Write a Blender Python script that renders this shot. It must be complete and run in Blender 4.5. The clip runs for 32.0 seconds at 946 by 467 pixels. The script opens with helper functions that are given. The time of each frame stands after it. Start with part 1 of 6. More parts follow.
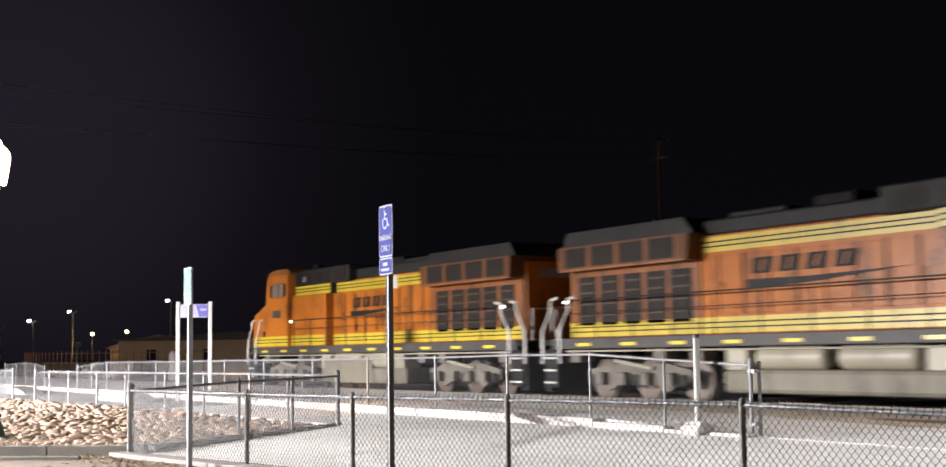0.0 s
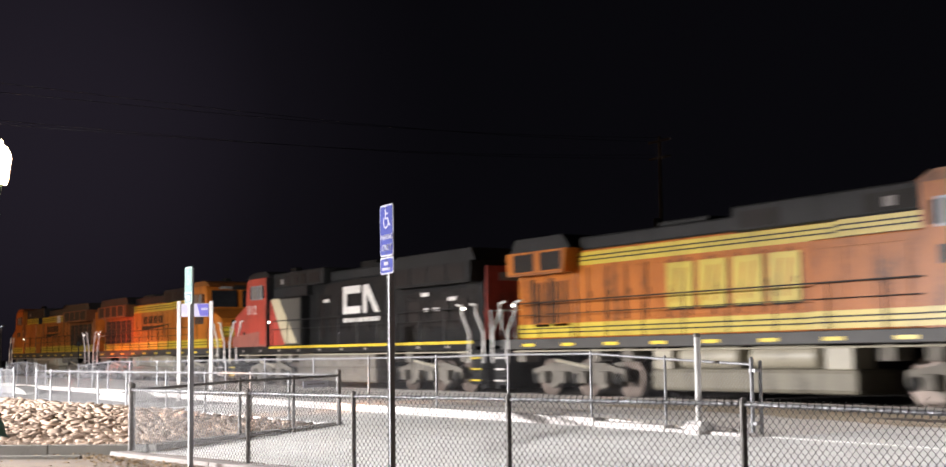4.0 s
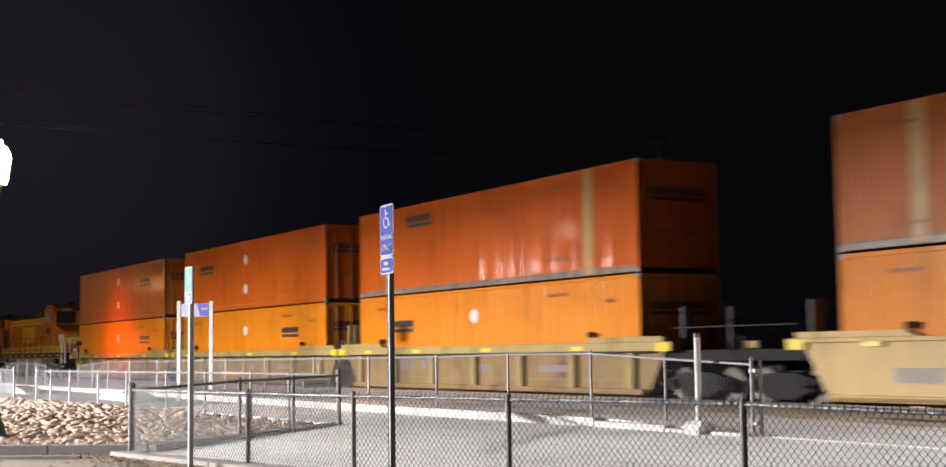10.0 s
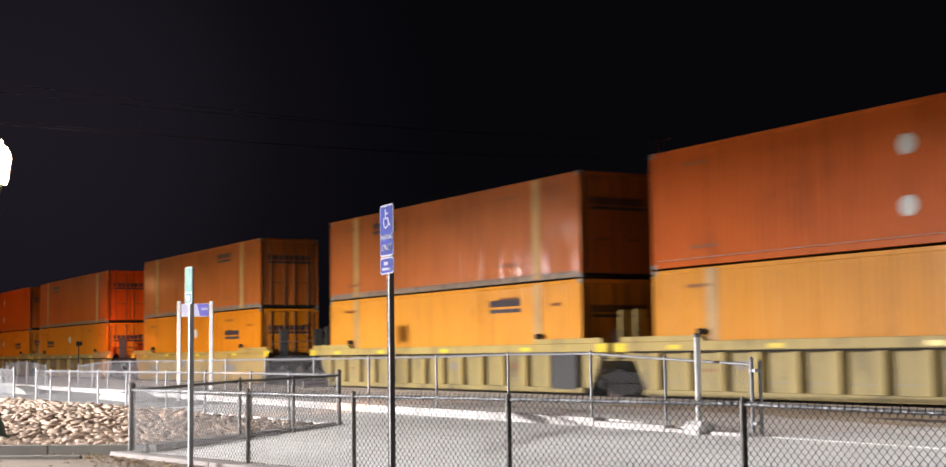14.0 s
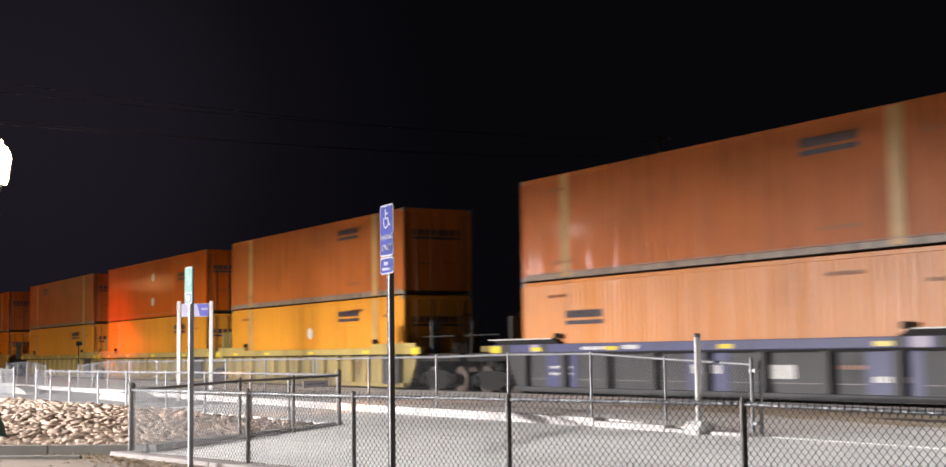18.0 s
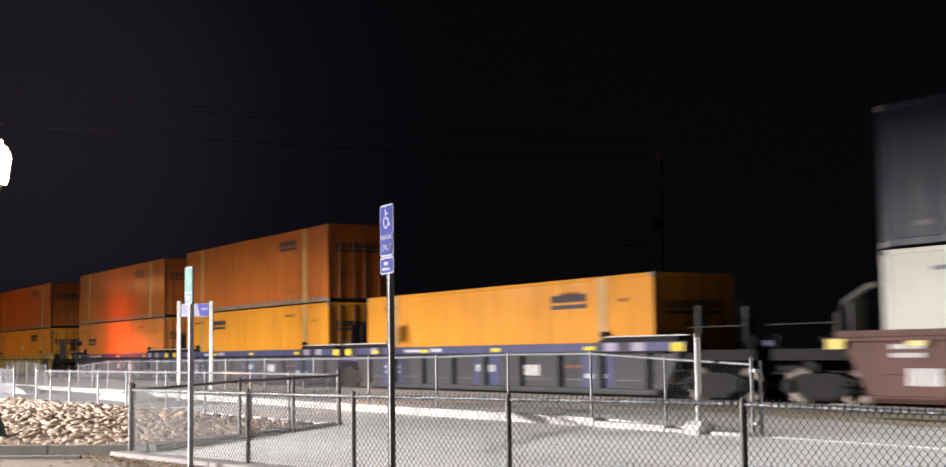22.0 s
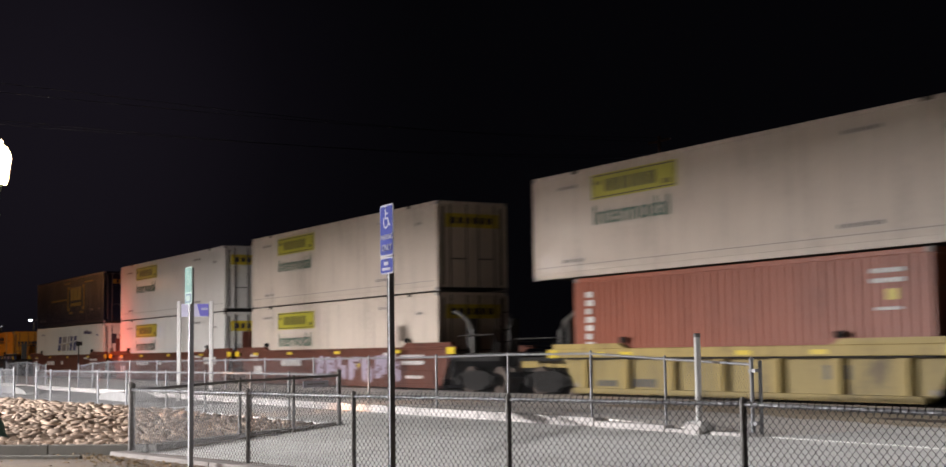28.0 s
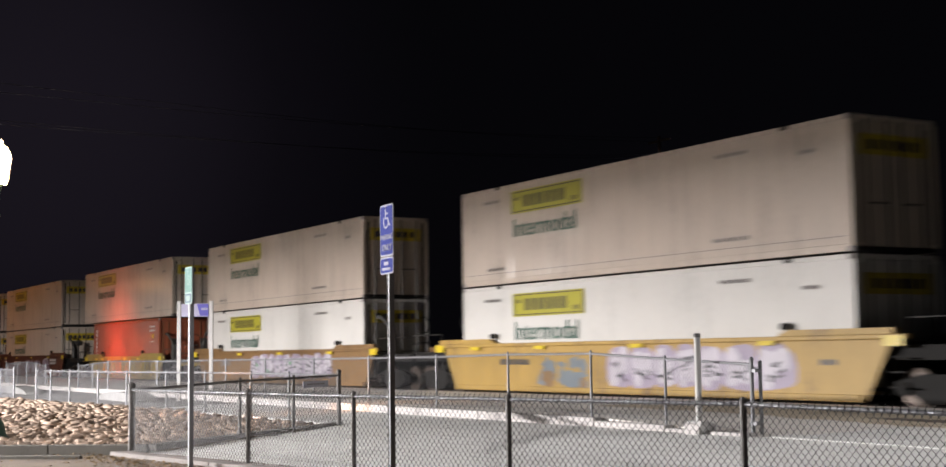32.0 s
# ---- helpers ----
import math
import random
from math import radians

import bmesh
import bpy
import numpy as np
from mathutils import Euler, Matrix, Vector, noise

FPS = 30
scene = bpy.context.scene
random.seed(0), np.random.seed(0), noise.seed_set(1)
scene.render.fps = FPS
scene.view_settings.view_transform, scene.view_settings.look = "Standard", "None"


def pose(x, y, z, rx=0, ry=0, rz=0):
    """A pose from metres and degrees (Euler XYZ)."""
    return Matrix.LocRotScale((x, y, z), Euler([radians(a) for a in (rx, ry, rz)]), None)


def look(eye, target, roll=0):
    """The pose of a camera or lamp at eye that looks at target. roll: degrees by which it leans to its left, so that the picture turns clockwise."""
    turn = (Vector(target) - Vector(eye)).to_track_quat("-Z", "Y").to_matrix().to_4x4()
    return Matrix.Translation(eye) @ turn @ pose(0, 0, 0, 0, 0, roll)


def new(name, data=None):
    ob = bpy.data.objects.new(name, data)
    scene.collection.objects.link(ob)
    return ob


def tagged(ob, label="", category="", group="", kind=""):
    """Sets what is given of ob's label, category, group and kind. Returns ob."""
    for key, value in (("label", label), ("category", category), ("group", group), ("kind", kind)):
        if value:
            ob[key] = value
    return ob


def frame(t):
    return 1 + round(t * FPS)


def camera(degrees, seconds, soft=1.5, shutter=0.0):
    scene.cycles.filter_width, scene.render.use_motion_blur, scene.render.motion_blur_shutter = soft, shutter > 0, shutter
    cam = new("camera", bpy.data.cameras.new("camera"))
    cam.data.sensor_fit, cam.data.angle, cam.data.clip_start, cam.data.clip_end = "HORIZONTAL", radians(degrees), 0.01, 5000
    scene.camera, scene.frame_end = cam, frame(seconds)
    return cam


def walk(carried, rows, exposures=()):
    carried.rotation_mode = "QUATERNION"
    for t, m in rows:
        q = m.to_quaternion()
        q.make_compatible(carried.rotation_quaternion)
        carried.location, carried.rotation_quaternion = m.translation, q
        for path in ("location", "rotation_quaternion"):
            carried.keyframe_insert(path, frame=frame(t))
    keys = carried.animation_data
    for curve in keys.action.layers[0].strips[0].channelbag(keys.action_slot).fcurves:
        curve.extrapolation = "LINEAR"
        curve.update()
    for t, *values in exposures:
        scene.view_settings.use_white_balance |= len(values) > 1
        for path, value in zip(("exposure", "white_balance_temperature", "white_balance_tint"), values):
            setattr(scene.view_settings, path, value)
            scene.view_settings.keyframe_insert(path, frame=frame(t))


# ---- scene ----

# camera: stands still after a first small nudge
cam = camera(38.02, 32.0, soft=1.6, shutter=0.75)
EYE = (0.0, 0.0, 1.45)
walk(cam, [(0.0, pose(*EYE, 90 + 5.005, 0.76, 59.715)), (0.2, pose(*EYE, 90 + 4.985, 0.76, 59.745)),
           (0.4, pose(*EYE, 90 + 4.976, 0.76, 59.755)), (32.0, pose(*EYE, 90 + 4.976, 0.76, 59.755))],
     [(0.0, 0.40), (4.0, 0.35), (7.0, 0.13), (9.0, 0.08), (24.4, 0.08), (26.5, -0.44), (27.0, -0.54), (28.0, -0.55), (29.0, -0.42),
      (30.0, -0.29), (31.0, -0.30), (32.0, -0.32)])

# night sky: almost black, with a lens veil at the left put into its colour
world = bpy.data.worlds.new("night")
scene.world = world
world.use_nodes = True
wn, wl = world.node_tree.nodes, world.node_tree.links
bg = wn["Background"]
tc = wn.new("ShaderNodeTexCoord")
sep = wn.new("ShaderNodeSeparateXYZ")
ramp = wn.new("ShaderNodeValToRGB")
ramp.color_ramp.elements[0].position, ramp.color_ramp.elements[0].color = 0.0, (0.0019, 0.0018, 0.0026, 1)
ramp.color_ramp.elements[1].position, ramp.color_ramp.elements[1].color = 0.5, (0.0014, 0.0014, 0.0019, 1)
wl.new(tc.outputs["Generated"], sep.inputs[0])
wl.new(sep.outputs["Z"], ramp.inputs[0])
# purple haze of lens glare, painted into the sky round one direction
glow_dot = wn.new("ShaderNodeVectorMath")
glow_dot.operation = "DOT_PRODUCT"
glow_dot.inputs[1].default_value = (-0.966, 0.205, 0.158)
glow_ramp = wn.new("ShaderNodeValToRGB")
glow_ramp.color_ramp.interpolation = "B_SPLINE"
glow_ramp.color_ramp.elements[0].position, glow_ramp.color_ramp.elements[0].color = 0.955, (0.0, 0.0, 0.0, 1)
glow_ramp.color_ramp.elements[1].position, glow_ramp.color_ramp.elements[1].color = 1.0, (0.0115, 0.0090, 0.0140, 1)
glow_ramp.color_ramp.elements.new(0.985).color = (0.0018, 0.0014, 0.0022, 1)
add_glow = wn.new("ShaderNodeMixRGB")
add_glow.blend_type, add_glow.inputs[0].default_value = "ADD", 1.0
wl.new(tc.outputs["Generated"], glow_dot.inputs[0])
wl.new(glow_dot.outputs["Value"], glow_ramp.inputs[0])
wl.new(ramp.outputs[0], add_glow.inputs[1])
wl.new(glow_ramp.outputs[0], add_glow.inputs[2])
wl.new(add_glow.outputs[0], bg.inputs[0])
bg.inputs[1].default_value = 1.0


def area(name, place, target, size, watts, colour):
    lamp = bpy.data.lights.new(name, "AREA")
    lamp.shape, lamp.size, lamp.energy, lamp.color = "DISK", size, watts, colour
    ob = new(name, lamp)
    ob.matrix_world = look(place, target)
    return ob


def spot(name, place, target, degrees, watts, colour, radius=0.1, blend=0.8):
    lamp = bpy.data.lights.new(name, "SPOT")
    lamp.spot_size, lamp.spot_blend, lamp.energy, lamp.color, lamp.shadow_soft_size = radians(degrees), blend, watts, colour, radius
    ob = new(name, lamp)
    ob.matrix_world = look(place, target)
    return ob


# unseen parking lot lamp heads: place, watts; each shines straight down from its pole
WHITE_LIGHT = (1.0, 0.963, 0.965)
# heads without watts stand for the added fill spots below
LOT_LAMPS = [((-41.0, -15.8, 6.1), 206000, 3.0), ((-51.0, -20.0, 6.3), 8000, 3.0), ((-9.5, 17.2, 8.0), 0, 0.6), ((-46.0, 6.2, 8.0), 0, 0.6), ((-16.0, -1.5, 8.0), 0, 0.6)]
for at, watts, wide in LOT_LAMPS:
    if watts:
        area("lot_light", (at[0], at[1], at[2] - 0.06), (at[0], at[1], 0), wide, watts, WHITE_LIGHT)

# unseen hooded spots, added to brighten the walk and ground from straight above
spot("hooded_light", (-9.5, 17.2, 7.94), (-12.0, 13.6, 0.0), 88, 2000, WHITE_LIGHT, 0.25, 0.4)
spot("hooded_light", (-16.0, -1.5, 7.94), (-16.0, -1.0, 0.0), 130, 7600, WHITE_LIGHT, 0.25, 0.3)
spot("hooded_light", (-46.0, 6.2, 7.94), (-45.4, 7.0, 0.0), 128, 480, WHITE_LIGHT, 0.25, 0.35)
# unseen narrow spot without a fixture, added to throw an amber patch on the walk
spot("amber_flood", (-40.5, -15.4, 5.7), (-30.0, 13.9, 0.1), 5.0, 110000, (1.0, 0.42, 0.14), 0.1, 1.0)
# one high round lamp further along the street
STREET_GLOBE = (-54.0, 5.0, 7.2)
bulb = bpy.data.lights.new("street_globe_light", "POINT")
bulb.energy, bulb.color, bulb.shadow_soft_size = 700, (1.0, 0.93, 0.85), 0.22
new("street_globe_light", bulb).matrix_world = Matrix.Translation((STREET_GLOBE[0], STREET_GLOBE[1], STREET_GLOBE[2]))

# train: speed along the track, its line and rail height
TRACK_Y, RAIL_Z = 22.27, 0.20


def travelled(t):
    k = t / 10
    return 115.271 * k + 3.797 * k ** 2 - 0.619 * k ** 3


# ---- materials ----
MATS = {}


def mat(name, col, rough=0.6, metal=0.0, var=0.25, scale=2.0, bump=0.0, streak=0.0, spec=0.5, rand=0.0, dirt=None, island=0.0, ripple=0.0, coat=0.0):
    if name in MATS:
        return MATS[name]
    m = bpy.data.materials.new(name)
    m.use_nodes = True
    n, l = m.node_tree.nodes, m.node_tree.links
    p = n["Principled BSDF"]
    p.inputs["Roughness"].default_value, p.inputs["Metallic"].default_value = rough, metal
    p.inputs["Specular IOR Level"].default_value = spec
    co = n.new("ShaderNodeTexCoord")
    big = n.new("ShaderNodeTexNoise")
    big.inputs["Scale"].default_value, big.inputs["Detail"].default_value = scale, 6
    fine = n.new("ShaderNodeTexNoise")
    fine.inputs["Scale"].default_value, fine.inputs["Detail"].default_value = scale * 14, 4
    l.new(co.outputs["Object"], big.inputs["Vector"])
    l.new(co.outputs["Object"], fine.inputs["Vector"])
    addn = n.new("ShaderNodeMath")
    addn.operation = "MULTIPLY_ADD"
    addn.inputs[1].default_value = 0.4
    l.new(fine.outputs["Fac"], addn.inputs[0])
    l.new(big.outputs["Fac"], addn.inputs[2])
    last = addn.outputs[0]
    if streak:
        mp = n.new("ShaderNodeMapping")
        mp.inputs["Scale"].default_value = (1.5, 1.5, 0.16)
        st = n.new("ShaderNodeTexNoise")
        st.inputs["Scale"].default_value, st.inputs["Detail"].default_value = 2.2, 6
        l.new(co.outputs["Object"], mp.inputs[0])
        l.new(mp.outputs[0], st.inputs["Vector"])
        ad = n.new("ShaderNodeMath")
        ad.operation = "MULTIPLY_ADD"
        ad.inputs[1].default_value = streak
        l.new(st.outputs["Fac"], ad.inputs[0])
        l.new(last, ad.inputs[2])
        sub = n.new("ShaderNodeMath")
        sub.operation = "SUBTRACT"
        sub.inputs[1].default_value = streak * 0.5
        l.new(ad.outputs[0], sub.inputs[0])
        last = sub.outputs[0]
    rmp = n.new("ShaderNodeValToRGB")
    e = rmp.color_ramp.elements
    lo = dirt if dirt else tuple(c * (1 - var) for c in col)
    hi = tuple(min(1.0, c * (1 + var * 0.5)) for c in col)
    e[0].position, e[0].color = 0.38, (*lo, 1)
    e[1].position, e[1].color = 0.95, (*hi, 1)
    mid = e.new(0.62)
    mid.color = (*col, 1)
    l.new(last, rmp.inputs[0])
    out = rmp.outputs[0]
    if rand or island:
        src = n.new("ShaderNodeObjectInfo").outputs["Random"] if rand else n.new("ShaderNodeNewGeometry").outputs["Random Per Island"]
        amount = rand or island
        mr = n.new("ShaderNodeMapRange")
        mr.inputs["To Min"].default_value, mr.inputs["To Max"].default_value = 1 - amount, 1 + amount * 0.6
        l.new(src, mr.inputs["Value"])
        hs = n.new("ShaderNodeHueSaturation")
        l.new(mr.outputs[0], hs.inputs["Value"])
        l.new(out, hs.inputs["Color"])
        out = hs.outputs[0]
    l.new(out, p.inputs["Base Color"])
    if bump:
        b = n.new("ShaderNodeBump")
        b.inputs["Strength"].default_value, b.inputs["Distance"].default_value = bump, 0.02
        l.new(last, b.inputs["Height"])
        if ripple:
            wm = n.new("ShaderNodeMapping")
            wm.inputs["Scale"].default_value = (2.6, 2.6, 0.10)
            wv = n.new("ShaderNodeTexNoise")
            wv.inputs["Scale"].default_value, wv.inputs["Detail"].default_value = 1.3, 3
            l.new(co.outputs["Object"], wm.inputs[0])
            l.new(wm.outputs[0], wv.inputs["Vector"])
            rb = n.new("ShaderNodeBump")
            rb.inputs["Strength"].default_value, rb.inputs["Distance"].default_value = 1.0, ripple
            l.new(wv.outputs["Fac"], rb.inputs["Height"])
            l.new(rb.outputs[0], b.inputs["Normal"])
        l.new(b.outputs[0], p.inputs["Normal"])
        if coat:
            p.inputs["Coat Weight"].default_value, p.inputs["Coat Roughness"].default_value = coat, 0.11
            cb = n.new("ShaderNodeBump")
            cb.inputs["Strength"].default_value, cb.inputs["Distance"].default_value = 1.0, (ripple or 0.03) * 0.22
            l.new(wv.outputs["Fac"] if ripple else last, cb.inputs["Height"])
            l.new(cb.outputs[0], p.inputs["Coat Normal"])
    MATS[name] = m
    return m


def glow(name, col, strength):
    m = bpy.data.materials.new(name)
    m.use_nodes = True
    p = m.node_tree.nodes["Principled BSDF"]
    p.inputs["Base Color"].default_value = (*col, 1)
    p.inputs["Emission Color"].default_value = (*col, 1)
    p.inputs["Emission Strength"].default_value = strength
    return m


ORANGE = mat("orange_container_paint", (0.5472, 0.1713, 0.0060), 0.46, var=0.21, scale=0.5, streak=0.9, bump=0.08, ripple=0.03, spec=0.16, coat=0.05)
YELLOW_ORANGE = mat("sun_bleached_orange_container_paint", (0.545, 0.222, 0.020), 0.47, var=0.21, scale=0.5, streak=0.9, bump=0.08, ripple=0.03, spec=0.16, coat=0.05)
DEEP_ORANGE = mat("deep_orange_container_paint", (0.45, 0.086, 0.005), 0.46, var=0.25, scale=0.5, streak=0.9, bump=0.08, ripple=0.024, spec=0.12, coat=0.05)
GLOSSY_ORANGE = mat("glossy_orange_container_paint", (0.45, 0.086, 0.005), 0.46, var=0.22, scale=0.5, streak=0.9, bump=0.08, ripple=0.05, spec=0.14, coat=0.05)
FADED_ORANGE = mat("faded_orange_container_paint", (0.361, 0.09528, 0.01509), 0.46, var=0.26, scale=0.5, streak=0.9, bump=0.08, ripple=0.03, spec=0.22, coat=0.05)
SALMON = mat("salmon_orange_container_paint", (0.49, 0.175, 0.034), 0.45, var=0.2, scale=0.5, streak=0.5, bump=0.08, ripple=0.05, coat=0.05)
GOLD_POST = mat("faded_gold_post_paint", (0.3952, 0.228, 0.076), 0.5, var=0.3, scale=2, streak=0.5, coat=0.05)
WORN_RAIL = mat("scuffed_grey_bottom_rail", (0.17, 0.125, 0.09), 0.5, var=0.7, scale=3, streak=1.0)
WHITE_BOX = mat("white_container_paint", (0.512, 0.437, 0.366), 0.45, var=0.19, scale=0.5, streak=0.9, bump=0.08, ripple=0.03, spec=0.3, coat=0.045)
CLEAN_WHITE = mat("clean_white_container_paint", (0.608, 0.589, 0.5548), 0.42, var=0.12, scale=0.5, streak=0.4, bump=0.08, ripple=0.03, spec=0.3, coat=0.045)
CREAM_BOX = mat("cream_container_paint", (0.5472, 0.532, 0.456), 0.45, var=0.15, scale=0.5, streak=0.4, bump=0.08)
NAVY_BOX = mat("navy_container_paint", (0.0055, 0.0085, 0.0195), 0.36, var=0.4, scale=0.5, streak=0.6, bump=0.08, spec=0.2, ripple=0.05)
RED_BOX = mat("oxide_red_container_paint", (0.258, 0.068, 0.032), 0.5, var=0.2, scale=0.6, streak=0.4, bump=0.08)
DULL_YELLOW = mat("dull_yellow_decal", (0.225, 0.160, 0.022), 0.5, var=0.3, scale=3, spec=0.2)
NAVY_INK = mat("navy_decal", (0.034, 0.026, 0.034), 0.5, var=0.4, scale=3)
GREEN_INK = mat("dark_green_decal", (0.03, 0.10, 0.07), 0.5, var=0.3, scale=3)
BLUE_INK = mat("blue_decal", (0.030, 0.034, 0.11), 0.5, var=0.3, scale=3)
OLIVE_INK = mat("faded_olive_decal", (0.14, 0.125, 0.030), 0.5, var=0.3, scale=3)
GREY_INK = mat("worn_grey_decal", (0.20, 0.18, 0.17), 0.6, var=0.4, scale=3)
WHITE_INK = mat("white_decal", (0.57, 0.5548, 0.532), 0.5, var=0.2, scale=3)
PLATE_YELLOW = mat("lemon_sign_plate", (0.3952, 0.3572, 0.038), 0.45, var=0.15, scale=3)
YELLOW_INK = mat("yellow_decal", (0.494, 0.38, 0.0228), 0.45, var=0.25, scale=3)
BRIGHT_YELLOW = mat("reflective_yellow", (0.608, 0.456, 0.0304), 0.35, var=0.15, scale=3)
LOCO_ORANGE = mat("orange_locomotive_paint", (0.31, 0.094, 0.012), 0.40, var=0.4, scale=0.9, streak=1.0, bump=0.05, dirt=(0.11, 0.036, 0.009), spec=0.22)
# soot on the radiator section; on the cab roof, painted shade of its unlit top
SOOT_SHADE_ORANGE = mat("sooty_orange_locomotive_paint", (0.17, 0.058, 0.015), 0.5, var=0.5, scale=0.9, streak=1.0, bump=0.05, dirt=(0.05, 0.022, 0.010), spec=0.3)
WING_BROWN = mat("soot_brown_wing_paint", (0.085, 0.032, 0.012), 0.55, var=0.5, scale=0.9, streak=0.9, spec=0.2)
LOCO_YELLOW = mat("yellow_locomotive_paint", (0.4284, 0.3213, 0.0252), 0.4, var=0.3, scale=0.9, streak=0.5)
LOCO_BLACK = mat("black_locomotive_paint", (0.0085, 0.0085, 0.009), 0.5, var=0.9, scale=1.6, streak=1.1, spec=0.14, dirt=(0.024, 0.023, 0.021))
LOCO_GREY = mat("sooty_grey_roof", (0.0135, 0.0135, 0.014), 0.6, var=0.5, scale=1.0, streak=0.6, bump=0.05, spec=0.22)
LOCO_RED = mat("red_locomotive_paint", (0.270, 0.040, 0.028), 0.45, var=0.45, scale=0.9, streak=1.0, spec=0.25, dirt=(0.12, 0.035, 0.025))
STRIPE_CREAM = mat("grimy_cream_stripe", (0.392, 0.343, 0.231), 0.5, var=0.35, scale=1.2, streak=0.7)
LOCO_STONE = mat("dusty_locomotive_grey", (0.06552, 0.06048, 0.05292), 0.55, var=0.35, scale=1.0, streak=0.6)
LOUVRE = mat("dark_louvre_steel", (0.014, 0.011, 0.010), 0.6, var=0.4, scale=2, streak=0.5, spec=0.15)
LOUVRE_SLAT = mat("brown_louvre_slat", (0.060, 0.040, 0.026), 0.6, var=0.4, scale=2, streak=0.5, spec=0.2)
SILL_GREY = mat("grey_sill_paint", (0.040, 0.038, 0.036), 0.55, var=0.35, scale=1.5, streak=0.6, spec=0.3)
RAIL_WHITE = mat("white_grab_rail", (0.55, 0.53, 0.50), 0.45, var=0.3, scale=4)
# TANK_CREAM at half strength: the low tank's shade in its colour, with streaks
TANK_SHADE = mat("road_dust_on_tank", (0.135, 0.122, 0.092), 0.6, var=0.5, scale=1.2, streak=0.9, dirt=(0.06, 0.053, 0.042), spec=0.3)
TANK_CREAM = mat("dusty_cream_tank", (0.262, 0.238, 0.180), 0.5, var=0.3, scale=1.2, streak=0.6)
TRUCK_GREY = mat("dusty_truck_steel", (0.115, 0.104, 0.088), 0.75, var=0.8, scale=3.5, bump=0.2, spec=0.2)
DARK_STEEL = mat("dark_grimy_steel", (0.014, 0.013, 0.012), 0.7, var=0.5, scale=2.5, bump=0.15, spec=0.15)
WHEEL_STEEL = mat("worn_wheel_steel", (0.11, 0.085, 0.07), 0.5, 0.5, var=0.4, scale=3)
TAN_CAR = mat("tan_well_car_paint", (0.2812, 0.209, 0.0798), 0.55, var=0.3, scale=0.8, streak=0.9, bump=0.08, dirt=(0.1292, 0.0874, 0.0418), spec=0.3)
# sheets below the chord: shade put into the paint, along with grime streaks
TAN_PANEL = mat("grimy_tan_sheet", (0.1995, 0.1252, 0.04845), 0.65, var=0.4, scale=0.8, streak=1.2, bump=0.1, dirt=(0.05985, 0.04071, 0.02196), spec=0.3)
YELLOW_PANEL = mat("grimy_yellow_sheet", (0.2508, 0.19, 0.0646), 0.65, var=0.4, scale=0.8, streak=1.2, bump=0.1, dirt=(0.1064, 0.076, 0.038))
ROD_GREY = mat("worn_lock_rod", (0.07, 0.066, 0.062), 0.5, var=0.3, scale=4, spec=0.3)
YELLOW_CAR = mat("dull_yellow_well_car_paint", (0.3268, 0.2432, 0.0798), 0.55, var=0.3, scale=0.8, streak=0.9, bump=0.08, dirt=(0.152, 0.1064, 0.0456), spec=0.3)
OCHRE_CAR = mat("ochre_well_car_paint", (0.3572, 0.228, 0.057), 0.55, var=0.3, scale=0.8, streak=0.9, bump=0.08, dirt=(0.1672, 0.0988, 0.038))
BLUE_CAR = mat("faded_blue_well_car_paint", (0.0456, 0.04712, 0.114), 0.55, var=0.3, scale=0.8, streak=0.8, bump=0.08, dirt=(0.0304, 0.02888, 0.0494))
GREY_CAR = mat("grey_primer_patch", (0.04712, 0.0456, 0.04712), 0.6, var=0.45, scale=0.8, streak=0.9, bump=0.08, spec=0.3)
BROWN_CAR = mat("red_brown_well_car_paint", (0.098, 0.036, 0.0245), 0.55, var=0.4, scale=0.8, streak=1.0, bump=0.08, dirt=(0.052, 0.022, 0.017), spec=0.22)
LIGHT_BROWN_CAR = mat("dusty_brown_well_car_paint", (0.1976, 0.114, 0.04712), 0.55, var=0.3, scale=0.8, streak=0.8, bump=0.08, dirt=(0.1064, 0.0608, 0.0304))
SPRAY_WHITE = mat("white_spray_paint", (0.4712, 0.4408, 0.4864), 0.5, var=0.25, scale=2)
SPRAY_LILAC = mat("lilac_spray_paint", (0.304, 0.2584, 0.3344), 0.5, var=0.3, scale=2)
SPRAY_BLACK = mat("black_spray_paint", (0.05, 0.05, 0.055), 0.5, var=0.4, scale=2)
SPRAY_GREEN = mat("green_spray_paint", (0.0912, 0.3192, 0.1216), 0.5, var=0.3, scale=2)
SPRAY_BLUE = mat("blue_grey_spray_paint", (0.152, 0.1824, 0.2052), 0.5, var=0.3, scale=2)
CONCRETE = mat("pale_concrete", (0.725, 0.722, 0.700), 0.85, var=0.16, scale=0.7, bump=0.12, rand=0.06)
KERB_WHITE = mat("bright_new_concrete", (0.52, 0.49, 0.475), 0.85, var=0.25, scale=1.2, bump=0.15, rand=0.08)
# darker grey that tones down the far slabs and ramp edges
FAR_WALK = mat("weathered_grey_walk", (0.275, 0.27, 0.265), 0.9, var=0.3, scale=1.0, bump=0.15, rand=0.1)
NEAR_KERB = mat("pinkish_concrete_edging", (0.20, 0.178, 0.165), 0.85, var=0.35, scale=2.0, bump=0.2, rand=0.06)
KERB_GREY = mat("weathered_concrete_kerb", (0.19, 0.178, 0.158), 0.85, var=0.3, scale=2.0, bump=0.2, rand=0.08)
ASPHALT = mat("sandy_pavement", (0.7777, 0.7401, 0.6962), 0.9, var=0.25, scale=0.5, bump=0.2)
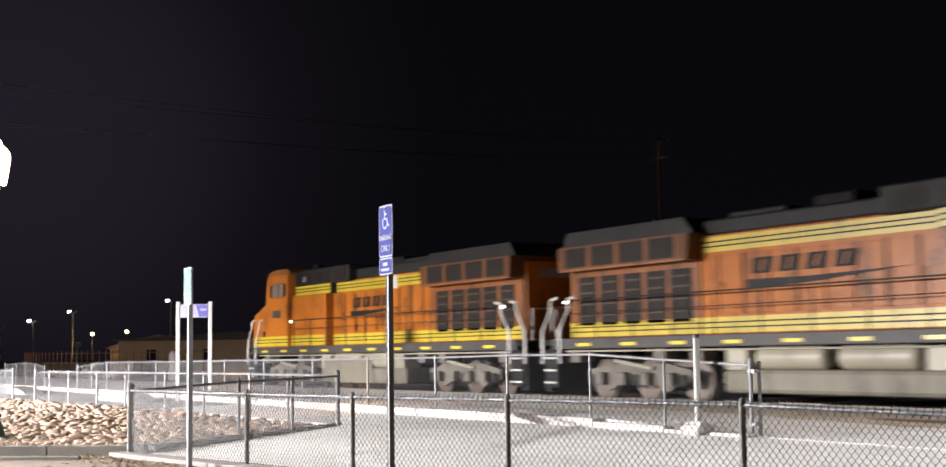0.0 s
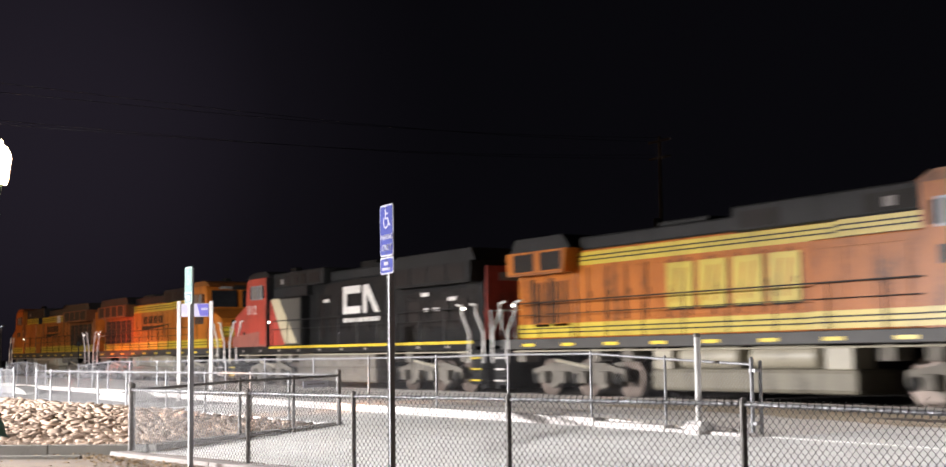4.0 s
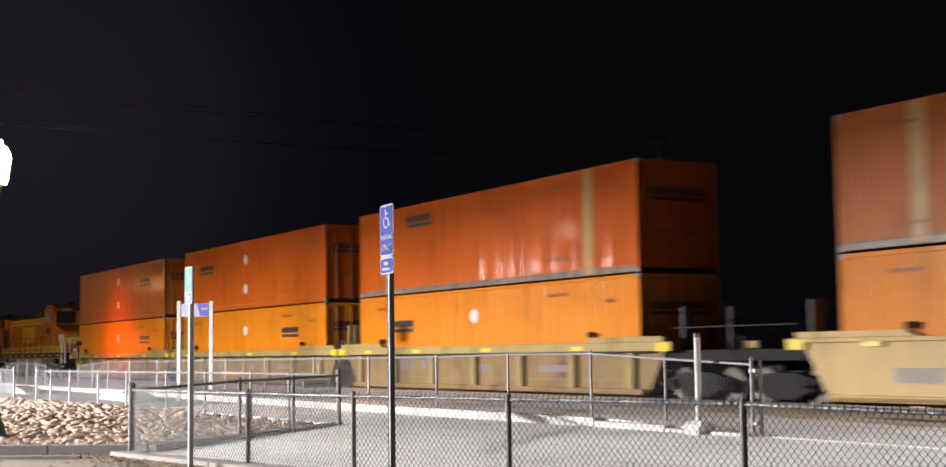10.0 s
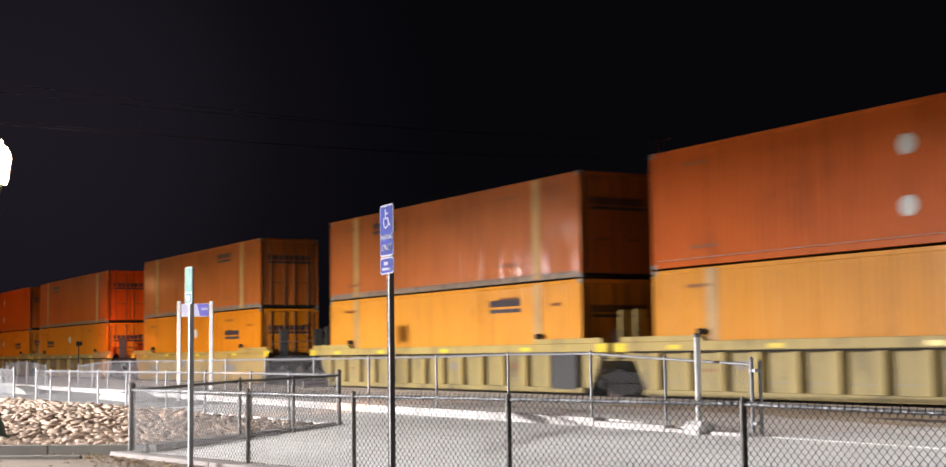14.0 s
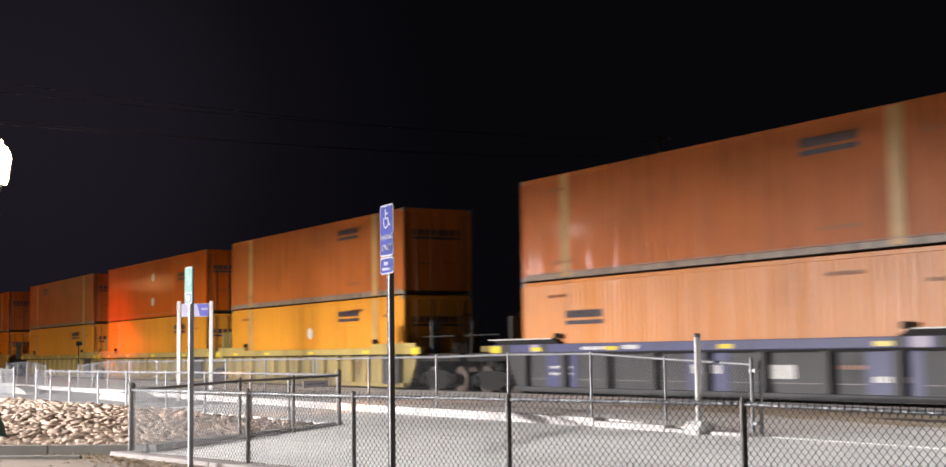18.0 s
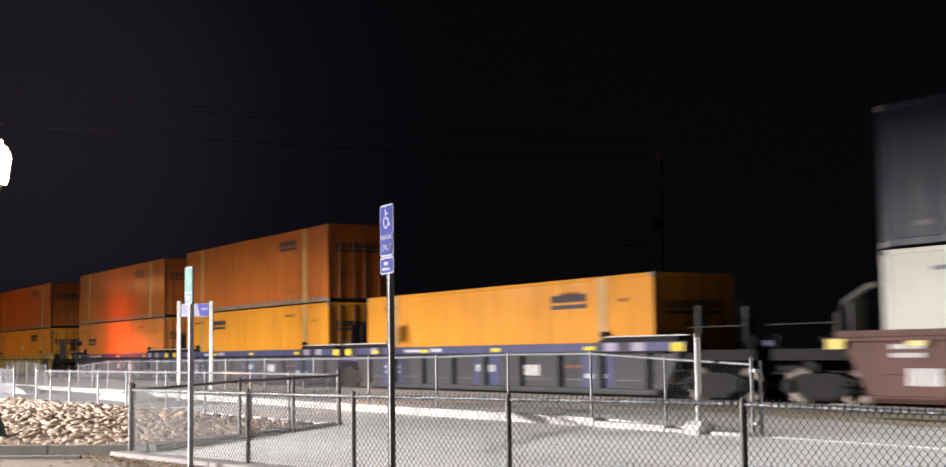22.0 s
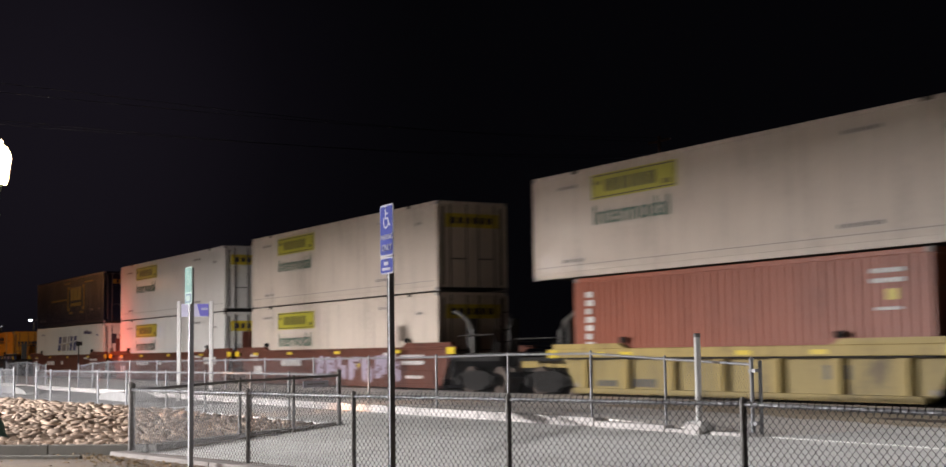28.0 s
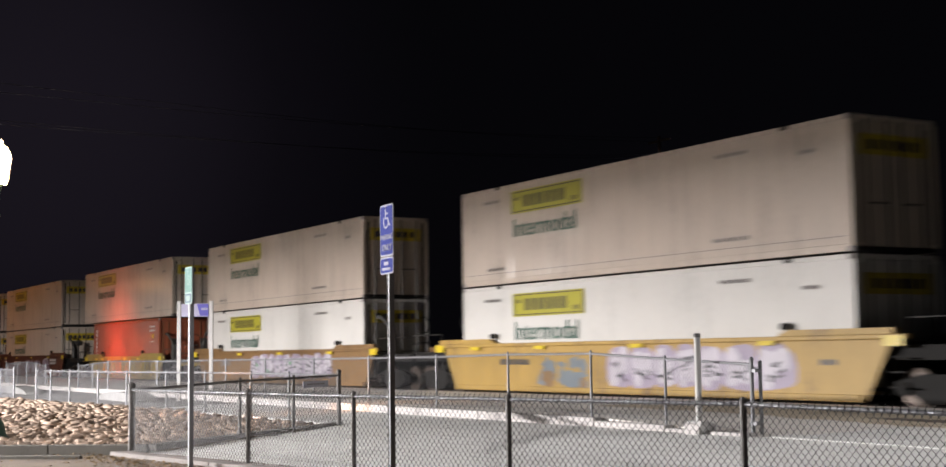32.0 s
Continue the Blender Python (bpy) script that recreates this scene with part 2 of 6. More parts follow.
BED_SOIL = mat("pale_gravel_soil", (0.405, 0.315, 0.2475), 0.95, var=0.4, scale=2.5, bump=0.5)
SAND = mat("sandy_gravel", (0.50, 0.42, 0.31), 0.95, var=0.4, scale=2.0, bump=0.5)
DIRT = mat("dry_dirt", (0.176, 0.136, 0.1), 0.95, var=0.4, scale=1.2, bump=0.5)
LOT_ASPHALT = mat("worn_asphalt", (0.060, 0.059, 0.060), 0.9, var=0.35, scale=0.8, bump=0.3)
GROUND = mat("bare_ground", (0.14, 0.12, 0.10), 0.95, var=0.4, scale=0.2, bump=0.4)
BALLAST = mat("ballast_stone", (0.17, 0.155, 0.14), 0.9, var=0.45, scale=5.0, bump=0.6)
ROCK = mat("river_rock", (0.37, 0.280, 0.218), 0.9, var=0.45, scale=4.0, bump=0.2, rand=0.4, dirt=(0.27, 0.195, 0.145), spec=0.15)
ROCKS = mat("river_rock_far", (0.37, 0.280, 0.218), 0.9, var=0.45, scale=4.0, bump=0.2, island=0.4, dirt=(0.27, 0.195, 0.145), spec=0.15)
LEAF = mat("dead_leaf", (0.20, 0.13, 0.06), 0.8, var=0.5, scale=6, island=0.4)
GALV = mat("galvanized_steel", (0.225, 0.225, 0.2363), 0.5, 0.35, var=0.25, scale=6, bump=0.03)
BLACK_VINYL = mat("black_coated_steel", (0.115, 0.106, 0.100), 0.45, 0.1, var=0.9, scale=14, spec=0.4, bump=0.5)
BLACK_WIRE = mat("worn_black_wire", (0.06, 0.057, 0.0552), 0.5, 0.0, var=0.3, scale=6, spec=0.2)
SIGN_BLUE = mat("blue_sign_sheeting", (0.050, 0.062, 0.25), 0.7, var=0.15, scale=3, spec=0.04)
SIGN_WHITE = mat("white_sign_sheeting", (0.46, 0.46, 0.52), 0.7, var=0.08, scale=3, spec=0.04)
SIGN_BACK = mat("faded_mint_sign_edge", (0.36, 0.47, 0.44), 0.8, 0.0, var=0.12, scale=4, spec=0.08)
POST_WHITE = mat("white_post_paint", (0.5117, 0.4992, 0.4867), 0.45, var=0.1, scale=4)
LILAC = mat("lilac_sign_face", (0.434, 0.42, 0.546), 0.5, var=0.1, scale=4)
GREEN_IRON = mat("dark_green_cast_iron", (0.03, 0.07, 0.055), 0.4, 0.2, var=0.3, scale=4)
GLASS_DARK = mat("dark_cab_glass", (0.015, 0.016, 0.018), 0.06, spec=0.8, var=0.1)
# cab side panes: pale grey with a faint glow of their own
CAB_PANE = glow("cab_lit_pane", (0.12, 0.115, 0.105), 0.05)
STEP_LIGHT = glow("step_light", (1.0, 0.97, 0.9), 4.0)
SILVER_RAIL = mat("worn_silver_rail", (0.16, 0.16, 0.17), 0.34, 0.45, var=0.8, scale=12, bump=0.3)
DUSTY_RED = mat("dusty_faded_red", (0.190, 0.062, 0.046), 0.6, var=0.5, scale=1.0, streak=0.7)
RUST_ROD = mat("rusty_lock_rod", (0.15, 0.070, 0.035), 0.6, var=0.4, scale=4, spec=0.2)
RAIL_STEEL = mat("rail_steel", (0.20, 0.17, 0.15), 0.35, 0.8, var=0.3, scale=6)
TIE_WOOD = mat("creosoted_tie", (0.06, 0.045, 0.035), 0.9, var=0.5, scale=4, bump=0.4, rand=0.2)
STUCCO = mat("tan_stucco", (0.30, 0.22, 0.14), 0.9, var=0.2, scale=0.6, bump=0.1)
ROOFING = mat("dark_roofing", (0.07, 0.06, 0.05), 0.85, var=0.3, scale=1)
PRINT = mat("faded_brown_print", (0.22, 0.075, 0.02), 0.5, var=0.4, scale=3)
LED_WHITE = glow("led_lamp_face", (0.86, 0.92, 1.0), 45.0)
LED_WARM = glow("neutral_lamp_face", (1.0, 0.90, 0.74), 30.0)
SODIUM = glow("sodium_lamp_face", (1.0, 0.62, 0.25), 25.0)
GLOBE = glow("warm_acorn_globe", (1.0, 0.60, 0.28), 34.0)
RED_LAMP = glow("red_signal_lens", (1.0, 0.02, 0.02), 18.0)

# ---- mesh helpers ----
MESHES = {}


def finish(bm, key, material, smooth=False):
    me = bpy.data.meshes.new(key)
    bm.normal_update()
    bm.to_mesh(me)
    bm.free()
    me.materials.append(material)
    if smooth:
        for f in me.polygons:
            f.use_smooth = True
    return me


def cached(key, material, build, smooth=False):
    full = f"{key}|{material.name}"
    if full not in MESHES:
        bm = bmesh.new()
        build(bm)
        MESHES[full] = finish(bm, key.split("|")[0], material, smooth)
    return MESHES[full]


def part(name, bm, material, parent, label="", at=None):
    me = bm if isinstance(bm, bpy.types.Mesh) else finish(bm, name, material)
    ob = new(name, me)
    ob.parent = parent
    if at is not None:
        ob.matrix_basis = at
    if label:
        ob["label"] = label
    return ob


def box(bm, x0, x1, y0, y1, z0, z1, bevel=0.0):
    v = [bm.verts.new((x, y, z)) for x in (x0, x1) for y in (y0, y1) for z in (z0, z1)]
    fs = [bm.faces.new([v[i] for i in q]) for q in ((0, 1, 3, 2), (4, 6, 7, 5), (0, 4, 5, 1), (2, 3, 7, 6), (0, 2, 6, 4), (1, 5, 7, 3))]
    if bevel:
        es = {e for f in fs for e in f.edges}
        bmesh.ops.bevel(bm, geom=list(es), offset=bevel, segments=2, affect="EDGES", profile=0.5)
    return bm


def boxed(*a, bevel=0.0):
    return box(bmesh.new(), *a, bevel=bevel)


def prism(bm, pts, y0, y1):
    """A side profile of (x, z) points, drawn out from y0 to y1."""
    a = [bm.verts.new((x, y0, z)) for x, z in pts]
    b = [bm.verts.new((x, y1, z)) for x, z in pts]
    bm.faces.new(a)
    bm.faces.new(b[::-1])
    for i in range(len(pts)):
        j = (i + 1) % len(pts)
        bm.faces.new((a[j], a[i], b[i], b[j]))
    bmesh.ops.recalc_face_normals(bm, faces=bm.faces[:])
    return bm


def tube(bm, pts, r, sides=8, caps=True):
    rings = []
    pts = [Vector(p) for p in pts]
    for i, p in enumerate(pts):
        d = (pts[min(i + 1, len(pts) - 1)] - pts[max(i - 1, 0)]).normalized()
        a = d.cross(Vector((0.13, 0.31, 0.94)) if abs(d.z) < 0.9 else Vector((1, 0, 0))).normalized()
        b = d.cross(a)
        rings.append([bm.verts.new(p + r * (math.cos(2 * math.pi * k / sides) * a + math.sin(2 * math.pi * k / sides) * b)) for k in range(sides)])
    for u, w in zip(rings, rings[1:]):
        for k in range(sides):
            j = (k + 1) % sides
            bm.faces.new((u[k], u[j], w[j], w[k]))
    if caps:
        bm.faces.new(rings[0][::-1])
        bm.faces.new(rings[-1])
    return bm


def lathe(bm, prof, sides=20, cx=0.0, cy=0.0):
    """(radius, height) rows turned about the upright axis."""
    rings = [[bm.verts.new((cx + r * math.cos(2 * math.pi * k / sides), cy + r * math.sin(2 * math.pi * k / sides), z)) for k in range(sides)] for r, z in prof]
    for u, w in zip(rings, rings[1:]):
        for k in range(sides):
            j = (k + 1) % sides
            bm.faces.new((u[k], u[j], w[j], w[k]))
    bm.faces.new(rings[0][::-1])
    bm.faces.new(rings[-1])
    return bm


def wheel_shape(bm, x, y0, y1, r, sides=24):
    """A wheel on a cross axle at x, from y0 to y1."""
    mid = []
    for y, rr in ((y0, r * 0.35), (y0, r * 0.8), (y0 + 0.01, r * 0.86), (y0, r), (y1, r * 1.0), (y1, r * 0.35)):
        mid.append([bm.verts.new((x + rr * math.cos(2 * math.pi * k / sides), y, rr * math.sin(2 * math.pi * k / sides))) for k in range(sides)])
    for u, w in zip(mid, mid[1:]):
        for k in range(sides):
            j = (k + 1) % sides
            bm.faces.new((u[k], u[j], w[j], w[k]))
    bm.faces.new(mid[0][::-1])
    bm.faces.new(mid[-1])
    return bm


def lettering(text, size, material, key):
    """Raised letters standing on the x axis, that face -y."""
    full = f"{key}|{material.name}"
    if full not in MESHES:
        cu = bpy.data.curves.new(key, "FONT")
        cu.body, cu.size, cu.extrude = text, size, 0.003
        tmp = bpy.data.objects.new(key, cu)
        scene.collection.objects.link(tmp)
        bpy.context.view_layer.update()
        me = bpy.data.meshes.new_from_object(tmp)
        bpy.data.objects.remove(tmp)
        me.transform(pose(0, 0, 0, 90))
        me.materials.clear()
        me.materials.append(material)
        MESHES[full] = me
    return MESHES[full]


def thing(name, label, category, group="", at=None, kind=""):
    ob = new(name)
    ob.empty_display_size = 0.2
    if at is not None:
        ob.matrix_basis = at
    return tagged(ob, label, category, group, kind)


# ---- ground and structure ----
def sheet(name, pts, z0, z1, material, label, category, bevel=0.0):
    """A slab with a polygon plan of (x, y, z) top points."""
    bm = bmesh.new()
    top = [bm.verts.new(p) for p in pts]
    low = [bm.verts.new((p[0], p[1], z0)) for p in pts]
    bm.faces.new(top)
    bm.faces.new(low[::-1])
    for i in range(len(pts)):
        j = (i + 1) % len(pts)
        bm.faces.new((top[j], top[i], low[i], low[j]))
    bmesh.ops.recalc_face_normals(bm, faces=bm.faces[:])
    ob = new(name, finish(bm, name, material))
    return tagged(ob, label, category, kind="structure")


sheet("ground", [(-1500, -1500, -0.06), (1500, -1500, -0.06), (1500, 1500, -0.06), (-1500, 1500, -0.06)], -0.4, 0, GROUND, "dark bare dusty ground under the night sky", "ground")
# parking area round the camera
sheet("parking_ground", [(-60, -2.5, 0.0), (30, -2.5, 0.0), (30, 8.8, 0.0), (-6.8, 8.6, 0.0), (-20.7, 5.8, 0.0), (-21.6, 3.4, 0.0), (-60, 3.2, 0.0)], -0.05, 0, DIRT, "dry dirt and gravel strip with scattered leaf litter", "ground")

# unseen dark ground, added so that less light bounces up at the train
sheet("parking_lot", [(-90, -45, -0.02), (40, -45, -0.02), (40, -2.5, -0.02), (-90, -2.5, -0.02)], -0.055, 0, LOT_ASPHALT, "dark worn asphalt of the lot behind the strip", "ground")


# platform along the track
PLAT_Z = 0.29
bm = bmesh.new()
rows = []
for x, y0, zf in ((-160, 14.25, PLAT_Z), (-20.4, 14.25, PLAT_Z), (-18.2, 14.25, 0.225), (-15.9, 14.25, 0.148), (-15.5, 14.7, 0.15), (-9, 14.7, 0.15), (40, 14.7, 0.15)):
    edge = [(x, y0, -0.05)] + [(x, y0 + (20.66 - y0) * q / 4, zf + (0.30 - zf) * q / 4) for q in range(5)] + [(x, 20.66, -0.05)]
    rows.append([bm.verts.new(p) for p in edge])
for u, w in zip(rows, rows[1:]):
    for k in range(len(u) - 1):
        bm.faces.new((u[k], w[k], w[k + 1], u[k + 1]))
tagged(new("platform", finish(bm, "platform", ASPHALT)), "sandy grey paved strip beside the railway track", "platform", kind="structure")
sheet("track_bed", [(-220, 20.7, 0.0), (60, 20.7, 0.0), (60, 27, 0.0), (-220, 27, 0.0)], -0.3, 0, BALLAST, "dark crushed stone ballast under the rails", "ballast")

# ---- things of the train ----


def ride(ob, u):
    walk(ob, [(t, pose(u - travelled(t), TRACK_Y, RAIL_Z)) for t in range(0, 33)])


RIDERS = []

def corrugated(bm, length, z0, z1, y, pitch, depth, seed):
    """A standing ribbed sheet at y; ribs sink by depth towards the middle (away from -y)."""
    rng = random.Random(seed)
    xs, n = [], max(1, round(length / pitch))
    step = length / n
    for i in range(n):
        a = i * step
        d = depth * rng.uniform(0.8, 1.15)
        xs += [(a, 0), (a + step * 0.44, 0), (a + step * 0.56, d), (a + step * 0.90, d)]
    xs.append((length, 0))
    low = [bm.verts.new((x, y + d, z0)) for x, d in xs]
    top = [bm.verts.new((x, y + d, z1)) for x, d in xs]
    for i in range(len(xs) - 1):
        bm.faces.new((low[i], low[i + 1], top[i + 1], top[i]))
    return bm


BOX_W, BOX_H = 2.59, 2.896


def mark_blocks(parent, name, x, z, w, h, material, count, seed, y=-1.302, gap=0.22, label=""):
    """A row of plain blocks, where lettering cannot be read."""
    rng = random.Random(seed)
    bm = bmesh.new()
    ws = [rng.uniform(0.7, 1.3) for _ in range(count)]
    unit = w / sum(ws)
    a = x
    if "block" in name:
        made = None
        for k in ws:
            made = part(name, boxed(a, a + unit * k * (1 - gap), y - 0.004, y, z, z + h), material, parent, label)
            a += unit * k
        bm.free()
        return made
    for k in ws:
        box(bm, a, a + unit * k * (1 - gap), y - 0.004, y, z, z + h)
        a += unit * k
    made = part(name, bm, material, parent, label)
    return tagged(made, kind="stuff") if name == "print_line" else made


def rect(parent, name, x0, x1, z0, z1, material, y=-1.302, label=""):
    return part(name, boxed(x0, x1, y - 0.004, y, z0, z1), material, parent, label)


def container(u, lift, paint, label, length=16.154, posts=None, pitch=0.205, depth=0.010, rail=None, foot=None, doors="rods", seed=1, stripe=True):
    c = thing("shipping_container", label, "container", "double-stacked containers", at=pose(u, TRACK_Y, RAIL_Z))
    RIDERS.append((c, u))
    W, z0, z1 = BOX_W / 2, lift, lift + BOX_H
    rail = rail or paint
    rod = ROD_GREY if paint in (WHITE_BOX, CLEAN_WHITE, CREAM_BOX, NAVY_BOX) else RUST_ROD
    k = f"{length:.1f}{lift:.2f}"
    for sgn in (1, -1):
        m = cached(f"side_panel|{k}|{pitch}|{seed % 4}|{sgn}", paint, lambda bm: (corrugated(bm, length - 0.24, z0 + 0.16, z1 - 0.10, -W + 0.012, pitch, depth, seed % 4), bmesh.ops.transform(bm, matrix=pose(0.12, 0, 0) if sgn > 0 else pose(length - 0.12, 0, 0, 0, 0, 180), verts=bm.verts[:])))
        part("side_panel", m, paint, c)
        a, b = (-W, -W + 0.09) if sgn > 0 else (W - 0.09, W)
        part("top_rail", cached(f"top_rail|{k}|{sgn}", rail, lambda bm: box(bm, 0.12, length - 0.12, a, b, z1 - 0.115, z1 - 0.01, 0.012)), rail, c)
        part("bottom_rail", cached(f"bottom_rail|{k}|{sgn}", foot or rail, lambda bm: box(bm, 0.12, length - 0.12, a, b, z0 + 0.02, z0 + 0.175, 0.012)), foot or rail, c)
        for i, x in enumerate((0.0, length - 0.15)):
            part("corner_post", cached(f"corner_post|{k}|{sgn}|{i}", paint, lambda bm: box(bm, x, x + 0.15, a - 0.004 * sgn, b, z0 + 0.12, z1 - 0.12, 0.012)), paint, c)
            for zc in (z0, z1 - 0.12):
                part("corner_casting", cached(f"corner_casting|{k}|{sgn}|{i}|{zc:.2f}", GREY_INK, lambda bm: box(bm, x - 0.004, x + 0.158, a - 0.006 * sgn, b, zc, zc + 0.118, 0.01)), GREY_INK, c)
        if posts:
            for i, x in enumerate((1.98, length - 1.98 - 0.42)):
                part("stacking_post", cached(f"stacking_post|{k}|{sgn}|{i}", posts, lambda bm: box(bm, x, x + 0.42, a - 0.003 * sgn, b, z0 + 0.05, z1 - 0.03, 0.015)), posts, c)
    part("roof", cached(f"roof|{k}", paint, lambda bm: box(bm, 0.05, length - 0.05, -W + 0.09, W - 0.09, z1 - 0.06, z1 - 0.03)), paint, c)
    part("floor", cached(f"floor|{k}", DARK_STEEL, lambda bm: box(bm, 0.05, length - 0.05, -W + 0.09, W - 0.09, z0 + 0.04, z0 + 0.15)), DARK_STEEL, c)
    part("front_wall", cached(f"front_wall|{k}", paint, lambda bm: (corrugated(bm, BOX_W - 0.3, z0 + 0.12, z1 - 0.1, 0.0, 0.26, 0.03, 3), bmesh.ops.transform(bm, matrix=pose(0.03, W - 0.15, 0, 0, 0, -90), verts=bm.verts[:]))), paint, c)
    part("door_header", cached(f"door_header|{k}", paint, lambda bm: box(bm, length - 0.09, length - 0.02, -W + 0.1, W - 0.1, z1 - 0.13, z1 - 0.01)), paint, c)
    for s in (-1, 1):
        y0, y1 = sorted((s * 0.012, s * (W - 0.16)))
        d = part("door", cached(f"door|{k}|{s}", paint, lambda bm: box(bm, length - 0.07, length - 0.03, y0, y1, z0 + 0.13, z1 - 0.14, 0.008)), paint, c)
        for y in (0.22, 0.82):
            part("lock_rod", cached(f"lock_rod|{k}|{s}|{y}", rod, lambda bm: tube(bm, [(length - 0.005, s * y, z0 + 0.1), (length - 0.005, s * y, z1 - 0.1)], 0.024, 6)), rod, d)
        part("hinge_strip", cached(f"hinge_strip|{k}|{s}", rod, lambda bm: box(bm, length - 0.03, length - 0.012, s * (W - 0.22) - 0.03, s * (W - 0.22) + 0.03, z0 + 0.2, z1 - 0.2)), rod, d)
        for q in range(4):
            part("door_crossbar", cached(f"door_crossbar|{k}|{s}|{q}", paint, lambda bm: box(bm, length - 0.03, length - 0.022, *sorted((s * 0.06, s * (W - 0.26))), z0 + 0.35 + q * 0.58, z0 + 0.41 + q * 0.58)), paint, d)
        part("door_latch", cached(f"door_latch|{k}|{s}", rod, lambda bm: box(bm, length - 0.03, length - 0.0, s * 0.24 - 0.0, s * 0.24 + s * 0.5 if s > 0 else s * 0.24, z0 + 1.02, z0 + 1.06) if s > 0 else box(bm, length - 0.03, length - 0.0, -0.74, -0.24, z0 + 1.02, z0 + 1.06)), rod, d)
    return c


def small_marks(c, lift, length, ink, seed):
    """The rows of tiny print near the top, bottom and ends."""
    for i, (x, z, w) in enumerate(((1.3, 2.42, 0.95), (length - 4.2, 2.45, 1.1), (length - 1.5, 2.2, 0.5), (1.5, 0.42, 1.0), (length - 4.4, 0.5, 1.3))):
        mark_blocks(c, "print_line", x, lift + z, w, 0.085, ink, 8, seed + i, gap=0.4)


def orange_logo(c, x, z, w=1.7):
    mark_blocks(c, "logo_block", x, z + 0.2, w, 0.20, NAVY_INK, 9, 5, gap=0.16, label="dark blocky company mark")
    rect(c, "logo_bar", x, x + w, z + 0.02, z + 0.13, NAVY_INK)


def end_logo(c, length, z, ink=NAVY_INK):
    bm = bmesh.new()
    for i in range(8):
        box(bm, length - 0.018, length - 0.012, -0.95 + i * 0.24, -0.95 + i * 0.24 + 0.18, z + 0.14, z + 0.34)
    box(bm, length - 0.018, length - 0.012, -0.95, 0.95, z, z + 0.09)
    part("door_logo", bm, ink, c)


def round_decal(c, x, z, r=0.24):
    bm = bmesh.new()
    ring = [(x + r * math.cos(a * math.pi / 4 + 0.39), z + r * 0.92 * math.sin(a * math.pi / 4 + 0.39)) for a in range(8)]
    prism(bm, ring, -1.307, -1.302)
    part("round_decal", bm, WHITE_INK, c, "white eight-sided decal")


LOW, HIGH = 0.31, 3.23
# left edge, lower (paint, logo x, logo z, posts), upper (the same), decals
OR_LABEL = "orange ribbed steel container with dark company mark"
ORANGE_STACKS = [
    (36.16, (ORANGE, 12.1, 1.95, None), (FADED_ORANGE, 12.2, 4.88, None), ((8.2, 5.34), (8.2, 4.08), (8.2, 2.31))),
    (55.51, (ORANGE, 11.9, 1.95, None), (GLOSSY_ORANGE, 2.26, 4.93, None), ((7.95, 5.32), (7.95, 4.08), (7.95, 2.31))),
    (74.65, (ORANGE, 2.3, 1.95, None), (DEEP_ORANGE, 3.57, 5.36, GOLD_POST), ((7.94, 2.36),)),
    (97.66, (ORANGE, 12.0, 1.97, None), (FADED_ORANGE, 11.0, 5.36, GOLD_POST), ((8.1, 2.3),)),
    (120.78, (YELLOW_ORANGE, 11.4, 2.38, GOLD_POST), (FADED_ORANGE, 3.63, 5.36, GOLD_POST), ()),
    (140.04, (YELLOW_ORANGE, 11.6, 2.37, GOLD_POST), (DEEP_ORANGE, 12.16, 4.88, None), ((8.22, 5.26), (8.21, 4.03))),
    (159.55, (YELLOW_ORANGE, 11.0, 2.41, GOLD_POST), (FADED_ORANGE, 11.0, 5.36, GOLD_POST), ((8.42, 2.06),)),
    (183.05, (SALMON, 2.2, 1.96, None), (FADED_ORANGE, 11.3, 5.36, GOLD_POST), ()),
    (202.68, (YELLOW_ORANGE, 3.62, 2.42, GOLD_POST), (FADED_ORANGE, 11.5, 5.34, GOLD_POST), ()),
    (222.15, (YELLOW_ORANGE, 11.57, 2.38, GOLD_POST), None, ()),
]
for i, (u, low, high, decals) in enumerate(ORANGE_STACKS):
    made = []
    for lift, spec in ((LOW, low), (HIGH, high)):
        if not spec:
            continue
        paint, lx, lz, posts = spec
        c = container(u, lift, paint, OR_LABEL + (" and pale stacking posts" if posts else ""), posts=posts, foot=WORN_RAIL if posts and lift > 1 else None, seed=i * 2 + (lift > 1))
        orange_logo(c, lx, lz)
        small_marks(c, lift, 16.154, PRINT, i)
        end_logo(c, 16.154, lift + 1.85)
        rect(c, "seam_strip", 0.2, 15.95, lift + 0.19, lift + 0.205, GREY_INK, y=-1.299)
        made.append((lift, c))
    for dx, dz in decals:
        c = [m for lift, m in made if lift < dz][-1]
        round_decal(c, dx, dz)


